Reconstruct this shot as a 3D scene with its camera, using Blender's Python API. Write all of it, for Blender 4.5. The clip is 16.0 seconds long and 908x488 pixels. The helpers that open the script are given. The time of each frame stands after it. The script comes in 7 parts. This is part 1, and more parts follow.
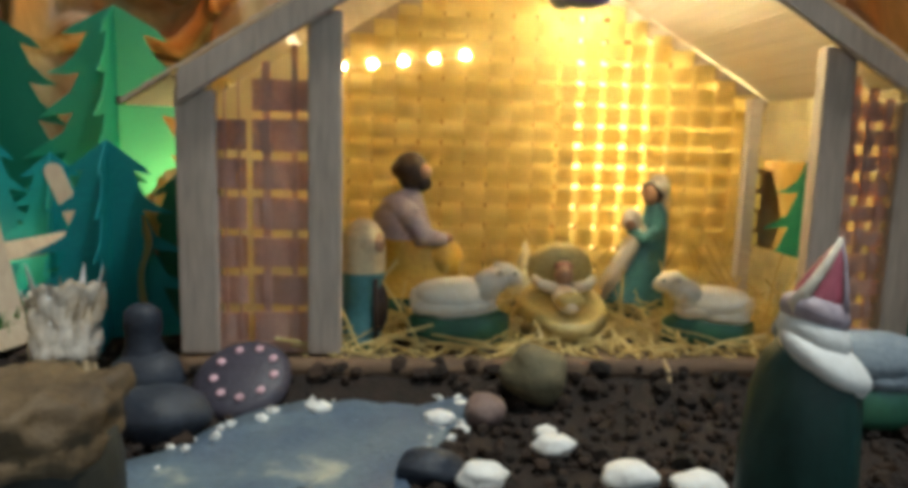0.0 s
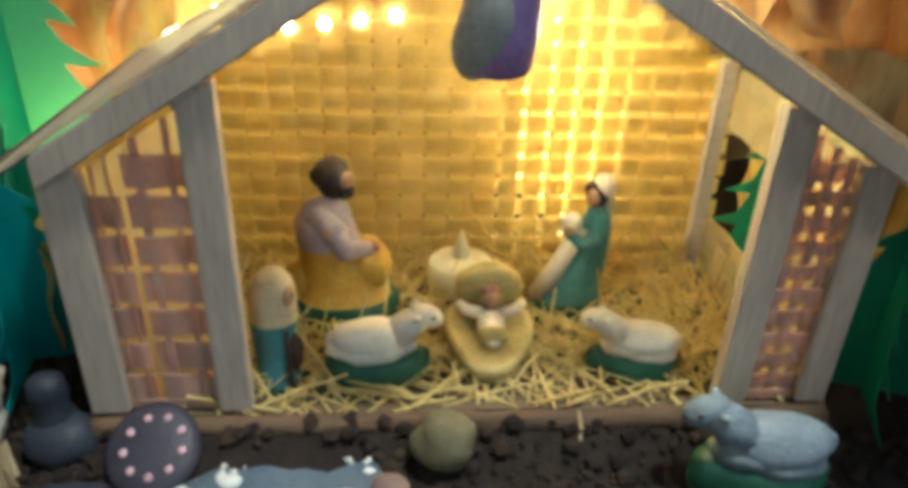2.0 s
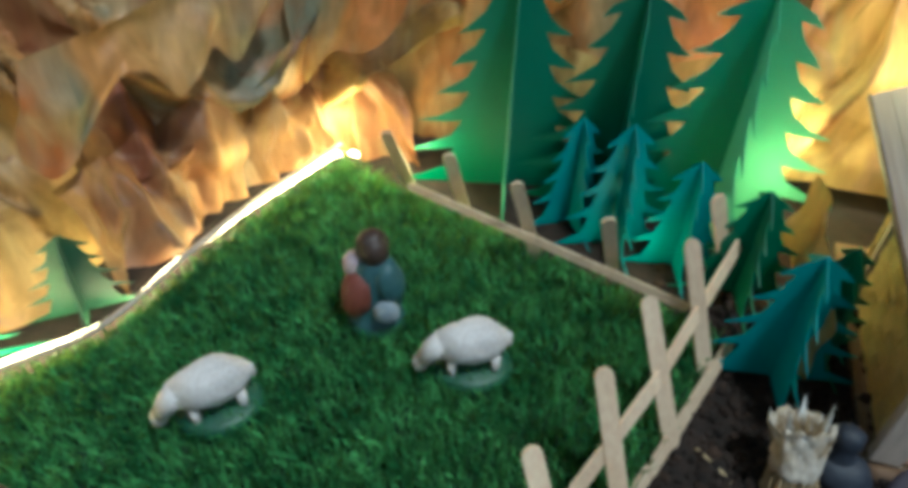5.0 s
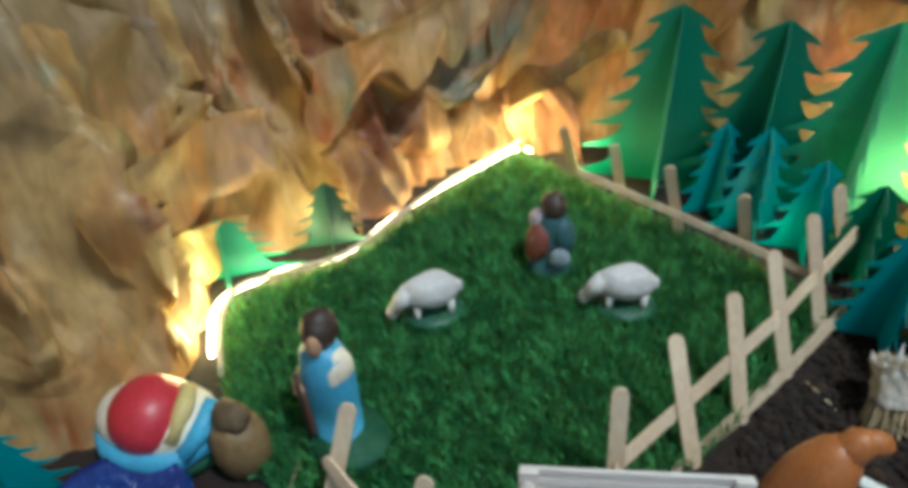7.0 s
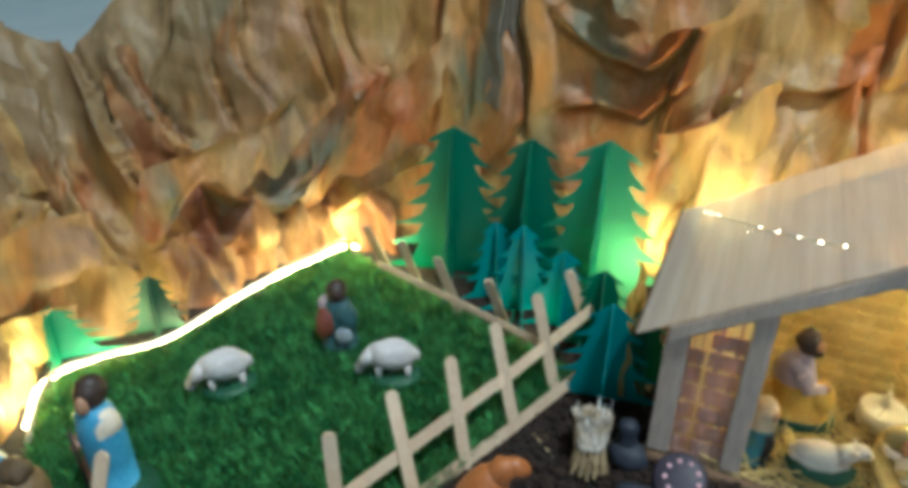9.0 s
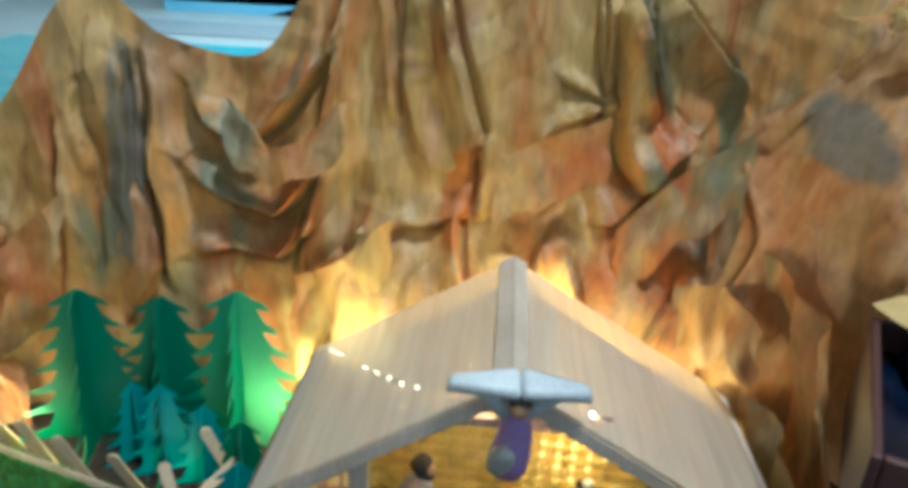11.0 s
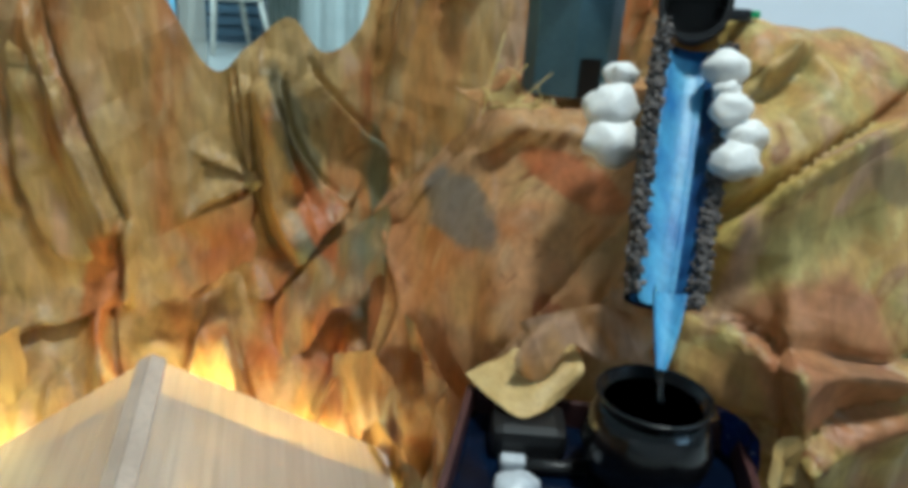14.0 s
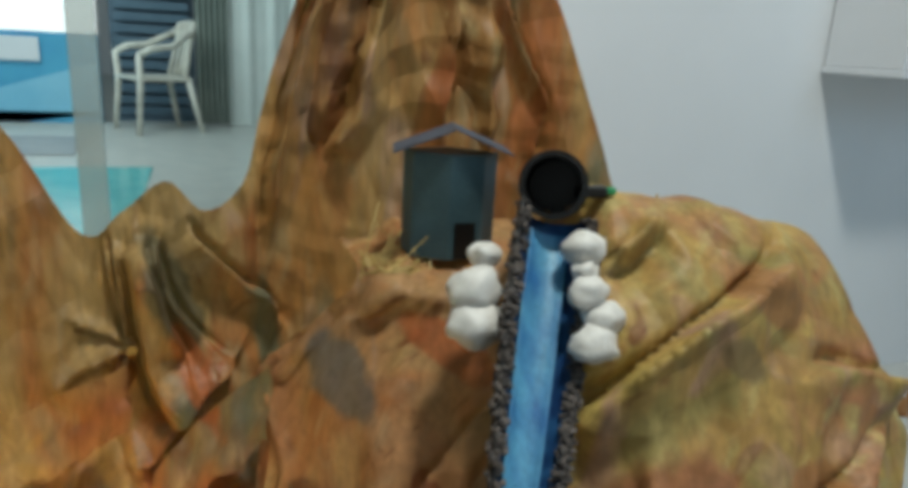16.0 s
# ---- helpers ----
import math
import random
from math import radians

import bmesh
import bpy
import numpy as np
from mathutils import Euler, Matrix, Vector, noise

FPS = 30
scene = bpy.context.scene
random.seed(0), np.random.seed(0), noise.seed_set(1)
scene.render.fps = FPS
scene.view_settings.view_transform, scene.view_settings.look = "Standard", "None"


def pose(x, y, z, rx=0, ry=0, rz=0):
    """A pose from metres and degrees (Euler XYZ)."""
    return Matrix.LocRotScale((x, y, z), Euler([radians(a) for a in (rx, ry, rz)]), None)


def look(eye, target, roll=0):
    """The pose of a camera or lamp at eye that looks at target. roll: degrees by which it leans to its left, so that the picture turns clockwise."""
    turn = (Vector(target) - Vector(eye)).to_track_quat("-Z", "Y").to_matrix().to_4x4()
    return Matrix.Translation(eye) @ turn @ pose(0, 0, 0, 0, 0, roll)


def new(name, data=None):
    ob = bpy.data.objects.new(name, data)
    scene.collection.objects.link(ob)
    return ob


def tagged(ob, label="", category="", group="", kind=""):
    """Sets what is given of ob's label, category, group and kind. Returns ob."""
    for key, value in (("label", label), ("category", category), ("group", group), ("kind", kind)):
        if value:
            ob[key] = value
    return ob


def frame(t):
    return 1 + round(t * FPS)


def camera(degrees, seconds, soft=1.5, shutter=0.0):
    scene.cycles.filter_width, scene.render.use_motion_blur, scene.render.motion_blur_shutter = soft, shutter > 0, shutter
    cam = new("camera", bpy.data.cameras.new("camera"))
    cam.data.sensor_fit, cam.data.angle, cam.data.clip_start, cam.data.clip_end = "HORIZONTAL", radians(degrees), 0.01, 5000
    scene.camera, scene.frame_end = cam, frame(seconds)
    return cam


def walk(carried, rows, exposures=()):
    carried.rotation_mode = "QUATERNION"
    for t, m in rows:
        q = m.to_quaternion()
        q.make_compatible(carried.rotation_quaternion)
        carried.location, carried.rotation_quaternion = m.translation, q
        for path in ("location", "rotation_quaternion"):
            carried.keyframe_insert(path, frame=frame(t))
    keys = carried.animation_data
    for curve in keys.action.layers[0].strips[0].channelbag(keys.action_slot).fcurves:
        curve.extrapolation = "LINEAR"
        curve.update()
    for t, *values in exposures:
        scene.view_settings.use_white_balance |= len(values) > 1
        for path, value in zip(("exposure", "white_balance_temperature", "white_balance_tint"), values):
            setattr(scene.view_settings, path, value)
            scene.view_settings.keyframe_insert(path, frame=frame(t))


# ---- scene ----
cam = camera(65.0, 16.0, 5.0)
PATH = [
    (0, (-0.0733, -0.3242, 0.1075), (-0.0360, 0.1689, 0.0339), 1.65),
    (0.5, (-0.0601, -0.2963, 0.1308), (-0.0241, 0.1972, 0.0588), 1.81),
    (1, (-0.0465, -0.2857, 0.1554), (-0.0096, 0.2026, 0.0546), 1.70),
    (1.5, (-0.0434, -0.2727, 0.1938), (0.0023, 0.1960, 0.0257), 2.01),
    (2, (-0.0303, -0.2639, 0.2311), (0.0045, 0.1777, -0.0008), 2.00),
    (2.5, (-0.0584, -0.2403, 0.2592), (-0.0130, 0.1730, -0.0184), 3.19),
    (3, (-0.1252, -0.2188, 0.2867), (-0.0637, 0.1738, -0.0168), 6.70),
    (3.2, (-0.1484, -0.219, 0.2951), (-0.1121, 0.1297, 0.0129), 6.72),
    (3.5, (-0.1800, -0.2218, 0.3062), (-0.1639, 0.1587, -0.0177), 5.62),
    (3.8, (-0.2148, -0.2331, 0.3185), (-0.2238, 0.1082, 0.0254), 5.40),
    (4, (-0.2382, -0.2414, 0.3265), (-0.2567, 0.1365, -0.0004), 5.18),
    (4.5, (-0.2906, -0.2570, 0.3424), (-0.3549, 0.1107, 0.0098), 2.97),
    (4.8, (-0.3204, -0.2754, 0.3515), (-0.4024, 0.0511, 0.0529), 2.88),
    (5, (-0.3370, -0.2877, 0.3582), (-0.4418, 0.0729, 0.0281), 1.98),
    (5.2, (-0.3456, -0.2969, 0.3653), (-0.4718, 0.0591, 0.0377), 0.09),
    (7.3, (-0.3079, -0.4580, 0.4045), (-0.4982, -0.1107, 0.0992), -1.04),
    (7.5, (-0.2901, -0.4671, 0.4105), (-0.4811, -0.1184, 0.1072), -0.97),
    (8, (-0.2278, -0.4755, 0.4189), (-0.4231, -0.1180, 0.1290), -0.94),
    (8.5, (-0.1675, -0.4724, 0.4379), (-0.3665, -0.1067, 0.1610), -1.35),
    (9, (-0.1364, -0.4578, 0.4443), (-0.3184, -0.0637, 0.1962), -0.06),
    (9.5, (-0.0989, -0.4420, 0.4657), (-0.2541, -0.0250, 0.2376), 0.42),
    (9.7, (-0.0857, -0.4369, 0.4748), (-0.2268, -0.0112, 0.2537), 0.75),
    (11.8, (0.0223, -0.4161, 0.5252), (0.0397, 0.0469, 0.3372), 2.83),
    (12, (0.0323, -0.4152, 0.5269), (0.0574, 0.0471, 0.3381), 2.76),
    (12.5, (0.0536, -0.4065, 0.5251), (0.1223, 0.0499, 0.3327), 3.91),
    (13, (0.0741, -0.4029, 0.5349), (0.1682, 0.0481, 0.3405), 3.76),
    (13.5, (0.0958, -0.4034, 0.5578), (0.2027, 0.0448, 0.3636), 3.31),
    (14, (0.1092, -0.4088, 0.5867), (0.2325, 0.0414, 0.4075), 3.87),
    (14.5, (0.1273, -0.4097, 0.6096), (0.2573, 0.0465, 0.4516), 3.90),
    (15, (0.1385, -0.4071, 0.6358), (0.2806, 0.0514, 0.4959), 4.07),
    (15.5, (0.1539, -0.4031, 0.6612), (0.3116, 0.0509, 0.5234), 4.11),
    (16, (0.1714, -0.3935, 0.6831), (0.3342, 0.0591, 0.5466), 3.35),
]
walk(cam, [(t, look(eye, target, roll)) for t, eye, target, roll in PATH], [(0, -0.35, 6700, 8), (1.5, -0.15, 6500, 5), (3.0, -0.05, 6000, 2), (4.0, -0.22, 5900, 2), (5.0, -0.25, 5700, 3), (8.0, -0.1, 5800, 4), (9.5, -0.1, 5700, 2), (13.0, -0.05, 5600, 0), (14.0, -0.27, 6000, 2), (15.0, -0.80, 6900, 6), (16, -0.80, 6900, 7)])

# ---- world and light ----
S = 0.01  # the tabletop scene is laid out in centimetres
world = bpy.data.worlds.new("world")
scene.world = world
world.use_nodes = True
world.node_tree.nodes["Background"].inputs["Color"].default_value = (0.75, 0.85, 1.0, 1)
world.node_tree.nodes["Background"].inputs["Strength"].default_value = 0.45


def lamp(name, kind, place, power, colour, size=0.02, target=None, size_y=None):
    data = bpy.data.lights.new(name, kind)
    data.energy, data.color = power, colour
    if kind == "AREA":
        data.size = size
        if size_y:
            data.shape, data.size_y = "RECTANGLE", size_y
    elif kind == "POINT":
        data.shadow_soft_size = size
    ob = new(name, data)
    ob.matrix_world = look(place, target) if target else pose(*place)
    return ob


WARM = (1.0, 0.885, 0.53)
AMBER = (1.0, 0.875, 0.36)
lamp("ceiling_lamp_light", "AREA", (0.60, -0.38, 2.85), 78.0, (0.97, 1.0, 0.96), 0.28, (0.0, 0.20, 0.0))
# unseen lamp added as soft fill for the faces towards the front
lamp("room_fill_light", "AREA", (-2.8, -2.2, 1.6), 3.5, (0.88, 0.97, 1.0), 1.6, (0.3, 0.4, 0.3))
# bluish lamp added only to brighten and cool the white wall
lamp("wall_fill_light", "AREA", (1.9, -1.6, 1.9), 19.0, (0.45, 0.72, 1.0), 1.2, (1.6, 1.0, 0.6))
# added lamp that lights the near faces beyond the glass; no source stands here
lamp("pool_fill_light", "AREA", (-1.4, 4.2, 2.4), 100.0, (0.72, 0.93, 1.0), 2.2, (-0.6, 6.3, 0.0))
lamp("stable_lamp_light", "POINT", (0.040, 0.116, 0.184), 0.22, WARM, 0.006)
# extra lamp added to lift the stable's floor and right side
lamp("stable_fill_light", "POINT", (0.045, 0.05, 0.172), 0.50, WARM, 0.008)
lamp("stable_back_light", "AREA", (0.070, 0.176, 0.105), 0.46, WARM, 0.06, (0.070, 0.0, 0.105), 0.13)
# the LED strips behind the stable and the lawn
for x, y, z, power in ((-0.232, 0.226, 0.06, 1.2), (-0.14, 0.228, 0.13, 0.5), (-0.19, 0.245, 0.165, 0.16), (0.03, 0.232, 0.17, 1.0), (0.15, 0.225, 0.12, 0.8), (-0.700, -0.155, 0.022, 0.30), (-0.688, -0.012, 0.014, 0.10), (-0.672, -0.095, 0.02, 0.2), (-0.612, 0.10, 0.034, 0.16), (-0.576, 0.182, 0.034, 0.36), (-0.675, -0.195, 0.022, 0.18), (-0.505, 0.162, 0.03, 0.36), (-0.43, 0.134, 0.024, 0.07), (-0.315, 0.108, 0.024, 0.05)):
    lamp("led_strip_light", "POINT", (x, y, z), power, AMBER, 0.035 if x > -0.3 else 0.014)

# ---- materials ----


def mat(name, c1, c2=None, scale=60.0, rough=0.6, bump=0.2, metal=0.0, fine=400.0, c3=None, stretch=(1, 1, 1), island=False, trans=0.0, vary=0.0):
    m = bpy.data.materials.new(name)
    m.use_nodes = True
    n, l = m.node_tree.nodes, m.node_tree.links
    b = n["Principled BSDF"]
    c2 = c2 or tuple(v * 0.75 for v in c1)
    tc = n.new("ShaderNodeTexCoord")
    mp = n.new("ShaderNodeMapping")
    mp.inputs["Scale"].default_value = stretch
    l.new(tc.outputs["Object"], mp.inputs["Vector"])
    big = n.new("ShaderNodeTexNoise")
    big.inputs["Scale"].default_value, big.inputs["Detail"].default_value = scale, 6
    l.new(mp.outputs["Vector"], big.inputs["Vector"])
    ramp = n.new("ShaderNodeValToRGB")
    ramp.color_ramp.elements[0].position, ramp.color_ramp.elements[1].position = 0.36, 0.64
    ramp.color_ramp.elements[0].color, ramp.color_ramp.elements[1].color = (*c1, 1), (*c2, 1)
    if c3:
        e = ramp.color_ramp.elements.new(0.74)
        e.color = (*c3, 1)
    l.new(big.outputs["Fac"], ramp.inputs["Fac"])
    small = n.new("ShaderNodeTexNoise")
    small.inputs["Scale"].default_value, small.inputs["Detail"].default_value = fine, 4
    l.new(mp.outputs["Vector"], small.inputs["Vector"])
    mix = n.new("ShaderNodeMix")
    mix.data_type, mix.blend_type = "RGBA", "OVERLAY"
    mix.inputs["Factor"].default_value = 0.35
    l.new(ramp.outputs["Color"], mix.inputs[6])
    l.new(small.outputs["Fac"], mix.inputs[7])
    out = mix.outputs[2]
    if vary:
        info = n.new("ShaderNodeNewGeometry" if island else "ShaderNodeObjectInfo")
        hsv = n.new("ShaderNodeHueSaturation")
        mr = n.new("ShaderNodeMapRange")
        mr.inputs["To Min"].default_value, mr.inputs["To Max"].default_value = 1 - vary, 1 + vary
        l.new(info.outputs["Random Per Island" if island else "Random"], mr.inputs["Value"])
        l.new(mr.outputs["Result"], hsv.inputs["Value"])
        l.new(out, hsv.inputs["Color"])
        out = hsv.outputs["Color"]
    l.new(out, b.inputs["Base Color"])
    b.inputs["Roughness"].default_value, b.inputs["Metallic"].default_value = rough, metal
    b.inputs["Transmission Weight"].default_value = trans
    if bump:
        bp = n.new("ShaderNodeBump")
        bp.inputs["Strength"].default_value, bp.inputs["Distance"].default_value = bump, 0.001
        l.new(small.outputs["Fac"], bp.inputs["Height"])
        l.new(bp.outputs["Normal"], b.inputs["Normal"])
    return m


def glow(name, colour, strength):
    m = bpy.data.materials.new(name)
    m.use_nodes = True
    b = m.node_tree.nodes["Principled BSDF"]
    b.inputs["Base Color"].default_value = (*colour, 1)
    b.inputs["Emission Color"].default_value, b.inputs["Emission Strength"].default_value = (*colour, 1), strength
    return m


def paper_paint(name, stretch, seed, palette, stains=(), relief=0.55):
    """Hand-painted crumpled kraft paper: ochre, rust and grey-green washes."""
    m = bpy.data.materials.new(name)
    m.use_nodes = True
    n, l = m.node_tree.nodes, m.node_tree.links
    b = n["Principled BSDF"]
    tc, mp = n.new("ShaderNodeTexCoord"), n.new("ShaderNodeMapping")
    mp.inputs["Scale"].default_value, mp.inputs["Location"].default_value = stretch, (seed, seed * 2, 0)
    l.new(tc.outputs["Object"], mp.inputs["Vector"])

    def noise_tex(scale, detail, lo, hi, dist=0.6):
        t = n.new("ShaderNodeTexNoise")
        t.inputs["Scale"].default_value, t.inputs["Detail"].default_value, t.inputs["Distortion"].default_value = scale, detail, dist
        l.new(mp.outputs["Vector"], t.inputs["Vector"])
        r = n.new("ShaderNodeMapRange")
        r.inputs["From Min"].default_value, r.inputs["From Max"].default_value = lo, hi
        l.new(t.outputs["Fac"], r.inputs["Value"])
        return t, r.outputs["Result"]

    def blend(a, c, fac):
        x = n.new("ShaderNodeMix")
        x.data_type = "RGBA"
        if isinstance(a, tuple):
            x.inputs[6].default_value = (*a, 1)
        else:
            l.new(a, x.inputs[6])
        x.inputs[7].default_value = (*c, 1)
        l.new(fac, x.inputs["Factor"])
        return x.outputs[2]

    _, f1 = noise_tex(7, 3, 0.40, 0.60, 1.0)
    _, f2 = noise_tex(9, 4, 0.47, 0.64, 1.2)
    _, f3 = noise_tex(7, 4, 0.55, 0.67, 1.4)
    _, f4 = noise_tex(24, 4, 0.54, 0.70, 1.0)
    _, f5 = noise_tex(90, 6, 0.25, 0.75)
    a, b2, c2, d2, e2 = palette
    c = blend(a, b2, f1)
    c = blend(c, c2, f2)
    c = blend(c, d2, f3)
    c = blend(c, e2, f4)
    _, f6 = noise_tex(19, 4, 0.61, 0.74, 2.0)
    c = blend(c, (0.18, 0.06, 0.025), f6)
    _, f7 = noise_tex(13, 3, 0.58, 0.70, 1.2)
    c = blend(c, (0.42, 0.255, 0.16), f7)
    for (sx, sy, sz), (rx, rz), tone, tilt in stains:
        vm = n.new("ShaderNodeMapping")
        vm.vector_type = "TEXTURE"
        vm.inputs["Location"].default_value, vm.inputs["Scale"].default_value = (sx, sy, sz), (rx, 1.0, rz)
        vm.inputs["Rotation"].default_value = (0, radians(tilt), 0)
        wob = n.new("ShaderNodeTexNoise")
        wob.inputs["Scale"].default_value, wob.inputs["Detail"].default_value = 30, 4
        l.new(tc.outputs["Object"], wob.inputs["Vector"])
        l.new(tc.outputs["Object"], vm.inputs["Vector"])
        ln = n.new("ShaderNodeVectorMath")
        ln.operation = "LENGTH"
        l.new(vm.outputs["Vector"], ln.inputs[0])
        ad = n.new("ShaderNodeMath")
        ad.operation = "ADD"
        l.new(ln.outputs["Value"], ad.inputs[0])
        l.new(wob.outputs["Fac"], ad.inputs[1])
        mr = n.new("ShaderNodeMapRange")
        mr.inputs["From Min"].default_value, mr.inputs["From Max"].default_value = 1.56, 1.30
        mr.inputs["To Max"].default_value = 0.85
        l.new(ad.outputs["Value"], mr.inputs["Value"])
        c = blend(c, tone, mr.outputs["Result"])
    brush_map, brush = n.new("ShaderNodeMapping"), n.new("ShaderNodeTexNoise")
    brush_map.inputs["Scale"].default_value = (1, 1, 0.22)
    brush.inputs["Scale"].default_value, brush.inputs["Detail"].default_value, brush.inputs["Distortion"].default_value = 55, 5, 2.0
    l.new(tc.outputs["Object"], brush_map.inputs["Vector"])
    l.new(brush_map.outputs["Vector"], brush.inputs["Vector"])
    bs = n.new("ShaderNodeMapRange")
    bs.inputs["From Min"].default_value, bs.inputs["From Max"].default_value = 0.28, 0.72
    l.new(brush.outputs["Fac"], bs.inputs["Value"])
    bo = n.new("ShaderNodeMix")
    bo.data_type, bo.blend_type = "RGBA", "OVERLAY"
    bo.inputs["Factor"].default_value = 0.2
    l.new(c, bo.inputs[6])
    l.new(bs.outputs["Result"], bo.inputs[7])
    c = bo.outputs[2]
    o = n.new("ShaderNodeMix")
    o.data_type, o.blend_type = "RGBA", "OVERLAY"
    o.inputs["Factor"].default_value = 0.22
    l.new(c, o.inputs[6])
    l.new(f5, o.inputs[7])
    l.new(o.outputs[2], b.inputs["Base Color"])
    b.inputs["Roughness"].default_value = 0.45
    b.inputs["Specular IOR Level"].default_value = 0.28
    # creases: folded planes in several directions, each fading in and out
    height = None
    for k, (period, share) in enumerate(((0.075, 1.0), (0.06, 0.8), (0.034, 0.45), (0.027, 0.4), (0.013, 0.14))):
        rot = n.new("ShaderNodeMapping")
        rot.inputs["Rotation"].default_value = (0.7 * k + seed, 1.9 * k + 0.4, 1.1 * k)
        rot.inputs["Location"].default_value = (seed + k, k * 0.37, 0)
        l.new(tc.outputs["Object"], rot.inputs["Vector"])
        wv = n.new("ShaderNodeTexWave")
        wv.wave_type, wv.bands_direction, wv.wave_profile = "BANDS", "X", "TRI"
        wv.inputs["Scale"].default_value, wv.inputs["Distortion"].default_value = 0.314 / period, 2.2
        wv.inputs["Detail"].default_value, wv.inputs["Detail Scale"].default_value = 1.0, 0.7
        l.new(rot.outputs["Vector"], wv.inputs["Vector"])
        gate = n.new("ShaderNodeTexNoise")
        gate.inputs["Scale"].default_value, gate.inputs["Detail"].default_value = 0.45 / period, 1
        l.new(rot.outputs["Vector"], gate.inputs["Vector"])
        gr = n.new("ShaderNodeMapRange")
        gr.inputs["From Min"].default_value, gr.inputs["From Max"].default_value, gr.inputs["To Max"].default_value = 0.40, 0.66, share * period / 0.075
        l.new(gate.outputs["Fac"], gr.inputs["Value"])
        mu = n.new("ShaderNodeMath")
        mu.operation = "MULTIPLY"
        l.new(wv.outputs["Fac"], mu.inputs[0])
        l.new(gr.outputs["Result"], mu.inputs[1])
        if height is None:
            height = mu.outputs["Value"]
        else:
            ad = n.new("ShaderNodeMath")
            ad.operation = "ADD"
            l.new(height, ad.inputs[0])
            l.new(mu.outputs["Value"], ad.inputs[1])
            height = ad.outputs["Value"]
    bp = n.new("ShaderNodeBump")
    bp.inputs["Strength"].default_value, bp.inputs["Distance"].default_value = relief, 0.020
    l.new(height, bp.inputs["Height"])
    l.new(bp.outputs["Normal"], b.inputs["Normal"])
    return m


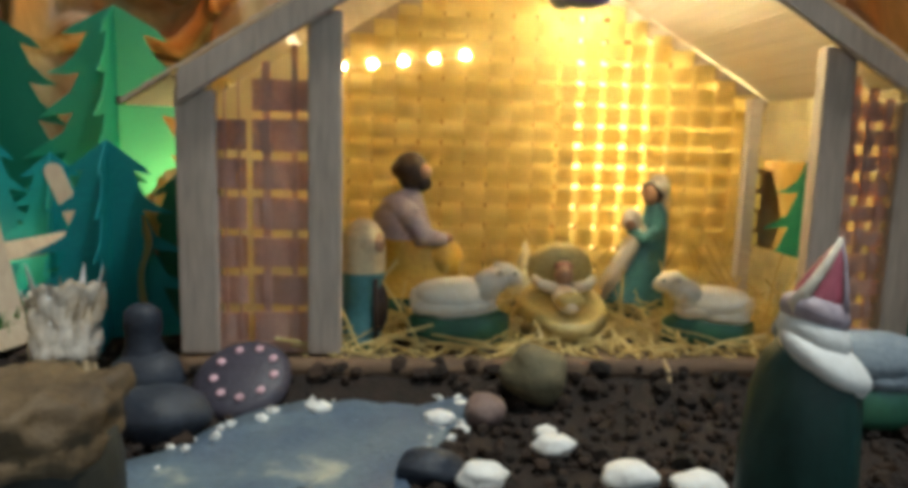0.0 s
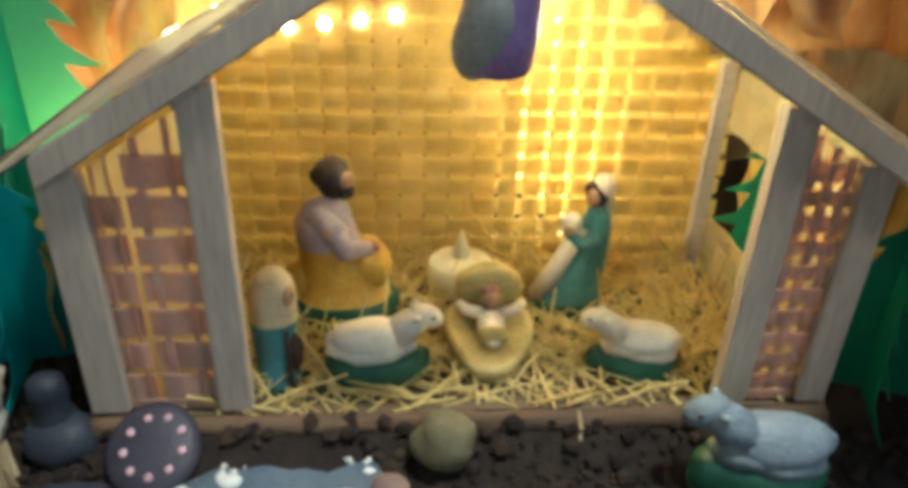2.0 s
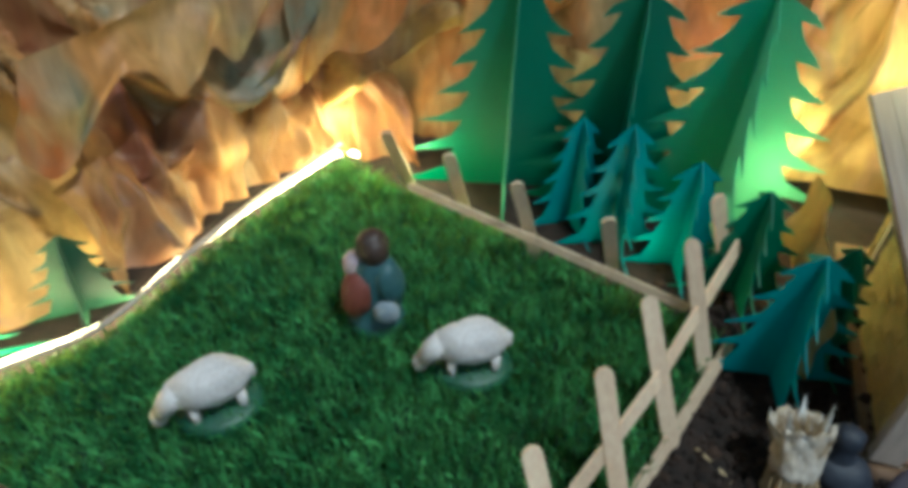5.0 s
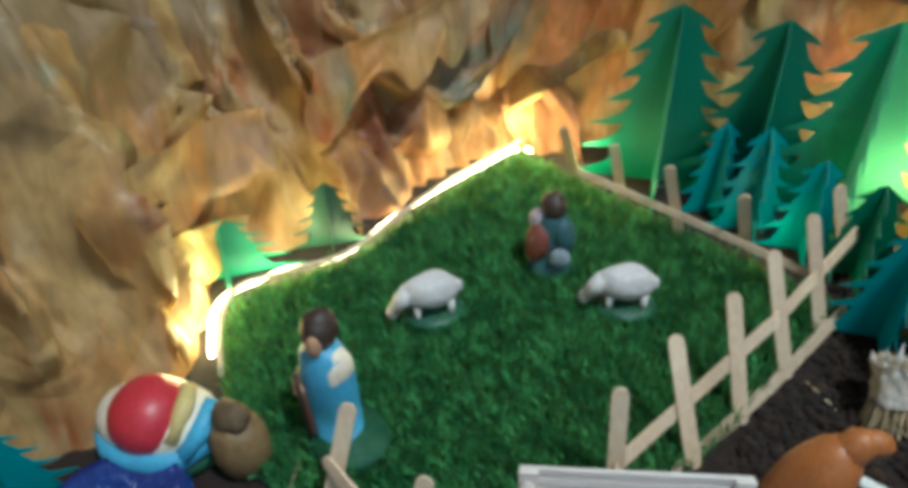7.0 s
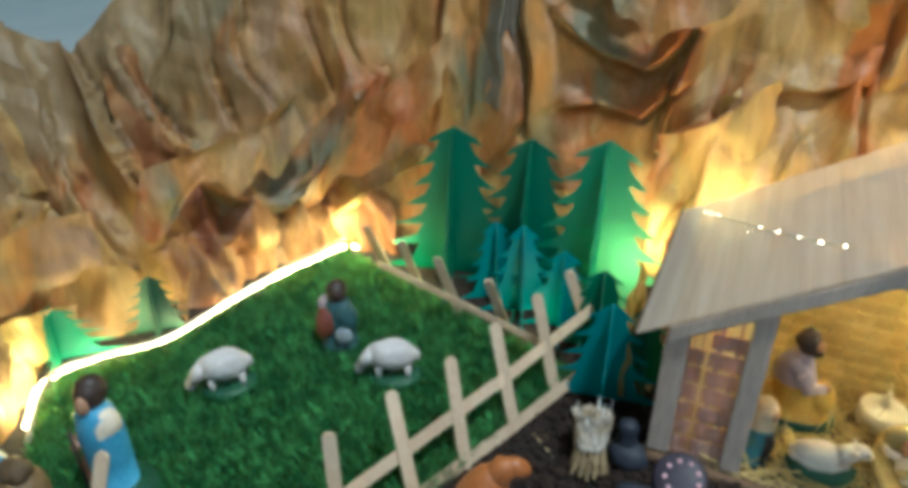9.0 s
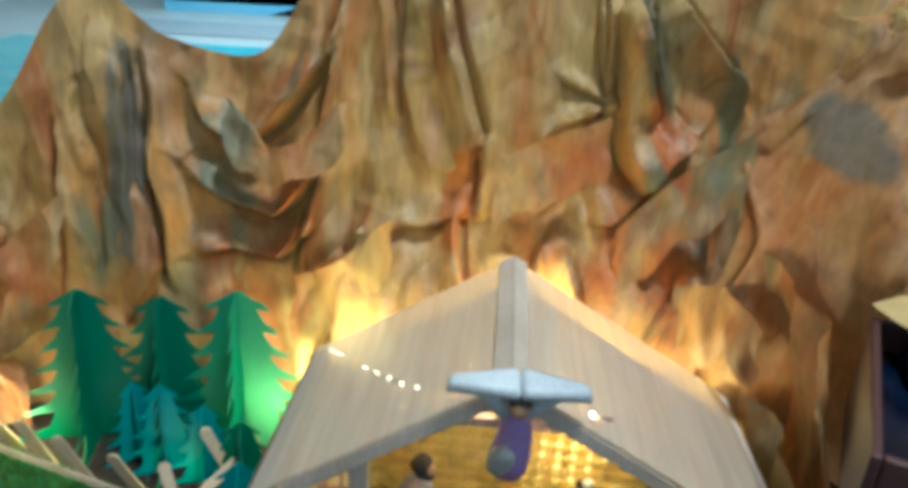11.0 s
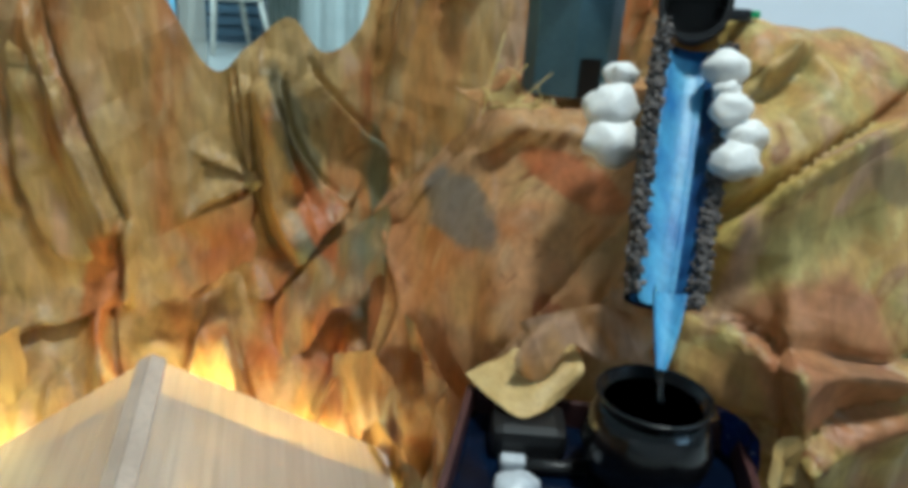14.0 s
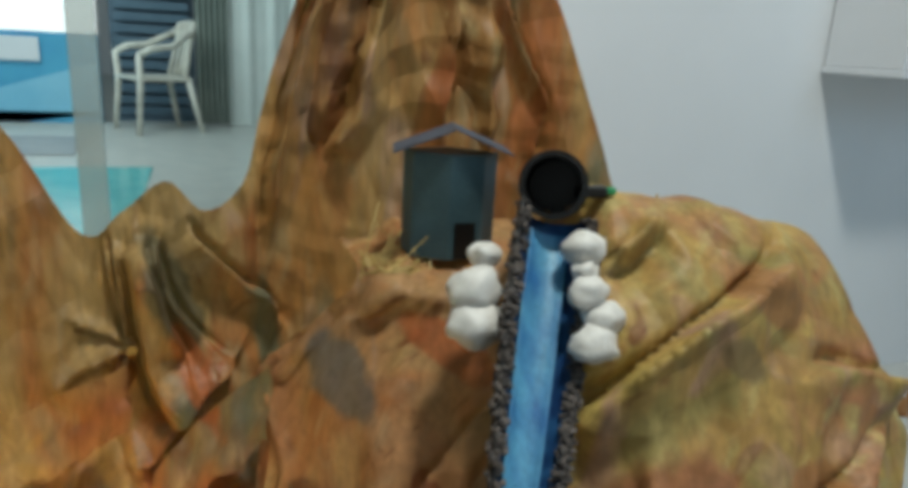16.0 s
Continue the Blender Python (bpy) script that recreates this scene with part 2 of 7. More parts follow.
M = dict(
    paper=paper_paint("painted_paper", (1, 1, 0.32), 0.0, ((0.417, 0.262, 0.104), (0.426, 0.194, 0.0601), (0.334, 0.0994, 0.0328), (0.148, 0.146, 0.0928), (0.426, 0.287, 0.142)), [((0.135, 0.0, 0.41), (0.020, 0.075), (0.10, 0.095, 0.06), -18), ((-0.115, 0.0, 0.40), (0.018, 0.08), (0.22, 0.19, 0.12), -6), ((-0.425, -0.07, 0.27), (0.016, 0.14), (0.10, 0.10, 0.095), 0), ((-0.80, -0.3, 0.26), (0.10, 0.12), (0.23, 0.16, 0.085), 0), ((-0.06, 0.0, 0.27), (0.022, 0.06), (0.42, 0.12, 0.03), 8), ((0.155, 0.0, 0.33), (0.015, 0.06), (0.38, 0.10, 0.03), -24)]),
    paper_gold=paper_paint("painted_paper_gold", (1, 1, 0.4), 12.0, ((0.422, 0.297, 0.112), (0.399, 0.243, 0.0798), (0.335, 0.166, 0.0564), (0.263, 0.215, 0.112), (0.438, 0.342, 0.16))),
    paper_rust=paper_paint("painted_paper_rust", (1, 1, 0.4), 15.0, ((0.271, 0.117, 0.0469), (0.319, 0.162, 0.061), (0.199, 0.0674, 0.0329), (0.159, 0.108, 0.0752), (0.335, 0.198, 0.0845))),
    paper2=paper_paint("painted_paper_patch", (1, 1, 0.7), 3.0, ((0.463, 0.235, 0.109), (0.444, 0.272, 0.114), (0.399, 0.156, 0.0601), (0.389, 0.219, 0.109), (0.491, 0.292, 0.153)), [((0.284, -0.10, 0.372), (0.026, 0.034), (0.14, 0.13, 0.11), -14), ((0.34, -0.2, 0.315), (0.012, 0.014), (0.24, 0.07, 0.035), 0), ((0.37, -0.2, 0.42), (0.035, 0.02), (0.36, 0.10, 0.035), 20)], 0.35),
    paper3=paper_paint("painted_paper_hump", (1, 1, 0.8), 6.0, ((0.482, 0.355, 0.109), (0.436, 0.262, 0.0874), (0.399, 0.178, 0.0874), (0.342, 0.272, 0.0983), (0.509, 0.408, 0.164)), [((0.50, -0.36, 0.34), (0.05, 0.06), (0.38, 0.15, 0.075), 20), ((0.62, -0.3, 0.36), (0.04, 0.02), (0.36, 0.16, 0.06), 10), ((0.60, -0.25, 0.50), (0.05, 0.02), (0.40, 0.19, 0.08), 25), ((0.56, -0.25, 0.46), (0.03, 0.015), (0.22, 0.16, 0.08), 30)], 0.5),
    soil=mat("brown_soil", (0.010, 0.0054, 0.0034), (0.022, 0.0120, 0.0074), 90, 0.95, 0.8),
    crumb=mat("soil_crumb", (0.0125, 0.0062, 0.0034), (0.026, 0.0135, 0.0075), 90, 0.95, 0.6, vary=0.65, island=True),
    grass_base=mat("turf_backing", (0.006, 0.035, 0.011), (0.009, 0.05, 0.013), 50, 0.9, 0.6),
    grass=mat("turf_blade", (0.016, 0.125, 0.042), (0.10, 0.35, 0.115), 60, 0.45, 0.0, vary=0.75, island=True),
    stick=mat("birch_stick", (0.68, 0.52, 0.36), (0.58, 0.42, 0.28), 25, 0.6, 0.25, stretch=(1, 1, 0.2), vary=0.12),
    whitewash=mat("whitewashed_stick", (0.70, 0.62, 0.57), (0.60, 0.51, 0.46), 25, 0.55, 0.2, stretch=(0.2, 1, 1), vary=0.06),
    post=mat("grey_wood", (0.54, 0.431, 0.348), (0.441, 0.346, 0.276), 22, 0.6, 0.3, stretch=(1, 1, 0.15), vary=0.06),
    slat=mat("roof_slat", (0.68, 0.63, 0.57), (0.57, 0.50, 0.44), 110, 0.28, 0.2, stretch=(1, 0.05, 1), vary=0.1),
    weave=mat("palm_strip", (0.64, 0.50, 0.22), (0.51, 0.37, 0.14), 30, 0.5, 0.35, stretch=(1, 1, 1), vary=0.16),
    # paler copy of the weave with the lamplight on the side wall painted in
    weave_lit=mat("palm_strip_lit", (0.78, 0.68, 0.42), (0.68, 0.57, 0.32), 30, 0.5, 0.3, vary=0.12),
    weave_out=mat("palm_strip_outer", (0.54, 0.35, 0.29), (0.66, 0.45, 0.36), 30, 0.55, 0.35, vary=0.2),
    stalk=mat("dry_stalk", (0.42, 0.31, 0.17), (0.27, 0.19, 0.10), 50, 0.6, 0.1, c3=(0.6, 0.52, 0.4), vary=0.3),
    straw=mat("straw", (0.70, 0.54, 0.22), (0.50, 0.35, 0.12), 50, 0.55, 0.1),
    green=mat("green_card", (0.0, 0.155, 0.088), (0.0, 0.195, 0.108), 8, 0.55, 0.05, vary=0.12),
    # the same green card, brightened: light from behind is put into its colour
    green_lit=mat("lit_green_card", (0.0, 0.27, 0.165), (0.0, 0.32, 0.195), 8, 0.5, 0.05),
    teal=mat("teal_card", (0.0, 0.29, 0.31), (0.0, 0.34, 0.36), 8, 0.55, 0.05, vary=0.12),
    darkstone=mat("dark_stone", (0.013, 0.018, 0.030), (0.026, 0.032, 0.046), 40, 0.6, 0.5),
    plumstone=mat("plum_stone", (0.04, 0.033, 0.05), (0.06, 0.052, 0.07), 40, 0.55, 0.4),
    rosestone=mat("rose_stone", (0.20, 0.13, 0.11), (0.14, 0.09, 0.08), 40, 0.7, 0.4),
    brownstone=mat("olive_stone", (0.10, 0.085, 0.045), (0.16, 0.13, 0.07), 40, 0.8, 0.5),
    stump_wood=mat("striped_bark", (0.012, 0.018, 0.028), (0.03, 0.026, 0.012), 55, 0.7, 0.5, c3=(0.12, 0.055, 0.018), stretch=(1, 1, 0.08)),
    stump_rim=mat("brown_stick", (0.10, 0.055, 0.03), (0.065, 0.035, 0.02), 60, 0.6, 0.3),
    tan=mat("tan_paper", (0.15, 0.095, 0.045), (0.075, 0.045, 0.02), 45, 0.7, 0.7),
    wool_white=mat("white_wool", (0.62, 0.58, 0.56), (0.50, 0.46, 0.45), 60, 0.6, 0.5),
    white=mat("white_paint", (0.80, 0.79, 0.76), (0.70, 0.69, 0.66), 40, 0.5, 0.2),
    wetstone=mat("wet_white_stone", (0.50, 0.52, 0.54), (0.38, 0.40, 0.43), 30, 0.35, 0.3),
    wing=mat("wing_grey", (0.56, 0.58, 0.60), (0.44, 0.46, 0.49), 30, 0.5, 0.3),
    pebble=mat("white_pebble", (0.78, 0.77, 0.74), (0.62, 0.60, 0.57), 30, 0.5, 0.3),
    card_white=mat("crumpled_white_paper", (0.56, 0.50, 0.43), (0.34, 0.26, 0.17), 60, 0.6, 0.5),
    pink=mat("pink_paint", (0.75, 0.45, 0.5), None, 40, 0.5, 0.1),
    river=mat("painted_river", (0.075, 0.11, 0.165), (0.12, 0.165, 0.20), 28, 0.4, 0.5, c3=(0.40, 0.40, 0.32)),
    wool=mat("cream_wool", (0.80, 0.70, 0.56), (0.72, 0.61, 0.47), 40, 0.5, 0.3),
    wool_gold=mat("cream_clay", (0.66, 0.52, 0.32), (0.52, 0.38, 0.22), 40, 0.5, 0.3),
    wool_grey=mat("grey_wool", (0.24, 0.285, 0.32), (0.18, 0.22, 0.255), 60, 0.6, 0.6),
    base_green=mat("dark_green_base", (0.012, 0.075, 0.045), (0.02, 0.10, 0.05), 60, 0.45, 0.2),
    cloak=mat("dark_green_cloak", (0.006, 0.035, 0.03), (0.008, 0.05, 0.04), 30, 0.4, 0.2),
    rosecap=mat("rose_cap", (0.42, 0.09, 0.13), (0.34, 0.07, 0.10), 30, 0.5, 0.2),
    skin=mat("clay_skin", (0.48, 0.26, 0.15), None, 60, 0.5, 0.1),
    hair=mat("dark_hair", (0.045, 0.025, 0.018), None, 60, 0.5, 0.3),
    lilac=mat("lilac_robe", (0.42, 0.34, 0.37), (0.34, 0.27, 0.31), 40, 0.5, 0.2),
    ochre=mat("ochre_robe", (0.62, 0.37, 0.06), (0.52, 0.29, 0.04), 40, 0.5, 0.2),
    dark_teal=mat("dark_teal_robe", (0.03, 0.10, 0.11), (0.02, 0.07, 0.08), 40, 0.5, 0.2),
    maroon=mat("maroon_robe", (0.20, 0.055, 0.035), (0.15, 0.04, 0.03), 40, 0.5, 0.2),
    teal_robe=mat("teal_robe", (0.06, 0.21, 0.22), (0.045, 0.16, 0.175), 40, 0.5, 0.2),
    blue_robe=mat("sky_blue_robe", (0.08, 0.36, 0.55), (0.06, 0.29, 0.47), 40, 0.45, 0.2),
    red=mat("red_paint", (0.50, 0.03, 0.045), (0.42, 0.02, 0.03), 40, 0.4, 0.1),
    rust=mat("rust_brown", (0.40, 0.13, 0.03), (0.33, 0.10, 0.025), 40, 0.45, 0.2),
    cream=mat("cream_plastic", (0.85, 0.78, 0.55), None, 40, 0.4, 0.05),
    gold=mat("straw_gold", (0.62, 0.48, 0.19), (0.50, 0.37, 0.13), 70, 0.5, 0.6),
    brown_clay=mat("brown_clay", (0.24, 0.15, 0.06), (0.16, 0.095, 0.04), 60, 0.6, 0.5),
    rose_robe=mat("rose_brown_robe", (0.36, 0.15, 0.10), (0.28, 0.11, 0.075), 40, 0.5, 0.2),
    violet=mat("violet_robe", (0.36, 0.22, 0.45), (0.30, 0.17, 0.38), 40, 0.5, 0.2),
    sole=mat("grey_clay", (0.36, 0.35, 0.32), (0.28, 0.27, 0.25), 40, 0.7, 0.3),
    tub=mat("maroon_plastic", (0.07, 0.026, 0.024), (0.055, 0.021, 0.02), 30, 0.4, 0.1),
    liner=mat("navy_liner", (0.002, 0.004, 0.011), (0.003, 0.009, 0.026), 30, 0.1, 0.15),
    blue_glaze=mat("blue_glaze", (0.006, 0.018, 0.11), (0.012, 0.035, 0.18), 200, 0.2, 0.2, c3=(0.5, 0.55, 0.6)),
    sill=mat("brown_sill", (0.16, 0.105, 0.058), (0.11, 0.072, 0.04), 30, 0.7, 0.4, stretch=(0.2, 1, 1)),
    log_bark=mat("log_bark", (0.15, 0.085, 0.045), (0.08, 0.045, 0.025), 30, 0.8, 0.7, c3=(0.26, 0.17, 0.10), stretch=(0.2, 1, 1)),
    ochre_paper=mat("ochre_paper", (0.52, 0.36, 0.15), (0.44, 0.28, 0.10), 30, 0.6, 0.4),
    slate=mat("slate_blue_door", (0.08, 0.14, 0.20), (0.10, 0.17, 0.23), 6, 0.5, 0.1),
    black=mat("black_plastic", (0.0035, 0.004, 0.0045), (0.007, 0.007, 0.008), 40, 0.46, 0.15),
    bark=mat("gravel_edge", (0.03, 0.028, 0.03), (0.17, 0.14, 0.125), 250, 0.85, 0.9),
    deep_blue=mat("deep_blue_paint", (0.008, 0.035, 0.12), (0.02, 0.09, 0.22), 60, 0.3, 0.4),
    water_blue=mat("blue_wash", (0.03, 0.15, 0.36), (0.10, 0.34, 0.54), 45, 0.42, 0.5, c3=(0.24, 0.52, 0.68), stretch=(1, 0.5, 0.4)),
    card_blue=mat("slate_card", (0.045, 0.10, 0.125), (0.06, 0.12, 0.145), 25, 0.45, 0.1),
    card_grey=mat("grey_card", (0.075, 0.09, 0.125), None, 25, 0.6, 0.1),
    emerald=mat("emerald_plastic", (0.01, 0.35, 0.12), None, 30, 0.4, 0.05),
    led=glow("led_strip", (1.0, 0.80, 0.40), 42.0),
    spark=glow("tiny_bulb", (1.0, 0.88, 0.62), 14.0),
    bulb=glow("warm_bulb", (1.0, 0.82, 0.48), 45.0),
    coil=glow("coil_glow", (1.0, 0.80, 0.42), 2.4),
    # for the added sheets that carry the stable's light into the panel gaps
    film=mat("cream_film", (0.70, 0.58, 0.36), (0.62, 0.50, 0.30), 30, 0.6, 0.1),
    wall=mat("white_wall", (0.80, 0.83, 0.87), (0.77, 0.80, 0.84), 3, 0.8, 0.15),
    tile=mat("pale_tile", (0.55, 0.57, 0.55), (0.62, 0.63, 0.60), 6, 0.35, 0.05),
    pool=mat("pool_water", (0.10, 0.55, 0.58), (0.16, 0.66, 0.66), 6, 0.12, 0.2),
    kerb=mat("grey_kerb", (0.30, 0.33, 0.36), (0.36, 0.39, 0.41), 6, 0.6, 0.1),
    drape=mat("grey_green_drape", (0.20, 0.24, 0.22), (0.26, 0.30, 0.27), 4, 0.8, 0.1),
    frosted=mat("frosted_frame", (0.62, 0.70, 0.66), (0.56, 0.64, 0.60), 5, 0.3, 0.05),
    daylight=glow("window_daylight", (0.90, 0.97, 1.0), 1.1),
    pot=mat("black_glaze", (0.003, 0.0035, 0.004), (0.006, 0.006, 0.007), 40, 0.16, 0.1),
    azure_pale=mat("azure_pale", (0.22, 0.58, 0.80), (0.28, 0.64, 0.84), 2, 0.5, 0.05),
    azure=mat("azure_panel", (0.06, 0.33, 0.60), (0.09, 0.45, 0.68), 2, 0.5, 0.05),
    plastic=mat("white_plastic", (0.80, 0.78, 0.70), None, 10, 0.35, 0.05),
    curtain=mat("sheer_curtain", (0.80, 0.86, 0.84), (0.74, 0.81, 0.79), 5, 0.7, 0.1),
)

def translucent(m, colour, share):
    n, l = m.node_tree.nodes, m.node_tree.links
    t, x = n.new("ShaderNodeBsdfTranslucent"), n.new("ShaderNodeMixShader")
    t.inputs["Color"].default_value = (*colour, 1)
    x.inputs["Fac"].default_value = share
    l.new(n["Principled BSDF"].outputs["BSDF"], x.inputs[1])
    l.new(t.outputs["BSDF"], x.inputs[2])
    l.new(x.outputs["Shader"], n["Material Output"].inputs["Surface"])


translucent(M["green_lit"], (0.50, 0.92, 0.74), 0.36)
translucent(M["green"], (0.2, 0.75, 0.48), 0.10)
translucent(M["grass"], (0.40, 0.62, 0.08), 0.13)
translucent(M["teal"], (0.02, 0.45, 0.52), 0.25)
translucent(M["weave"], (0.97, 0.85, 0.50), 0.46)
translucent(M["weave_lit"], (0.95, 0.84, 0.55), 0.3)
translucent(M["weave_out"], (0.95, 0.66, 0.44), 0.42)
translucent(M["film"], (1.0, 0.86, 0.55), 0.75)
translucent(M["slat"], (0.95, 0.78, 0.48), 0.45)
for k in ("paper", "paper2", "paper3", "paper_gold", "paper_rust"):
    translucent(M[k], (0.80, 0.48, 0.13), 0.14)
M["liner"].node_tree.nodes["Principled BSDF"].inputs["Specular IOR Level"].default_value = 0.25
fm = M["frosted"].node_tree
fx, ft = fm.nodes.new("ShaderNodeMixShader"), fm.nodes.new("ShaderNodeBsdfTransparent")
fx.inputs["Fac"].default_value = 0.5
fm.links.new(fm.nodes["Principled BSDF"].outputs["BSDF"], fx.inputs[1])
fm.links.new(ft.outputs["BSDF"], fx.inputs[2])
fm.links.new(fx.outputs["Shader"], fm.nodes["Material Output"].inputs["Surface"])
glass = bpy.data.materials.new("clear_plastic")
glass.use_nodes = True
gb = glass.node_tree.nodes["Principled BSDF"]
gb.inputs["Transmission Weight"].default_value, gb.inputs["Roughness"].default_value, gb.inputs["IOR"].default_value = 1.0, 0.08, 1.3
M["glass"] = glass

# ---- mesh helpers (centimetres) ----


def obj(name, bm, materials, parent=None, label="", smooth=False, at=None):
    for v in bm.verts:
        v.co *= S
    bmesh.ops.recalc_face_normals(bm, faces=bm.faces)
    me = bpy.data.meshes.new(name)
    bm.to_mesh(me)
    bm.free()
    for m in materials if isinstance(materials, (list, tuple)) else [materials]:
        me.materials.append(m)
    if smooth:
        me.shade_smooth()
    ob = new(name, me)
    if parent:
        ob.parent = parent
    if at:
        ob.matrix_basis = at
    if label:
        ob["label"] = label
    return ob


def part(name, bm, material, parent, label="", smooth=False):
    return obj(name, bm, material, parent, label, smooth)


def cm(x, y, z=0, rx=0, ry=0, rz=0):
    return pose(x * S, y * S, z * S, rx, ry, rz)


def thing(name, label, category, at, group="", kind=""):
    ob = new(name)
    ob.empty_display_size = 0.02
    ob.matrix_basis = at
    return tagged(ob, label, category, group, kind)


def box(bm, x0, x1, y0, y1, z0, z1, bevel=0.0, m=None, mi=0):
    r = bmesh.ops.create_cube(bm, size=1.0)
    vs = r["verts"]
    for v in vs:
        v.co = Vector(((x0 + x1) / 2 + v.co.x * (x1 - x0), (y0 + y1) / 2 + v.co.y * (y1 - y0), (z0 + z1) / 2 + v.co.z * (z1 - z0)))
        if m:
            v.co = m @ v.co
    fs = {f for v in vs for f in v.link_faces}
    for f in fs:
        f.material_index = mi
    if bevel:
        es = list({e for v in vs for e in v.link_edges})
        made = bmesh.ops.bevel(bm, geom=es, offset=bevel, segments=2, affect="EDGES", profile=0.6)
        for f in made["faces"]:
            f.material_index = mi
    return bm


def tube(bm, pts, radii, n=10, mi=0, cap=True):
    """A round tube through points."""
    rings = []
    pts = [Vector(p) for p in pts]
    for i, p in enumerate(pts):
        d = (pts[min(i + 1, len(pts) - 1)] - pts[max(i - 1, 0)]).normalized()
        a = d.orthogonal().normalized() if i == 0 else (a - d * a.dot(d)).normalized()
        b = d.cross(a)
        r = radii[i] if isinstance(radii, (list, tuple)) else radii
        rings.append([bm.verts.new(p + r * (math.cos(t) * a + math.sin(t) * b)) for t in (2 * math.pi * k / n for k in range(n))])
    for r0, r1 in zip(rings, rings[1:]):
        for k in range(n):
            bm.faces.new((r0[k], r0[(k + 1) % n], r1[(k + 1) % n], r1[k])).material_index = mi
    if cap:
        bm.faces.new(rings[0][::-1]).material_index = mi
        bm.faces.new(rings[-1]).material_index = mi
    return bm


def loft(bm, rings, n=20, mats=None, wob=0.0, seed=0):
    """Elliptic rings (z, rx, ry, ox, oy), closed at both ends; mats gives the material of each band."""
    rs = []
    for i, (z, rx, ry, ox, oy) in enumerate(rings):
        ring = []
        for k in range(n):
            t = 2 * math.pi * k / n
            w = 1 + wob * noise.noise(Vector((math.cos(t) * 1.7, math.sin(t) * 1.7, z * 0.5 + seed)))
            ring.append(bm.verts.new((ox + rx * w * math.cos(t), oy + ry * w * math.sin(t), z)))
        rs.append(ring)
    for i, (r0, r1) in enumerate(zip(rs, rs[1:])):
        for k in range(n):
            f = bm.faces.new((r0[k], r0[(k + 1) % n], r1[(k + 1) % n], r1[k]))
            f.material_index = mats[i] if mats else 0
    bm.faces.new(rs[0][::-1]).material_index = mats[0] if mats else 0
    bm.faces.new(rs[-1]).material_index = mats[-1] if mats else 0
    return bm


def blob(bm, c, r, mi=0, wob=0.0, seed=0, sub=3, rot=None):
    vs = bmesh.ops.create_icosphere(bm, subdivisions=sub, radius=1.0)["verts"]
    c = Vector(c)
    for v in vs:
        k = 1 + wob * noise.noise(v.co * 1.6 + Vector((seed, seed * 1.3, 0)))
        p = Vector((v.co.x * r[0] * k, v.co.y * r[1] * k, v.co.z * r[2] * k))
        if rot:
            p = Euler([radians(a) for a in rot]).to_matrix() @ p
        v.co = c + p
    for f in {f for v in vs for f in v.link_faces}:
        f.material_index = mi
    return bm


def rough(bm, amp, cell, seed=0.0, cuts=2):
    """Crumple a closed shape after dividing its faces."""
    bmesh.ops.subdivide_edges(bm, edges=list(bm.edges), cuts=cuts, use_grid_fill=True)
    bm.normal_update()
    for v in bm.verts:
        v.co += v.normal * amp * (crumple(v.co, cell, seed) + 0.5 * crumple(v.co, cell * 0.45, seed + 3))
    return bm


def plate(bm, pts, depth, m=None):
    """A flat outline (x, z) given a thickness along y."""
    front = [bm.verts.new((x, 0, z)) for x, z in pts]
    back = [bm.verts.new((x, depth, z)) for x, z in pts]
    bm.faces.new(front)
    bm.faces.new(back[::-1])
    for i in range(len(pts)):
        j = (i + 1) % len(pts)
        bm.faces.new((front[j], front[i], back[i], back[j]))
    if m:
        for v in front + back:
            v.co = m @ v.co
    return bm


def crumple(p, cell, seed=0.0):
    d, _ = noise.voronoi(p / cell + Vector((seed, seed, seed)))
    return d[0] - 0.45


def facets(a, z, cell, seed):
    """Crumpled paper: planes folded along straight creases in several directions, each fading in and out."""
    r = np.random.RandomState(int(seed * 10) + 5)
    h = np.zeros_like(a)
    for k in range(9):
        th = math.pi * (k + r.uniform(0, 0.8)) / 9
        wl = cell * (2.4, 1.5, 0.8)[k % 3] * r.uniform(0.8, 1.25)
        p = r.uniform(0, 6.28, 6)
        warp = 0.18 * np.sin(a / (1.3 * wl) + p[0]) + 0.18 * np.sin(z / (1.1 * wl) + p[1])
        u = (a * math.cos(th) + z * math.sin(th)) / wl + warp + p[2]
        tri = np.abs(u % 1.0 - 0.5) * 2 - 0.5
        gate = np.sin(a / (0.55 * wl) + p[3] + np.sin(z / (0.8 * wl) + p[4])) * np.sin(z / (0.6 * wl) + p[5] + np.sin(a / (0.9 * wl) + p[0]))
        h += tri * np.clip(0.45 + 0.9 * gate, 0, 1) * wl / cell
    return 0.55 * h


def drape(a, z, seed, wave):
    """Hanging folds: swaying ridges with soft valleys, along the sheet a and up z."""
    sway = 1.3 * wave * noise.noise(Vector((a / (3.2 * wave), z / (2.4 * wave), seed + 3)))
    s = noise.noise(Vector(((a + sway) / wave, z / (wave * 4.5), seed)))
    t = noise.noise(Vector(((a - 0.7 * sway) / (wave * 0.42), z / (wave * 1.5), seed + 11)))
    return 1.1 - 2.6 * abs(s) + 0.22 * (0.8 - 2.2 * abs(t))


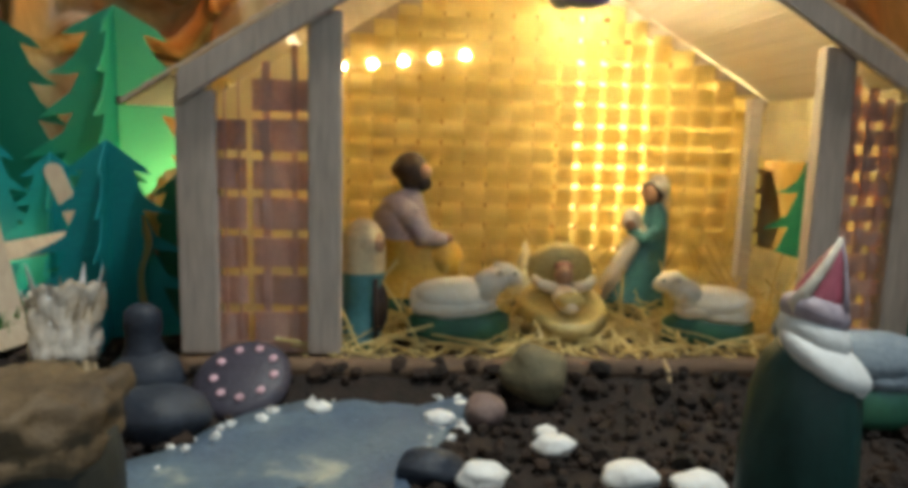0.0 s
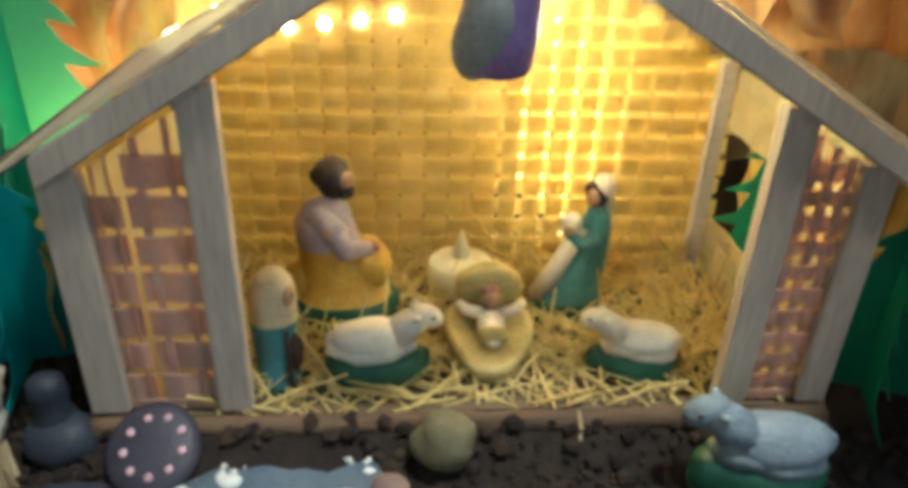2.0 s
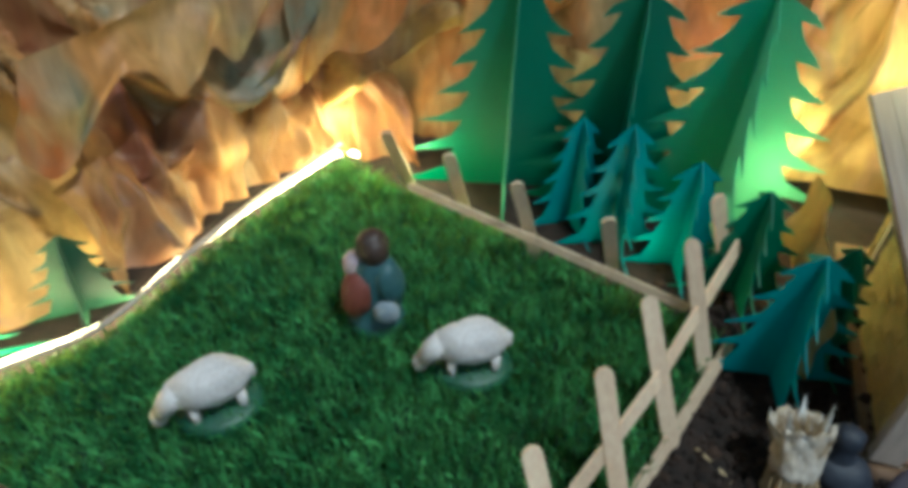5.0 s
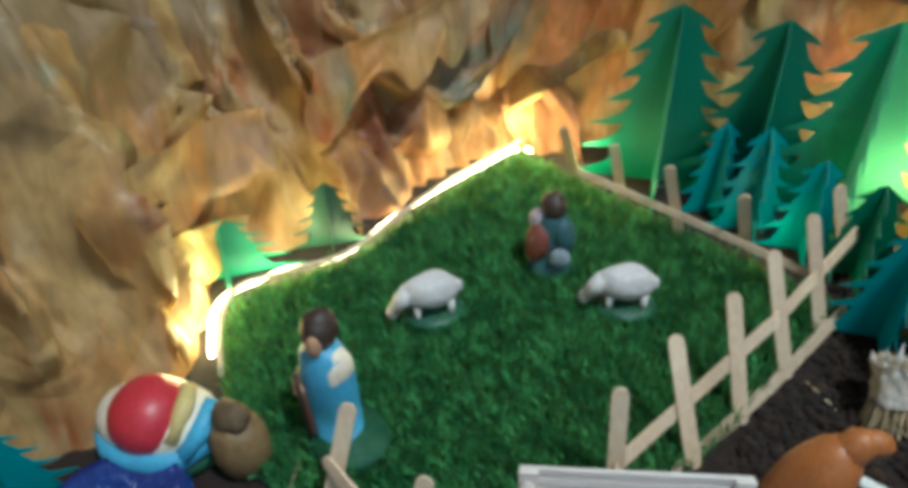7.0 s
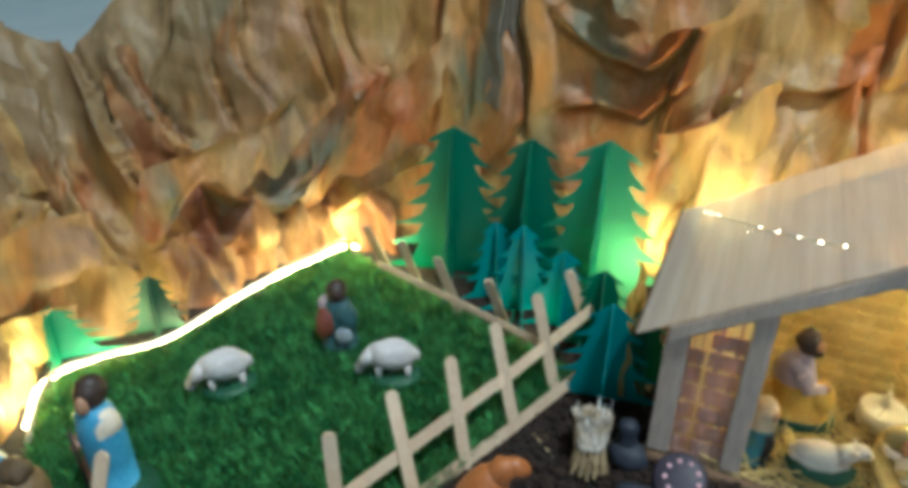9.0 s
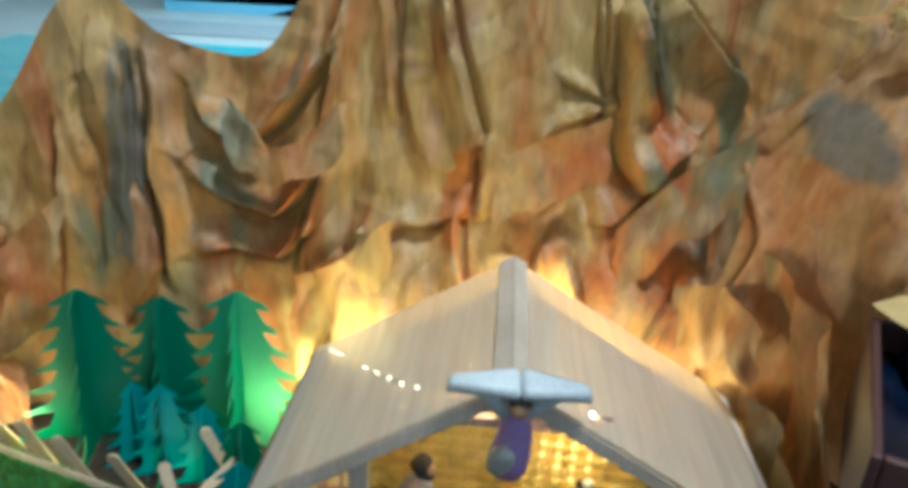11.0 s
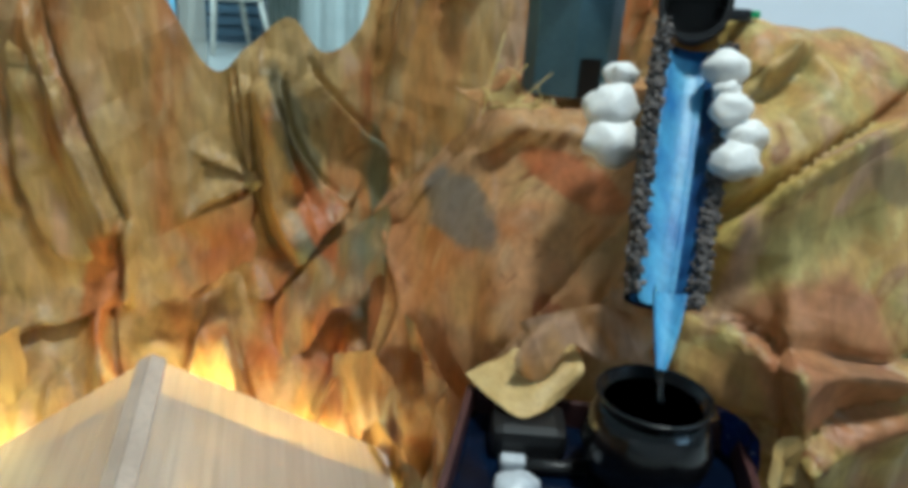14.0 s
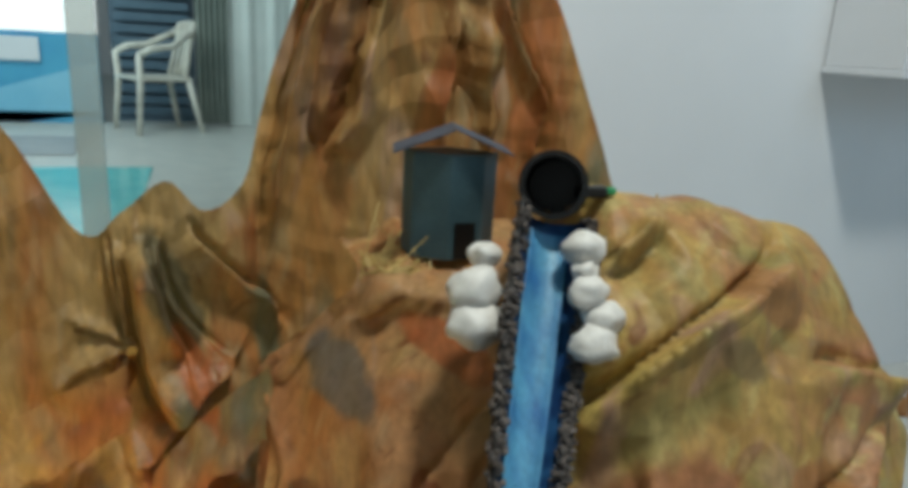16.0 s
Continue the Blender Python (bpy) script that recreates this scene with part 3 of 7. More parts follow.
def fold_field(a, z, lines):
    """Overlapping creases: each line runs out gently on one side; on the other it drops steeply into a narrow tuck."""
    h = np.zeros_like(a)
    for pts, amp, width in lines:
        best = np.full_like(a, 1e9)
        side = np.zeros_like(a)
        along = np.zeros_like(a)
        count = len(pts) - 1
        for k, ((a0, z0), (a1, z1)) in enumerate(zip(pts, pts[1:])):
            da, dz = a1 - a0, z1 - z0
            t = np.clip(((a - a0) * da + (z - z0) * dz) / (da * da + dz * dz), 0, 1)
            d = np.hypot(a - a0 - t * da, z - z0 - t * dz)
            s = (a - a0) * dz - (z - z0) * da
            near = d < best
            best, side, along = np.where(near, d, best), np.where(near, s, side), np.where(near, (k + t) / count, along)
        fade = np.clip(np.minimum(along, 1 - along) * 5 + 0.25, 0, 1)
        w = np.where(side > 0, width * 3.6, width * 0.6)
        h += 1.35 * amp * fade * np.clip(1 - best / w, 0, 1) ** 1.25
        h -= np.where(side > 0, 0, 0.75 * amp * fade * np.clip(1 - np.abs(best - 0.75 * width) / 0.6, 0, 1))
    return h


def sheet(fn, nu, nv, amp, cell, seed=0.0, fold=0.0, wave=9.0, lines=(), steps=1):
    """A crumpled, draped sheet over the surface fn(u, v), u and v from 0 to 1, pushed along its normal."""
    grid = [[fn(i / nu, j / nv) for i in range(nu + 1)] for j in range(nv + 1)]
    mid = grid[nv // 2]
    run = [0.0]
    for p, q in zip(mid, mid[1:]):
        run.append(run[-1] + (q - p).length)
    if lines:
        where = [([(np.interp(k / steps, [i / nu for i in range(nu + 1)], run), z) for k, z in pts], a, w) for pts, a, w in lines]
        aa = np.array([[run[i] + 1.2 * noise.noise(Vector((run[i], p.z, 3)) / 6) for i, p in enumerate(row)] for row in grid])
        zz = np.array([[p.z + 1.2 * noise.noise(Vector((run[i], p.z, 8)) / 6) for i, p in enumerate(row)] for row in grid])
        extra = fold_field(aa, zz, where)
    rise = [0.0]
    for p, q in zip(grid, grid[1:]):
        rise.append(rise[-1] + (q[nu // 2] - p[nu // 2]).length)
    fine = facets(*np.meshgrid(np.array(run), np.array(rise) * 0.4), cell, seed)
    bm = bmesh.new()
    rows = []
    for j in range(nv + 1):
        row = []
        for i in range(nu + 1):
            p = grid[j][i]
            du = grid[j][min(i + 1, nu)] - grid[j][max(i - 1, 0)]
            dv = grid[min(j + 1, nv)][i] - grid[max(j - 1, 0)][i]
            nrm = du.cross(dv).normalized()
            h = amp * fine[j][i]
            if fold:
                h += fold * drape(run[i], p.z, seed, wave)
            if lines:
                h += extra[j][i]
            row.append(bm.verts.new(p + nrm * h))
        rows.append(row)
    for a, b in zip(rows, rows[1:]):
        for i in range(nu):
            bm.faces.new((a[i], a[i + 1], b[i + 1], b[i]))
    return bm


def curve_at(points, u):
    """A smooth curve (Catmull-Rom) through points of any dimension."""
    m = len(points) - 1
    x = u * m
    i = min(int(x), m - 1)
    f = x - i
    p0, p1, p2, p3 = points[max(i - 1, 0)], points[i], points[i + 1], points[min(i + 2, m)]
    a, b, c, d = -0.5 * f + f * f - 0.5 * f**3, 1 - 2.5 * f * f + 1.5 * f**3, 0.5 * f + 2 * f * f - 1.5 * f**3, 0.5 * (f**3 - f * f)
    return tuple(a * w + b * x + c * y + d * z for w, x, y, z in zip(p0, p1, p2, p3))


rnd = random.Random(7)

# ---- the room ----
FLOOR = -16.0


def structure(name, bm, material, label="", category=""):
    return tagged(obj(name, bm, material), label or name.replace("_", " "), category or name.split("_")[0], kind="structure")


structure("floor", box(bmesh.new(), -500, 500, -300, 1300, FLOOR - 8, FLOOR), M["tile"], "pale smooth tiled room floor", "floor")
structure("wall_white", box(bmesh.new(), 62, 500, 100, 112, FLOOR, 310), M["wall"], "plain white painted room wall", "wall")
structure("wall_left", box(bmesh.new(), -508, -500, -300, 1300, FLOOR, 310), M["wall"], "plain white painted room wall", "wall")
structure("wall_right", box(bmesh.new(), 500, 508, -300, 1300, FLOOR, 310), M["wall"], "plain white painted room wall", "wall")
structure("wall_front", box(bmesh.new(), -500, 500, -308, -300, FLOOR, 310), M["wall"], "plain white painted room wall", "wall")
structure("wall_back", box(bmesh.new(), -500, 500, 1300, 1308, FLOOR, 310), M["wall"], "plain white painted far wall", "wall")
structure("ceiling", box(bmesh.new(), -508, 508, -308, 1308, 310, 318), M["wall"], "plain white ceiling", "ceiling")
# wall shelf on the white wall
shelf = thing("wall_shelf", "white box shelf fixed on the white wall", "shelf", cm(159, 99.6, 66))
part("bottom_board", box(bmesh.new(), -0.4, 91, -22.2, -0.2, 0, 1.6, 0.3), M["wall"], shelf)
part("side_board", box(bmesh.new(), 0, 1.8, -21.6, -0.2, 1.7, 30, 0.3), M["wall"], shelf)
part("front_board", box(bmesh.new(), 1.9, 91, -21.6, -19.8, 1.7, 30, 0.3), M["wall"], shelf)
part("top_board", box(bmesh.new(), -0.4, 91, -22.2, -0.2, 30.1, 31.6, 0.3), M["wall"], shelf)
# platform under the model landscape
structure("platform", box(bmesh.new(), -110, 95, -75, 62, FLOOR, -2.6, 0.5), M["post"], "low wooden platform under the nativity landscape", "platform")

# azure wall panels and louvred door beyond the glass
structure("panel_azure", box(bmesh.new(), -330, -64, 640, 648, FLOOR, 57), M["azure"], "bright blue painted wall panel beyond the pool", "panel")
structure("panel_diagonal", plate(bmesh.new(), [(-330, -47), (-138, 12), (-64, 35), (-64, FLOOR + 9), (-330, FLOOR + 9)], 1.0, Matrix.Translation((0, 638.5, 0))), M["azure_pale"], "paler blue slanting band on the wall panel", "panel")
structure("window_1", box(bmesh.new(), -330, -64, 640, 648, 57.4, 150), M["daylight"], "bright overcast window above the blue panel", "window")
tagged(obj("white_sheet", box(bmesh.new(), -185, -107, 636.5, 637.6, 34, 53, 0.3), M["wall"]), "plain white sheet fixed on the blue wall panel", "sheet")
structure("deck_kerb", box(bmesh.new(), -330, -63, 470, 552, FLOOR, FLOOR + 1.2, 0.5), M["kerb"], "low grey kerb slab beside the pool", "kerb")
part_frame = thing("glass_partition", "clear glass partition with a pale upright frame post", "partition", cm(-1.8, 100, FLOOR), kind="structure")
part("upright", box(bmesh.new(), -2.2, 2.2, -1.5, 1.5, 0, 325, 0.3), M["frosted"], part_frame, "pale translucent upright post")
drape_bm = bmesh.new()
edge = []
for i in range(41):
    x, y = 13 + 27 * i / 40, 636 + 1.8 * math.sin(i * 0.9)
    edge.append((drape_bm.verts.new((x, y, FLOOR + 2)), drape_bm.verts.new((x, y, 150))))
for a, b in zip(edge, edge[1:]):
    drape_bm.faces.new((a[0], b[0], b[1], a[1]))
tagged(obj("drape", drape_bm, M["drape"], smooth=True), "heavy grey-green drape gathered beside the louvred door", "curtain")
door = thing("louvre_door", "slate blue louvred door beyond the pool", "door", cm(-22, 655, FLOOR), kind="structure")
part("door_frame", box(bmesh.new(), -34, 34, 3, 6, 0, 150), M["slate"], door)
for k in range(14):
    part("louvre", box(bmesh.new(), -30, 30, 0, 2.6, 6 + k * 10, 13 + k * 10, 0.6, Matrix.Rotation(radians(4), 4, "X")), M["slate"], door)
bm = bmesh.new()
cols = []
for i in range(81):
    x = 40 + 110 * i / 80
    y = 640 + 1.6 * math.sin(i * 0.37) + 0.5 * math.sin(i * 0.83)
    cols.append((bm.verts.new((x, y, FLOOR)), bm.verts.new((x, y, 150))))
for a, b in zip(cols, cols[1:]):
    bm.faces.new((a[0], b[0], b[1], a[1]))
tagged(obj("curtain", bm, M["curtain"], smooth=True), "pale sheer hanging curtain by the pool", "curtain")
structure("pool", box(bmesh.new(), -330, -13, 190, 426, FLOOR, FLOOR + 0.6), M["pool"], "turquoise pool water in the tiled floor", "pool")

# ---- ground ----
RIVER = [(-5.2, -1.5), (-3.9, -3.4), (-5.4, -5.6), (-6.0, -8.0), (-7.0, -9.6), (-6.4, -14), (-9, -19), (-15, -24), (-24, -26), (-30, -22), (-29, -17.5), (-24.9, -13.2), (-20, -9.2), (-16.4, -8.2), (-14.4, -5.2), (-11.7, -2.7), (-8.9, -1.3)]


def inside(x, y, poly):
    hit = False
    for (x0, y0), (x1, y1) in zip(poly, poly[1:] + poly[:1]):
        if (y0 > y) != (y1 > y) and x < (x1 - x0) * (y - y0) / (y1 - y0) + x0:
            hit = not hit
    return hit


def bank(x, y):
    """Soil heaped against the stable sill."""
    side = min(max((18.5 - abs(x)) / 2.0, 0), 1)
    rise = min(max((y + 3.4) / 2.6, 0), 1)
    return 1.25 * side * rise * rise * (3 - 2 * rise)


def ground_sheet():
    bm = bmesh.new()
    nx, ny = 190, 120
    rows = []
    for j in range(ny + 1):
        row = []
        for i in range(nx + 1):
            x, y = -105 + 195 * i / nx, -70 + 128 * j / ny
            h = 0.35 * noise.noise(Vector((x, y, 0)) / 2.3) + 0.25 * noise.noise(Vector((x, y, 5)) / 0.9) - 0.2
            h -= 0.95 * min(max((x + 27.5) / 4.0, 0), 1)
            h += bank(x, y)
            row.append(bm.verts.new((x, y, h)))
        rows.append(row)
    for a, b in zip(rows, rows[1:]):
        for i in range(nx):
            bm.faces.new((a[i], a[i + 1], b[i + 1], b[i]))
    return bm


tagged(obj("ground", ground_sheet(), M["soil"], smooth=True), "dark brown crumbly soil ground", "ground", kind="structure")


def lumps(name, items, material, parent=None):
    """Many small rough lumps (x, y, z, r) as one mesh."""
    g = 1.618
    ico = [(-1, g, 0), (1, g, 0), (-1, -g, 0), (1, -g, 0), (0, -1, g), (0, 1, g), (0, -1, -g), (0, 1, -g), (g, 0, -1), (g, 0, 1), (-g, 0, -1), (-g, 0, 1)]
    tri = [(0, 11, 5), (0, 5, 1), (0, 1, 7), (0, 7, 10), (0, 10, 11), (1, 5, 9), (5, 11, 4), (11, 10, 2), (10, 7, 6), (7, 1, 8), (3, 9, 4), (3, 4, 2), (3, 2, 6), (3, 6, 8), (3, 8, 9), (4, 9, 5), (2, 4, 11), (6, 2, 10), (8, 6, 7), (9, 8, 1)]
    verts, faces = [], []
    for x, y, z, r in items:
        k = len(verts)
        for a, b, c in ico:
            f = r / 1.9 * rnd.uniform(0.65, 1.3)
            verts.append(((x + a * f) * S, (y + b * f) * S, (z + c * f * 0.85) * S))
        faces += [(k + a, k + b, k + c) for a, b, c in tri]
    me = bpy.data.meshes.new(name)
    me.from_pydata(verts, [], faces)
    me.materials.append(material)
    ob = new(name, me)
    if parent:
        ob.parent = parent
    return tagged(ob, kind="stuff")


crumb = []
for _ in range(5200):
    x, y = rnd.uniform(-26, 22), rnd.uniform(-24, -0.4)
    if rnd.random() < 0.3:
        x, y = rnd.uniform(-30, -16), rnd.uniform(-14, 14)
    r = rnd.uniform(0.1, 0.3) if rnd.random() < 0.85 else rnd.uniform(0.3, 0.55)
    if not inside(x, y, RIVER):
        crumb.append((x, y, r * 0.3 - 0.1 - 0.95 * min(max((x + 27.5) / 4.0, 0), 1) + bank(x, y), r))
tagged(lumps("soil_crumbs", crumb, M["crumb"]), "loose dark brown soil crumbs on the ground", "soil")

# ---- painted paper mountain ----
mountain = thing("paper_mountain", "crumpled paper mountain painted ochre, rust and grey", "mountain", cm(0, 34, 0))


# line of the water chute, for which the paper makes room
A, B = Vector((43.7, 12.5, 55.8)), Vector((37.6, -1.0, 38.2))
axis = (A - B).normalized()
right = Vector((1, 0.15, 0))
right = (right - axis * right.dot(axis)).normalized()
upv = right.cross(axis)
if upv.z < 0:
    upv = -upv


def sink(bm):
    """Press the paper down under the chute."""
    L = (A - B).length
    for v in bm.verts:
        d = v.co - B
        t, x, h = d.dot(axis), d.dot(right), d.dot(upv)
        if -1.5 < t < L + 2 and abs(x) < 5.2 and h > -6:
            low = -3.9 + max(abs(x) - 3.4, 0) * 2.2
            if h > low:
                v.co += upv * (low - h)
    return bm


def mpart(name, bm, material, label=""):
    for v in bm.verts:
        v.co -= Vector((0, 34, 0))
    return part(name, bm, material, mountain, label, smooth=True)


# back sheet: foot (x, y), top (x, y) and top height along its run
LEFT_RUN = [(-56, -58, -60, -58, 40), (-68, -46, -74, -44, 42), (-70.5, -34, -80, -30, 40), (-66.4, -23.5, -82, -16, 37), (-73.2, -12.5, -88, -2, 32), (-68, -4, -86, 8, 24), (-65, 5, -77, 18, 36), (-62, 16, -67, 24, 42), (-56, 22, -56, 27, 33)]
MIDDLE_RUN = [(-47, 25, -46, 31, 46), (-38, 28, -38, 34, 41), (-28, 29, -28, 35, 40), (-21, 29.5, -21, 36, 50), (-12, 30, -12, 37, 62), (-2, 30, -2, 37, 60), (5, 30, 5, 37, 48), (9, 30, 9, 37, 50), (13, 30, 13, 38, 53)]
RIGHT_RUN = [(17, 31, 17, 39, 49.5), (21, 33, 21, 41, 53), (25, 36, 25, 43, 66), (33, 38, 33, 44, 85), (42, 39, 42, 45, 92), (54, 38.5, 54, 44, 81), (62, 37.5, 62, 42.5, 65), (69, 35, 69, 40, 47)]
BACK_RUN = LEFT_RUN + MIDDLE_RUN + RIGHT_RUN


def back_fn(u, v):
    fx, fy, tx, ty, top = curve_at(BACK_RUN, u)
    w = v**0.75
    return Vector((fx + (tx - fx) * w, fy + (ty - fy) * w, -1 + (top + 1) * v))


# creases by place along the run and height
LEFT_CREASES = [([(2.86, 26), (2.86, 20.5), (2.97, 12.6), (3.18, 8.8)], 2.4, 1.3), ([(4.58, 17.6), (4.58, 10.3), (4.74, 4.9), (5.0, 2.4)], 2.6, 1.2), ([(3.02, 16.7), (3.02, 11.4), (3.28, 2.8)], 2.2, 1.2), ([(5.26, 17.9), (5.42, 11.2), (5.52, 9.0)], 2.0, 1.1), ([(6.46, 7.0), (6.09, 8.2), (5.83, 10.8), (5.83, 14.4)], 1.8, 1.0), ([(2.45, 15.3), (2.4, 11.4), (2.5, 5.1)], 2.4, 1.3), ([(3.33, 23.3), (3.65, 18.5), (3.85, 12.0)], 2.0, 1.2)]
FAN_CREASES = [([(2.2, 34), (2.25, 22), (2.4, 8)], 2.4, 1.3), ([(3.6, 34), (3.75, 24), (4.1, 10)], 2.4, 1.2), ([(4.2, 34), (4.3, 22), (4.45, 12)], 2.4, 1.2), ([(5.1, 20), (5.2, 12), (5.45, 5)], 1.8, 1.0), ([(6.0, 36), (6.1, 22), (6.25, 12)], 2.0, 1.2), ([(7.4, 40), (7.5, 28), (7.7, 20)], 1.8, 1.1), ([(3.4, 12), (3.7, 7), (4.2, 2)], 2.0, 1.0)]
LAWN_CREASES = [([(4.85, 28), (5.0, 22.8), (5.16, 17.0), (5.31, 11.7), (5.62, 8.8)], 2.6, 1.3), ([(5.42, 24.6), (5.52, 21.2), (5.68, 16.0), (5.83, 14.2)], 1.8, 1.0), ([(5.62, 18.2), (5.83, 23.1), (5.99, 29.0)], 1.8, 1.2), ([(3.91, 13.6), (4.32, 8.5), (4.74, 4.0)], 2.4, 1.2), ([(7.92, 20.3), (7.6, 14.4), (6.98, 7.1), (6.2, 5.9)], 3.0, 1.2), ([(7.0, 38), (7.1, 26), (7.4, 18)], 1.8, 1.1), ([(6.5, 36), (6.4, 24), (6.7, 14)], 1.8, 1.1)]
SWAG_CREASES = [([(8.7, 12.5), (8.75, 22.8), (8.7, 34)], 1.6, 1.0), ([(8.91, 36), (9.06, 22.5), (9.01, 15.2)], 1.6, 1.0), ([(9.38, 40), (9.38, 29.1), (9.58, 14.2)], 1.6, 1.0), ([(9.9, 14.3), (9.69, 28.6), (9.7, 40)], 1.8, 1.0), ([(11.88, 28.4), (11.15, 23.5), (10.68, 24.3), (10.1, 27.8)], 3.0, 1.3), ([(11.88, 22.5), (11.25, 17.9), (10.68, 18.2), (10.16, 17.2)], 2.2, 1.2), ([(12.14, 41.1), (11.35, 34.7), (10.73, 30.1), (10.57, 32.0), (10.26, 35.4)], 3.0, 1.3), ([(12.55, 19.3), (13.07, 13.6)], 1.5, 0.8)]
ROOF_CREASES = [([(11.62, 14), (11.8, 25), (11.98, 32.7), (12.24, 43.3), (12.34, 56)], 2.6, 1.6), ([(12.6, 56), (12.7, 42), (12.86, 33)], 1.2, 1.2), ([(13.2, 56), (13.28, 46.8), (13.49, 40.5), (13.65, 33.4), (13.59, 27.7)], 2.4, 1.2), ([(13.8, 22.0), (13.75, 29.1), (13.65, 32.8)], 1.4, 0.9), ([(16.98, 27.6), (16.3, 34.3), (16.2, 46)], 2.6, 1.2), ([(16.72, 47.1), (16.93, 41.5), (18.28, 32.1)], 1.6, 1.2), ([(17.6, 47.8), (18.23, 43.0), (20.0, 35.7)], 1.8, 1.0), ([(13.75, 23.5), (12.97, 21.9), (12.4, 18.6)], 1.6, 0.9), ([(18.54, 33.3), (17.4, 29.6), (16.51, 24.2), (15.68, 23.7)], 3.0, 1.3)]
KNOT_CREASES = [([(15.86, 36.9), (14.79, 38.5)], 0.8, 0.5), ([(15.86, 36.4), (14.37, 31.8)], 1.0, 0.6), ([(15.85, 36.2), (14.95, 33.9)], 0.7, 0.5), ([(15.9, 37.2), (15.47, 46)], 0.9, 0.6), ([(15.94, 37.2), (15.78, 48)], 0.8, 0.5), ([(15.9, 36), (15.5, 28.0)], 0.9, 0.6)]
PEAK_CREASES = [([(19.48, 46.9), (20.0, 56.6), (20.26, 64.1), (20.9, 82)], 2.6, 1.5), ([(20.73, 55.6), (20.99, 60.1), (21.6, 82)], 2.6, 1.3), ([(22.1, 84), (22.29, 68.9), (22.24, 64.1), (22.14, 56.0)], 1.6, 1.0), ([(22.6, 80), (22.92, 69.5), (23.33, 62.6), (23.12, 52)], 1.8, 1.0), ([(16.41, 47.9), (16.56, 43.7), (17.14, 33.6)], 1.5, 1.0)]
CREASES = LEFT_CREASES + FAN_CREASES + LAWN_CREASES + SWAG_CREASES + ROOF_CREASES + KNOT_CREASES + PEAK_CREASES
back_bm = sheet(back_fn, 640, 150, 0.8, 6.0, 1.0, 0.6, 16.0, CREASES, 25)
back_bm.verts.ensure_lookup_table()
SKIN = np.array([v.co for v in back_bm.verts]).reshape(151, 641, 3)
mpart("back_sheet", back_bm, M["paper"])


def skin_at(run, z):
    """Place on the folded back sheet, averaged over a small patch, and its outward normal."""
    i = min(max(int(run / 25 * 640), 5), 634)
    top = curve_at(BACK_RUN, run / 25)[4]
    j = min(max(int((z + 1) / (top + 1) * 150), 4), 146)
    patch = SKIN[j - 3 : j + 4, i - 4 : i + 5]
    du = SKIN[j, i + 4] - SKIN[j, i - 4]
    dv = SKIN[j + 4, i] - SKIN[j - 3, i]
    return Vector(patch.reshape(-1, 3).mean(0)), Vector(np.cross(du, dv)).normalized()


def fold_strip(path, width, lift, material, seed, curl=1.0):
    """A long bent fold of paper glued on the back sheet: tucked in along one side, standing off on the other."""
    keys = [skin_at(*curve_at(path, k / 8)) for k in range(9)]
    pts = [tuple(p + n * 0.5) for p, n in keys]
    nrm = [tuple(n) for _, n in keys]

    def fn(u, v):
        c = Vector(curve_at(pts, u))
        n = Vector(curve_at(nrm, u)).normalized()
        t = (Vector(curve_at(pts, min(u + 0.04, 1))) - Vector(curve_at(pts, max(u - 0.04, 0)))).normalized()
        side = t.cross(n).normalized()
        s = 2 * v - 1
        w = width * 0.7 * (0.25 + 0.75 * math.sin(math.pi * min(max(u, 0.0), 1.0)) ** 0.6) * (1 + 0.3 * noise.noise(Vector((u * 3, seed, s))))
        crest = 0.5 if curl >= 1 else -0.5
        x = (s + 1) / (1 + crest) if s < crest else (1 - s) / (1 - crest)
        h = (lift + 0.9) * x * math.sin(math.pi * u) ** 0.5 - 0.9 - 0.8 * (1 - math.sin(math.pi * u)) ** 3
        return c + side * (s * w) + n * h

    return mpart("paper_fold", sheet(fn, 40, 14, 0.45, 3.5, seed, 0.25, 4.0), M[material], "bent fold of painted paper")


fold_strip([(4.0, 26), (4.1, 14), (4.8, 4)], 4.6, 2.0, "paper_gold", 41, 0.4)
fold_strip([(5.4, 24), (5.6, 12), (5.9, 3)], 4.0, 1.8, "paper_rust", 43, 0.4)
fold_strip([(8.1, 22), (7.3, 10), (6.4, 4)], 4.5, 2.0, "paper", 45, 0.4)
fold_strip([(3.1, 24), (3.1, 12), (3.3, 3)], 5.4, 2.2, "paper_gold", 46, 1.0)
fold_strip([(8.8, 13), (8.0, 8), (7.0, 3)], 3.2, 2.2, "paper_gold", 48, 0.4)
fold_strip([(7.2, 7), (6.3, 4), (5.6, 3)], 2.6, 2.4, "paper_rust", 49, 1.0)
fold_strip([(2.0, 24), (2.1, 12), (2.1, 2)], 5.0, 2.0, "paper", 51, 1.0)
fold_strip([(12.7, 22), (12.3, 14), (11.8, 7)], 4.5, 2.0, "paper_gold", 52, 0.4)
fold_strip([(13.1, 52), (13.2, 36), (13.5, 28)], 5.0, 1.6, "paper_gold", 56, 1.0)
fold_strip([(18.5, 32), (17.1, 26), (16.2, 20)], 3.0, 2.4, "paper_gold", 60, 0.4)
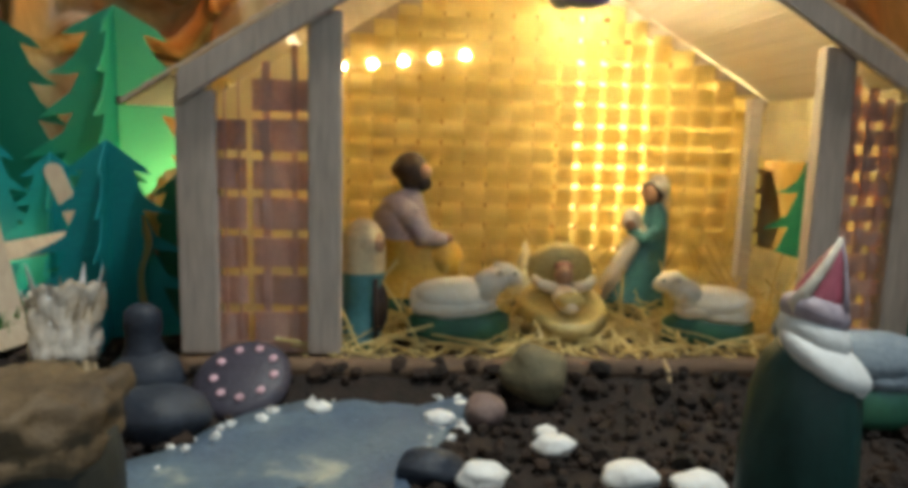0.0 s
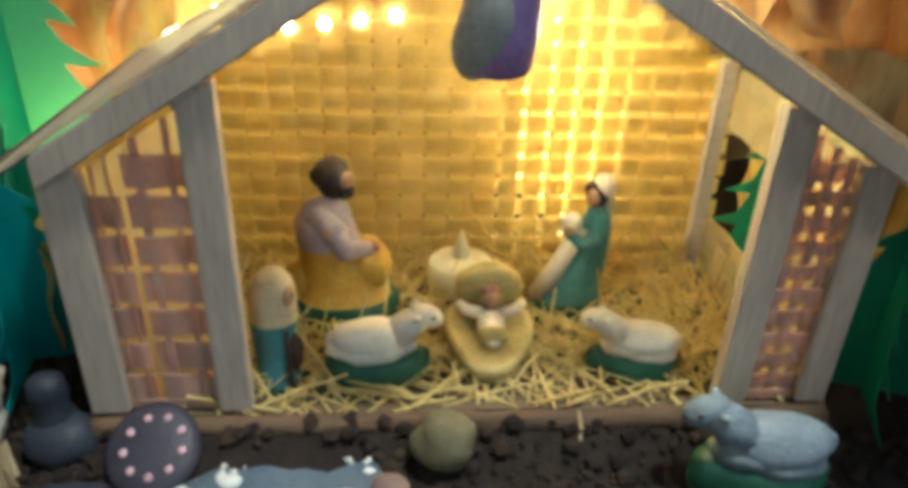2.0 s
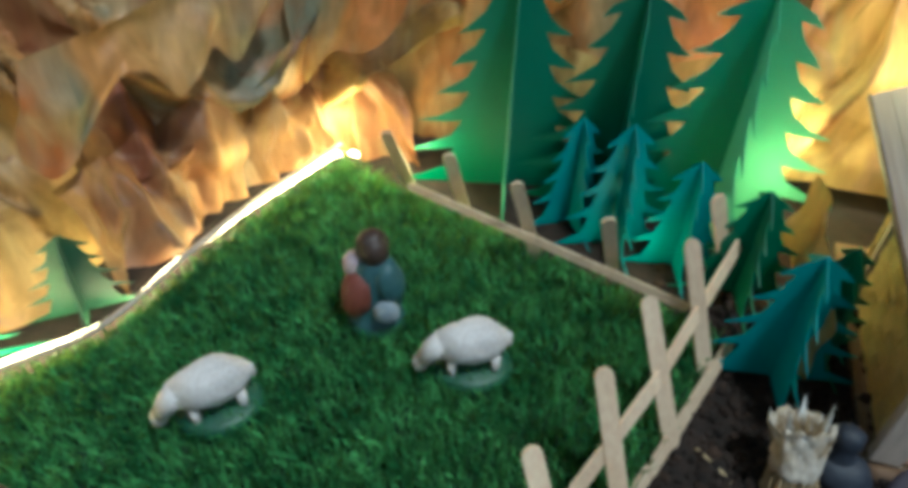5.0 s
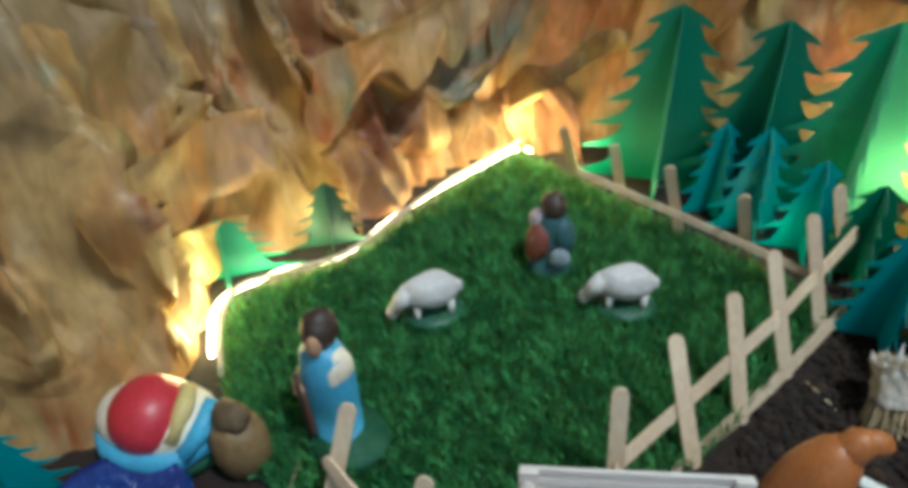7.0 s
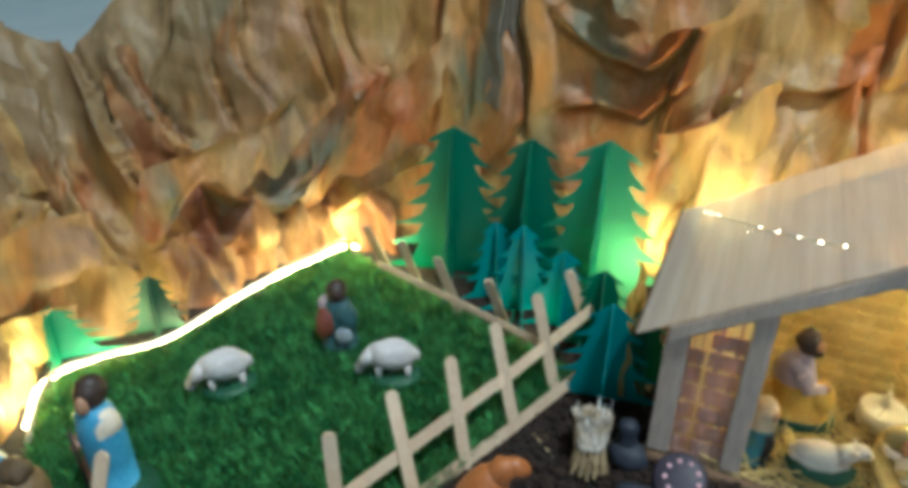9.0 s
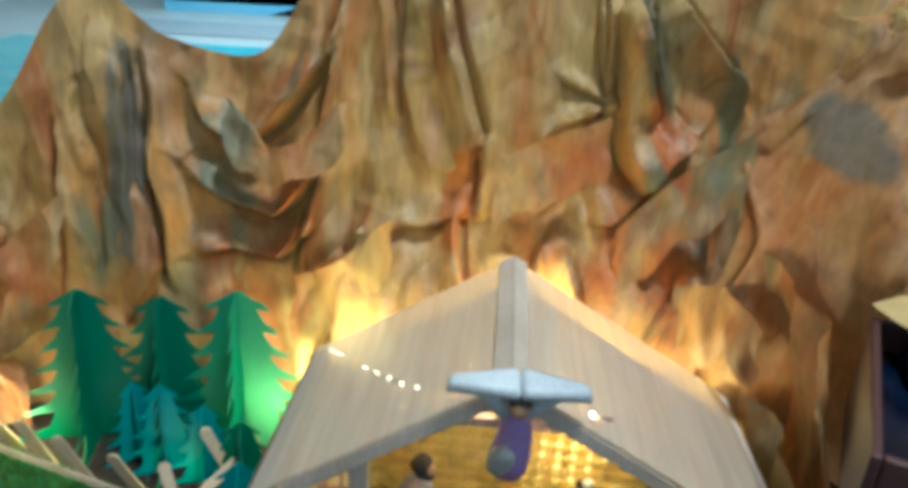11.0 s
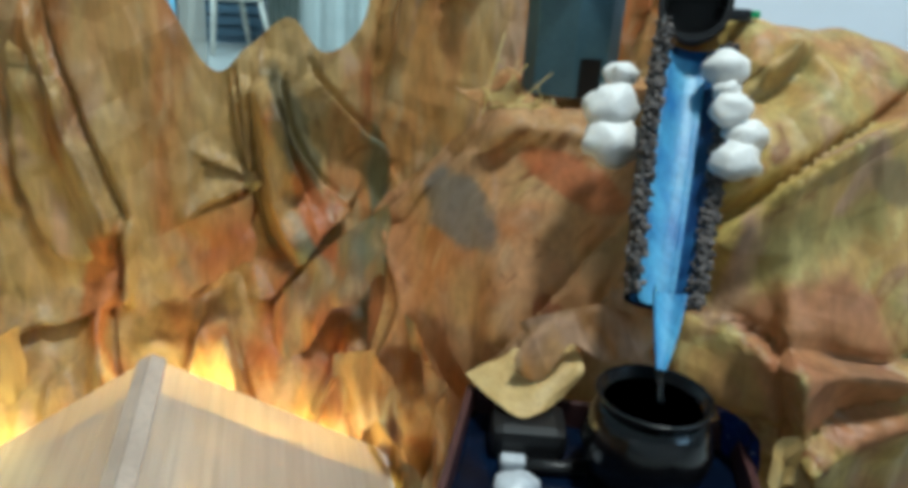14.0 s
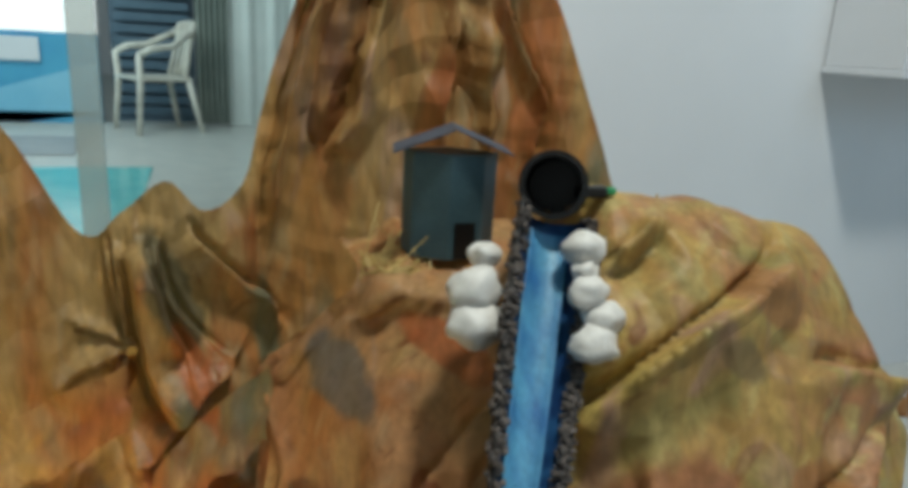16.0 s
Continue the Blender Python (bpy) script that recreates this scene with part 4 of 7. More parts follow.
fold_strip([(14.4, 24), (15.2, 30), (16.0, 36)], 4.2, 1.0, "paper_rust", 63, 1.0)
fold_strip([(9.6, 26), (9.5, 16), (9.2, 8)], 3.6, 1.6, "paper_rust", 66, 0.4)
fold_strip([(20.6, 56), (20.9, 66), (21.4, 82)], 5.5, 2.2, "paper_rust", 71, 0.4)
fold_strip([(22.6, 54), (22.5, 68), (22.3, 82)], 5.0, 2.0, "paper_gold", 73, 1.0)


spot, face = skin_at(15.94, 36.7)
bm = blob(bmesh.new(), tuple(spot + face * 0.5), (1.0, 0.7, 1.1), 0, 0.3, 2, 2)
mpart("pinched_knot", rough(bm, 0.5, 0.8, 2), M["paper_gold"], "pale pinched paper knot")


def quad_fn(pts, bulge):
    """A patch through a net of points (rows of equal length), pushed out by bulge."""

    def fn(u, v):
        cols = [curve_at([row[k] for row in pts], v) for k in range(len(pts[0]))]
        p = curve_at(cols, u)
        return Vector((p[0], p[1] - bulge * math.sin(math.pi * u) * math.sin(math.pi * v), p[2]))

    return fn


ledge_net = [[(19, 27, 10), (26, 18, 8), (36, 8, 8), (46, 7, 8)], [(21.8, 25.5, 26), (28, 18, 26), (37, 6, 28), (48, 4, 28)], [(22.3, 30, 34.8), (29.5, 21, 36), (40, 10, 38.5), (49, 10, 39)], [(27, 27.2, 41.0), (33, 22.5, 42.5), (42, 14, 43.8), (51, 15, 44)], [(30.7, 25, 45.8), (36, 21, 46.3), (44, 17.5, 47), (52, 18, 47)], [(31, 37, 46.5), (38, 37, 47.8), (46, 34, 49), (54, 32, 49)]]
mpart("ledge_sheet", sink(sheet(quad_fn(ledge_net, 0.6), 110, 110, 0.9, 6.0, 4.0, 0.3, 13.0, [([(0.2, 14), (0.3, 26), (0.1, 34)], 1.2, 1.0), ([(1.3, 24), (1.6, 32), (1.9, 40)], 1.2, 0.6), ([(1.75, 26), (1.95, 36)], 1.3, 0.6)], 3)), M["paper2"], "terracotta paper fold with a grey painted stain")
hump_net = [[(41, 3, 14), (52, -4, 12), (62, -4, 14), (70, 0, 18)], [(41, 2, 30), (52, -4, 30), (65, -4, 29), (77, 1, 29)], [(43, 8, 45), (55, 5, 48), (68, 5, 45.3), (78, 6, 38.5)], [(45, 15, 54.4), (54, 13, 56.2), (66, 12, 53.2), (75, 10, 46)], [(47, 22, 52), (56, 24, 53), (67, 22, 47), (74, 20, 38)]]
mpart("hump_sheet", sink(sheet(quad_fn(hump_net, 2.0), 120, 120, 1.1, 6.5, 7.0, 0.4, 12.0, [([(0.1, 40), (0.9, 47), (1.6, 52)], 2.4, 1.1), ([(0.3, 34), (1.2, 33), (2.3, 32)], 2.0, 1.0), ([(0.2, 26), (1.0, 29), (2.2, 38)], 1.8, 1.0), ([(0.4, 50), (0.9, 55)], -1.6, 0.8), ([(1.6, 44), (2.6, 41)], 1.6, 1.0), ([(0.9, 22), (0.6, 36)], 2.0, 0.9)], 3)), M["paper3"], "yellow ochre crumpled paper hump")
foot_net = [[(-23, 25.5, 2), (-8, 25, 2), (6, 25, 2), (19, 23, 2)], [(-23, 27, 12), (-8, 27, 15), (6, 27, 15), (20, 25, 14)], [(-22, 36, 20), (-8, 37, 27), (6, 37, 28), (22, 36, 26)]]
mpart("foot_sheet", sheet(quad_fn(foot_net, 0.5), 150, 60, 0.6, 4.5, 11.0, 0.4, 10.0, [([(0.2, 4), (0.5, 20)], 2.0, 0.9), ([(0.7, 6), (0.9, 18)], 1.6, 0.8), ([(1.1, 24), (1.3, 8)], 2.2, 0.8), ([(1.5, 6), (1.8, 22)], 2.0, 0.9), ([(2.0, 22), (2.2, 6)], 2.0, 0.8), ([(2.4, 6), (2.8, 20)], 1.8, 0.8)], 3), M["paper"])


def flap(name, rim, drop, seed, material="paper", out=2.0):
    """A loose torn paper flap: its upper rim through points, hanging by drop and standing out at its lower edge."""

    def fn(u, v):
        x, y, z = curve_at(rim, u)
        k = 0.75 + 0.5 * noise.noise(Vector((u * 4, seed, 0)))
        return Vector((x + 1.2 * noise.noise(Vector((u * 3, v * 2, seed))), y - out * (1 - v) * k, z - drop * k * (1 - v)))

    return mpart(name, sheet(fn, 46, 30, 0.55, 3.4, seed, 0.35, 6.0), M[material], "loose torn flap of painted paper")


flap("paper_flap", [(11, 31, 23), (16, 30, 30), (22.5, 28, 36)], 10, 21, "paper", 3.0)
flap("paper_flap", [(-2, 31, 31), (4, 30.5, 34), (9, 31, 36)], 9, 22, "paper", 2.0)
flap("paper_flap", [(-31, 30, 36), (-25, 29, 31), (-18, 30, 36)], 6, 23, "paper", 2.5)
flap("paper_flap", [(-60, 20, 15), (-53, 21, 20), (-46, 24, 27)], 9, 24, "paper", 3.5)
flap("paper_flap", [(-69, 0, 16), (-65, 9, 17), (-61, 17, 20)], 8, 25, "paper", 3.0)
flap("paper_flap", [(-70, -24, 14), (-71, -15, 15), (-70, -6, 14)], 9, 26, "paper", -2.0)
flap("paper_flap", [(-24, 28, 17), (-19, 28, 19), (-13, 29, 24)], 10, 27, "paper", 2.0)
skirt_foot = [(-65.7, -2.4), (-64.9, 4), (-63.6, 9), (-61.8, 14), (-59.9, 18.4), (-57, 20.0), (-51, 20.6)]
skirt_net = [[(x - 0.9 * k, y + 0.35 * k, -0.3 + z) for x, y in skirt_foot] for k, z in ((0, 0), (1.0, 2.4), (1.6, 4.6), (4.2, 7.0))]
mpart("skirt_sheet", sheet(quad_fn(skirt_net, 0.0), 130, 34, 1.3, 2.6, 36.0, 1.0, 3.6), M["paper_rust"], "rust coloured crumpled paper beside the light strip")
flap("paper_flap", [(-67.5, -22, 5.0), (-72.2, -16, 6.5), (-70.6, -9.5, 5.5)], 6.5, 30, "paper_gold", 0.2)
flap("paper_flap", [(-48, 24, 8.0), (-42, 25.5, 10), (-35, 26.5, 9), (-28, 27.5, 11)], 9.5, 31, "paper_gold", 1.5)
flap("paper_flap", [(-21.8, 15, 9.0), (-20.8, 10, 8.0), (-20.0, 5.5, 6.5)], 8, 38, "paper_gold", 0.8)
flap("paper_flap", [(21, 20, 13), (23, 12, 15), (22.5, 4, 13)], 13, 32, "paper_gold", 0.6)
flap("paper_flap", [(17, 26, 20), (20.5, 22, 22), (22.5, 15, 21)], 9, 33, "paper_rust", 1.5)
flap("paper_flap", [(21.8, 30, 34.2), (26.5, 27.3, 40.6), (31.0, 24.4, 46.4)], 3.5, 34, "paper2", 1.0)
flap("paper_flap", [(29, 4.6, 34.0), (34, 4.0, 35.5), (39.5, 3.0, 34.5)], 4.5, 35, "paper", 2.0)
flap("paper_flap", [(42.5, -8.5, 27.5), (45.5, -6.5, 29.5), (49, -5.5, 28.5)], 6, 36, "paper_gold", 1.5)
flap("paper_flap", [(78.5, 6, 38.5), (80.5, 5.5, 37.5), (82.5, 5.5, 38.5)], 2.5, 37, "paper_rust", 0.6)
right_net = [[(26, 22, 2), (27, 8, 2), (22, -4, 2)], [(25.5, 22, 14), (27, 9, 14), (22, -3, 12)], [(24, 23, 26), (25, 11, 25), (21.5, 0, 22)]]
mpart("side_sheet", sheet(quad_fn(right_net, 0.0), 70, 60, 0.8, 4.5, 13.0, 0.5, 8.0), M["paper"])

# ---- lawn ----
LAWN = [(-25.5, 6.5), (-28.5, -3), (-30.5, -9.5), (-32.3, -14), (-36, -20), (-45, -28), (-57, -26.5), (-63.5, -21.5), (-67, -18), (-68.5, -14.5), (-66.5, -11), (-63, -6), (-61.5, 2), (-60, 9), (-57, 17), (-51, 14.5), (-44, 12.5), (-38, 10.5), (-31, 8.5)]


lawn = thing("lawn", "bright green artificial turf mat", "lawn", cm(-45, -4, 0), kind="structure")
bm = bmesh.new()
lo = [bm.verts.new((x + 45, y + 4, -0.1)) for x, y in LAWN]
hi = [bm.verts.new((x + 45, y + 4, 0.35)) for x, y in LAWN]
bm.faces.new(hi)
for i in range(len(LAWN)):
    j = (i + 1) % len(LAWN)
    bm.faces.new((lo[i], lo[j], hi[j], hi[i]))
part("turf_backing", bm, M["grass_base"], lawn)


def blades(count):
    verts, faces = [], []
    while len(faces) < count:
        x, y = rnd.uniform(-70, -25), rnd.uniform(-29, 18)
        if not inside(x, y, LAWN):
            continue
        a, h, t = rnd.uniform(0, 6.28), rnd.uniform(0.7, 1.7), rnd.uniform(0.15, 0.9)
        dx, dy = 0.075 * math.cos(a), 0.075 * math.sin(a)
        lx, ly = t * math.cos(a + 1.5 + rnd.uniform(-0.8, 0.8)), t * math.sin(a + 1.5 + rnd.uniform(-0.8, 0.8))
        x, y, k = x + 45, y + 4, len(verts)
        verts += [(x - dx, y - dy, 0.3), (x + dx, y + dy, 0.3), (x + dx * 0.6 + lx * 0.5, y + dy * 0.6 + ly * 0.5, 0.3 + h * 0.65), (x + lx, y + ly, 0.3 + h)]
        faces.append((k, k + 1, k + 2, k + 3))
    me = bpy.data.meshes.new("grass_blades")
    me.from_pydata([(a * S, b * S, c * S) for a, b, c in verts], [], faces)
    me.materials.append(M["grass"])
    ob = new("grass_blades", me)
    ob.parent = lawn
    return tagged(ob, kind="stuff")


blades(38000)

# LED strip behind the lawn, the trees and the stable
STRIP = [(-66.5, -19.8, 0.1), (-70.0, -15.2, 0.1), (-68.6, -10.4, 0.1), (-64.6, -5.2, 0.1), (-63.4, 2, 0.1), (-61.9, 8.5, 0.1), (-60.0, 14, 0.1), (-58.4, 18.3, 0.1), (-56, 18.9, 0.1)]
STRIP_BACK = [(-13, 22.6, -0.6), (-10, 22.5, -0.6), (5, 22.5, -0.6), (16, 21, -0.6)]
strip = thing("led_strip", "glowing warm white LED strip lying behind the lawn", "light strip", cm(0, 0, 0))
bm = bmesh.new()
tube(bm, [tuple(curve_at(STRIP, i / 120)) for i in range(121)], 0.19, 8)
part("led_tube", bm, M["led"], strip)
strip = thing("led_strip", "glowing warm white LED strip lying behind the stable", "light strip", cm(0, 0, 0))
bm = bmesh.new()
tube(bm, [tuple(curve_at(STRIP_BACK, i / 80)) for i in range(81)], 0.17, 6)
part("led_tube", bm, M["led"], strip)
bm = bmesh.new()
RIM = [(-63.8, -21.4, 0.8), (-67.2, -17.6, 1.3), (-68.6, -14.0, 1.6), (-66.5, -10.6, 1.5), (-63.4, -6, 1.4), (-62.0, 2, 1.5), (-60.3, 9, 1.7), (-57.4, 17.4, 1.9)]
tube(bm, [tuple(curve_at(RIM, i / 30)) for i in range(31)], 0.22, 6)
tagged(obj("lawn_edge_cord", bm, M["post"], smooth=True), "thin pale cord along the lawn edge", "cord")

# ---- stick fences ----
STICK_W, STICK_T = 1.0, 0.2


def stick_between(p, q, width=STICK_W, over=0.0):
    """A craft stick with round ends from p to q, in its own mesh."""
    p, q = Vector(p), Vector(q)
    L = (q - p).length + 2 * over
    n, pts = 7, []
    r = width / 2
    for i in range(n):
        t = math.pi * i / (n - 1)
        pts.append((r * math.cos(t), L - r + r * math.sin(t)))
    for i in range(n):
        t = math.pi + math.pi * i / (n - 1)
        pts.append((r * math.cos(t), r + r * math.sin(t)))
    d = (q - p).normalized()
    side = Vector((0.25, 1, 0)) if abs(d.z) > 0.5 else Vector((0, 0, 1))
    return pts, L, d, p - d * over, side


def stick(name, p, q, face, parent, width=STICK_W):
    pts, L, d, o, _ = stick_between(p, q, width)
    face = Vector(face)
    face = (face - d * face.dot(d)).normalized()
    x = d.cross(face)
    rot = Matrix((x, face, d)).transposed().to_4x4()
    bm = plate(bmesh.new(), pts, STICK_T, Matrix.Translation(o) @ rot)
    return part(name, bm, M["stick"], parent)


fence = thing("stick_fence", "low lattice fence of pale craft sticks beside the lawn", "fence", cm(0, 0, 0), "lawn fences")
PICKETS = [((-25.2, 12.6, 0.1), (-27.9, 11.1, 8.6)), ((-26.2, 3.5, 0.1), (-29.3, 5.8, 8.8)), ((-27.8, -2.6, 0.1), (-31.2, 0.4, 8.6)), ((-29.9, -8.2, 0.1), (-32.8, -5.1, 8.4)), ((-31.9, -13.1, 0.1), (-35.2, -10.5, 8.3)), ((-35.8, -17.6, 0.1), (-36.8, -16.4, 8.7))]
for p, q in PICKETS:
    stick("picket", p, q, (0.55, -1, 0.2), fence)
stick("rail", (-36.2, -17.5, 3.0), (-29.8, -2.0, 4.4), (1, -0.75, 0.5), fence)
stick("rail", (-30.0, -2.5, 4.2), (-24.4, 15.3, 4.4), (1, -0.75, 0.5), fence)
stick("rail", (-33.0, -14.6, 0.5), (-28.9, -4.6, 0.5), (1, -0.75, 0.6), fence)
stick("rail", (-29.0, -5.0, 0.5), (-24.8, 6.6, 0.5), (1, -0.75, 0.6), fence)
back_fence = thing("stick_fence", "low fence of pale craft sticks behind the lawn", "fence", cm(0, 0, 0), "lawn fences")
for p, q in (((-32.8, 9.4, 0.1), (-34.2, 6.2, 8.8)), ((-38.6, 10.4, 0.1), (-40.4, 8.0, 8.7)), ((-44.7, 13.0, 0.1), (-45.8, 10.6, 8.0)), ((-50.4, 15.8, 0.1), (-51.3, 12.6, 7.4))):
    stick("picket", p, q, (0.3, -1, 0), back_fence, 0.9)
stick("rail", (-49.0, 11.2, 4.0), (-38.6, 8.0, 4.2), (0.3, -1, 0.2), back_fence, 0.6)
stick("rail", (-39.2, 8.2, 4.2), (-28.2, 4.9, 4.2), (0.3, -1, 0.2), back_fence, 0.6)
near_fence = thing("stick_fence", "low fence of pale craft sticks in front of the shepherd", "fence", cm(0, 0, 0), "lawn fences")
for p, q in (((-50.6, -26.9, 0.1), (-50.0, -23.9, 8.2)), ((-44.4, -28.5, 0.1), (-43.9, -25.9, 8.0))):
    stick("picket", p, q, (0.3, -1, 0), near_fence)
stick("rail", (-51.0, -25.6, 4.6), (-42.5, -28.5, 3.0), (0.3, -1, 0.2), near_fence, 0.9)

# ---- stable ----
stable = thing("stable", "small wooden stable with woven walls and slatted roof", "stable", cm(0, 0, 0))
BACK, DEEP = 14.5, 20.0
LX, RX = -17.2, 17.4
APEX, EAVE, EAVE_LEFT = 24.3, 11.6, 12.05


def roof_z(x, y=0.0):
    """Height of the roof; the warped eave rises a little towards the back."""
    return APEX - ((APEX - EAVE_LEFT - 0.03 * y) * -x / 19.3 if x < 0 else (APEX - EAVE) * x / 21.4)


def beam(name, x0, x1, y0, y1, z0, z1, material, label="", lean=0.0):
    bm = box(bmesh.new(), x0, x1, y0, y1, z0, z1, 0.12)
    for v in bm.verts:
        v.co.x += lean * v.co.z
    return part(name, bm, material, stable, label)


beam("sill", LX - 0.3, RX + 0.3, -0.2, 0.5, -1.5, 0.5, M["sill"])
log_pts = [(LX + (RX - LX) * k / 24, -0.62 + 0.12 * noise.noise(Vector((k * 0.35, 0, 2))), 0.12 + 0.14 * noise.noise(Vector((k * 0.3, 4, 0)))) for k in range(25)]
part("front_log", rough(tube(bmesh.new(), log_pts, [0.52 + 0.1 * noise.noise(Vector((k * 0.5, 7, 1))) for k in range(25)], 12), 0.14, 0.6, 3, 1), M["log_bark"], stable, "rough brown branch along the sill", True)
beam("floor_board", LX, RX, 0.5, DEEP, -0.3, 0.35, M["sill"])
for x0, x1 in ((LX, LX + 1.7), (-11.5, -10.0), (11.9, 13.4), (RX - 1.5, RX)):
    beam("post", x0, x1, -0.35, 0.45, 0.7, roof_z((x0 + x1) / 2) - 1.4, M["post"])
# lamplight on this post is painted in by using the whitewash colour
beam("post", 15.4, 16.3, BACK - 0.9, BACK - 0.1, 0.3, 13.9, M["whitewash"])
beam("post", -16.6, -15.4, BACK - 0.8, BACK, 0.3, 12.7, M["post"])
beam("tie_beam", -6.2, 7.0, 0.9, 1.6, 19.1, 19.95, M["post"])


def rafter(x0, x1, y0, y1, drop, thick):
    bm = box(bmesh.new(), 0, 1, y0, y1, 0, 1)
    for v in bm.verts:
        x = x0 + (x1 - x0) * v.co.x
        v.co = Vector((x, v.co.y, roof_z(x, y0) - drop - thick + thick * v.co.z))
    bmesh.ops.bevel(bm, geom=list(bm.edges), offset=0.1, segments=2, affect="EDGES")
    return part("rafter", bm, M["post"], stable)


rafter(-17.0, 0.0, -0.75, -0.36, 0.25, 1.4)
rafter(0.0, 19.6, -0.75, -0.36, 0.3, 1.35)
rafter(-17.8, 0.0, BACK + 0.3, BACK + 0.8, 0.35, 1.3)
rafter(0.0, 19.6, BACK + 0.3, BACK + 0.8, 0.35, 1.3)


def weave_strip(length, width, period, phase, up, horizontal):
    """One woven strip that passes over and under; it lies in the x-z plane."""
    verts, faces = [], []
    n = max(4, int(length / (period / 4)))
    for i in range(n + 1):
        s = length * i / n
        w = up * math.sin(math.pi * s / period + phase)
        for a, d in ((-width / 2, -0.05), (width / 2, -0.05), (width / 2, 0.05), (-width / 2, 0.05)):
            verts.append((s, w + d, a) if horizontal else (a, w + d, s))
    for i in range(n):
        k = 4 * i
        for a in range(4):
            b = (a + 1) % 4
            faces.append((k + a, k + b, k + 4 + b, k + 4 + a))
    faces += [(3, 2, 1, 0), (4 * n, 4 * n + 1, 4 * n + 2, 4 * n + 3)]
    return verts, faces


def woven(m, x0, x1, z0, top_fn, wx, wz, gap, parent, material, hole=None, name="strip", gap_z=None, up=0.08):
    """A woven mat of separate strips, cut below top_fn; m lays its x-z plane into the stable."""

    def put(verts, faces, off):
        me = bpy.data.meshes.new(name)
        me.from_pydata([tuple((m @ (Vector(v) + off)) * S) for v in verts], [], faces)
        me.materials.append(material)
        ob = new(name, me)
        ob.parent = parent

    nx = int((x1 - x0) / wx)
    for i in range(nx):
        x = x0 + (i + 0.5) * wx
        top = top_fn(x)
        spans = [(z0, top)]
        if hole and hole[0] < x < hole[1]:
            spans = [(z0, hole[2]), (hole[3], top)]
        for a, b in spans:
            if b - a > 0.6:
                put(*weave_strip(b - a, wx - (gap(x) if callable(gap) else gap) * rnd.uniform(0.8, 1.2), wz, math.pi * (i % 2) + math.pi * (a - z0) / wz, up, False), Vector((x, 0, a)))
    nz = int((max(top_fn(x0 + (x1 - x0) * k / 20) for k in range(21)) - z0) / wz)
    for j in range(nz):
        z = z0 + (j + 0.5) * wz
        xs = [x0 + (x1 - x0) * k / 60 for k in range(61)]
        ok = [x for x in xs if top_fn(x) > z + wz * 0.4]
        if not ok:
            continue
        spans = [(ok[0], ok[-1])]
        if hole and hole[2] < z < hole[3]:
            spans = [(ok[0], hole[0]), (hole[1], ok[-1])]
        for a, b in spans:
            if b - a > 0.6:
                put(*weave_strip(b - a, wz - (gap_z or gap) * rnd.uniform(0.75, 1.3), wx, math.pi * ((j + 1) % 2) + math.pi * (a - x0) / wx, up, True), Vector((a, 0, z)))


wall_back = part("woven_back_wall", box(bmesh.new(), LX, RX, BACK + 0.15, BACK + 0.3, 0.3, 1.4), M["weave"], stable, "woven palm strip wall")
woven(Matrix.Translation((0, BACK, 0)), LX + 0.4, RX - 0.4, 1.0, lambda x: roof_z(x, BACK) - 1.0, 1.5, 1.35, lambda x: 0.42 if 3.0 < x < 10.5 else 0.13, wall_back, M["weave"], gap_z=0.30, up=0.17)
panel_l = part("woven_front_panel", box(bmesh.new(), LX + 1.7, -11.5, 0.0, 0.1, 0.7, 1.2), M["weave_out"], stable, "mauve-brown woven strip panel")
for xa, xb in ((LX + 1.7, -14.25), (-13.98, -11.5)):
    woven(Matrix.Translation((0, 0.15, 0)), xa, xb, 1.0, lambda x: roof_z(x) - 2.0, (xb - xa) / 2, 1.75, (xb - xa) / 2 - 0.16, panel_l, M["weave_out"], gap_z=0.36)
panel_r = part("woven_front_panel", box(bmesh.new(), 13.4, RX - 1.5, 0.0, 0.1, 0.7, 1.2), M["weave_out"], stable, "mauve-brown woven strip panel")
woven(Matrix.Translation((0, 0.15, 0)), 13.4, RX - 1.5, 1.1, lambda x: roof_z(x) - 2.0, 0.83, 1.2, 0.36, panel_r, M["weave_out"], gap_z=0.40)
# added see-through sheets catch the inside light, so the strip gaps look bright
for x0, x1 in ((LX + 1.75, -11.55), (13.45, RX - 1.55)):
    bm = bmesh.new()
    vs = [bm.verts.new((x, 0.42, z)) for x, z in ((x0, 0.8), (x1, 0.8), (x1, roof_z(x1) - 2.1), (x0, roof_z(x0) - 2.1))]
    bm.faces.new(vs)
    part("backing_film", bm, M["film"], stable, "thin cream film added to make the gaps between the strips glow")
side_m = Matrix.Translation((16.4, 0, 0)) @ Matrix.Rotation(radians(90), 4, "Z")
wall_r = part("woven_side_wall", box(bmesh.new(), 16.3, 16.4, 0.5, BACK - 0.8, 0.35, 0.9), M["weave"], stable, "woven side wall with a window hole")
woven(side_m, 0.6, BACK - 0.8, 0.8, lambda y: 13.6, 1.6, 1.15, 0.12, wall_r, M["weave_lit"], hole=(1.8, 13.2, 3.9, 9.9))
side_l = Matrix.Translation((-16.3, 0, 0)) @ Matrix.Rotation(radians(90), 4, "Z")
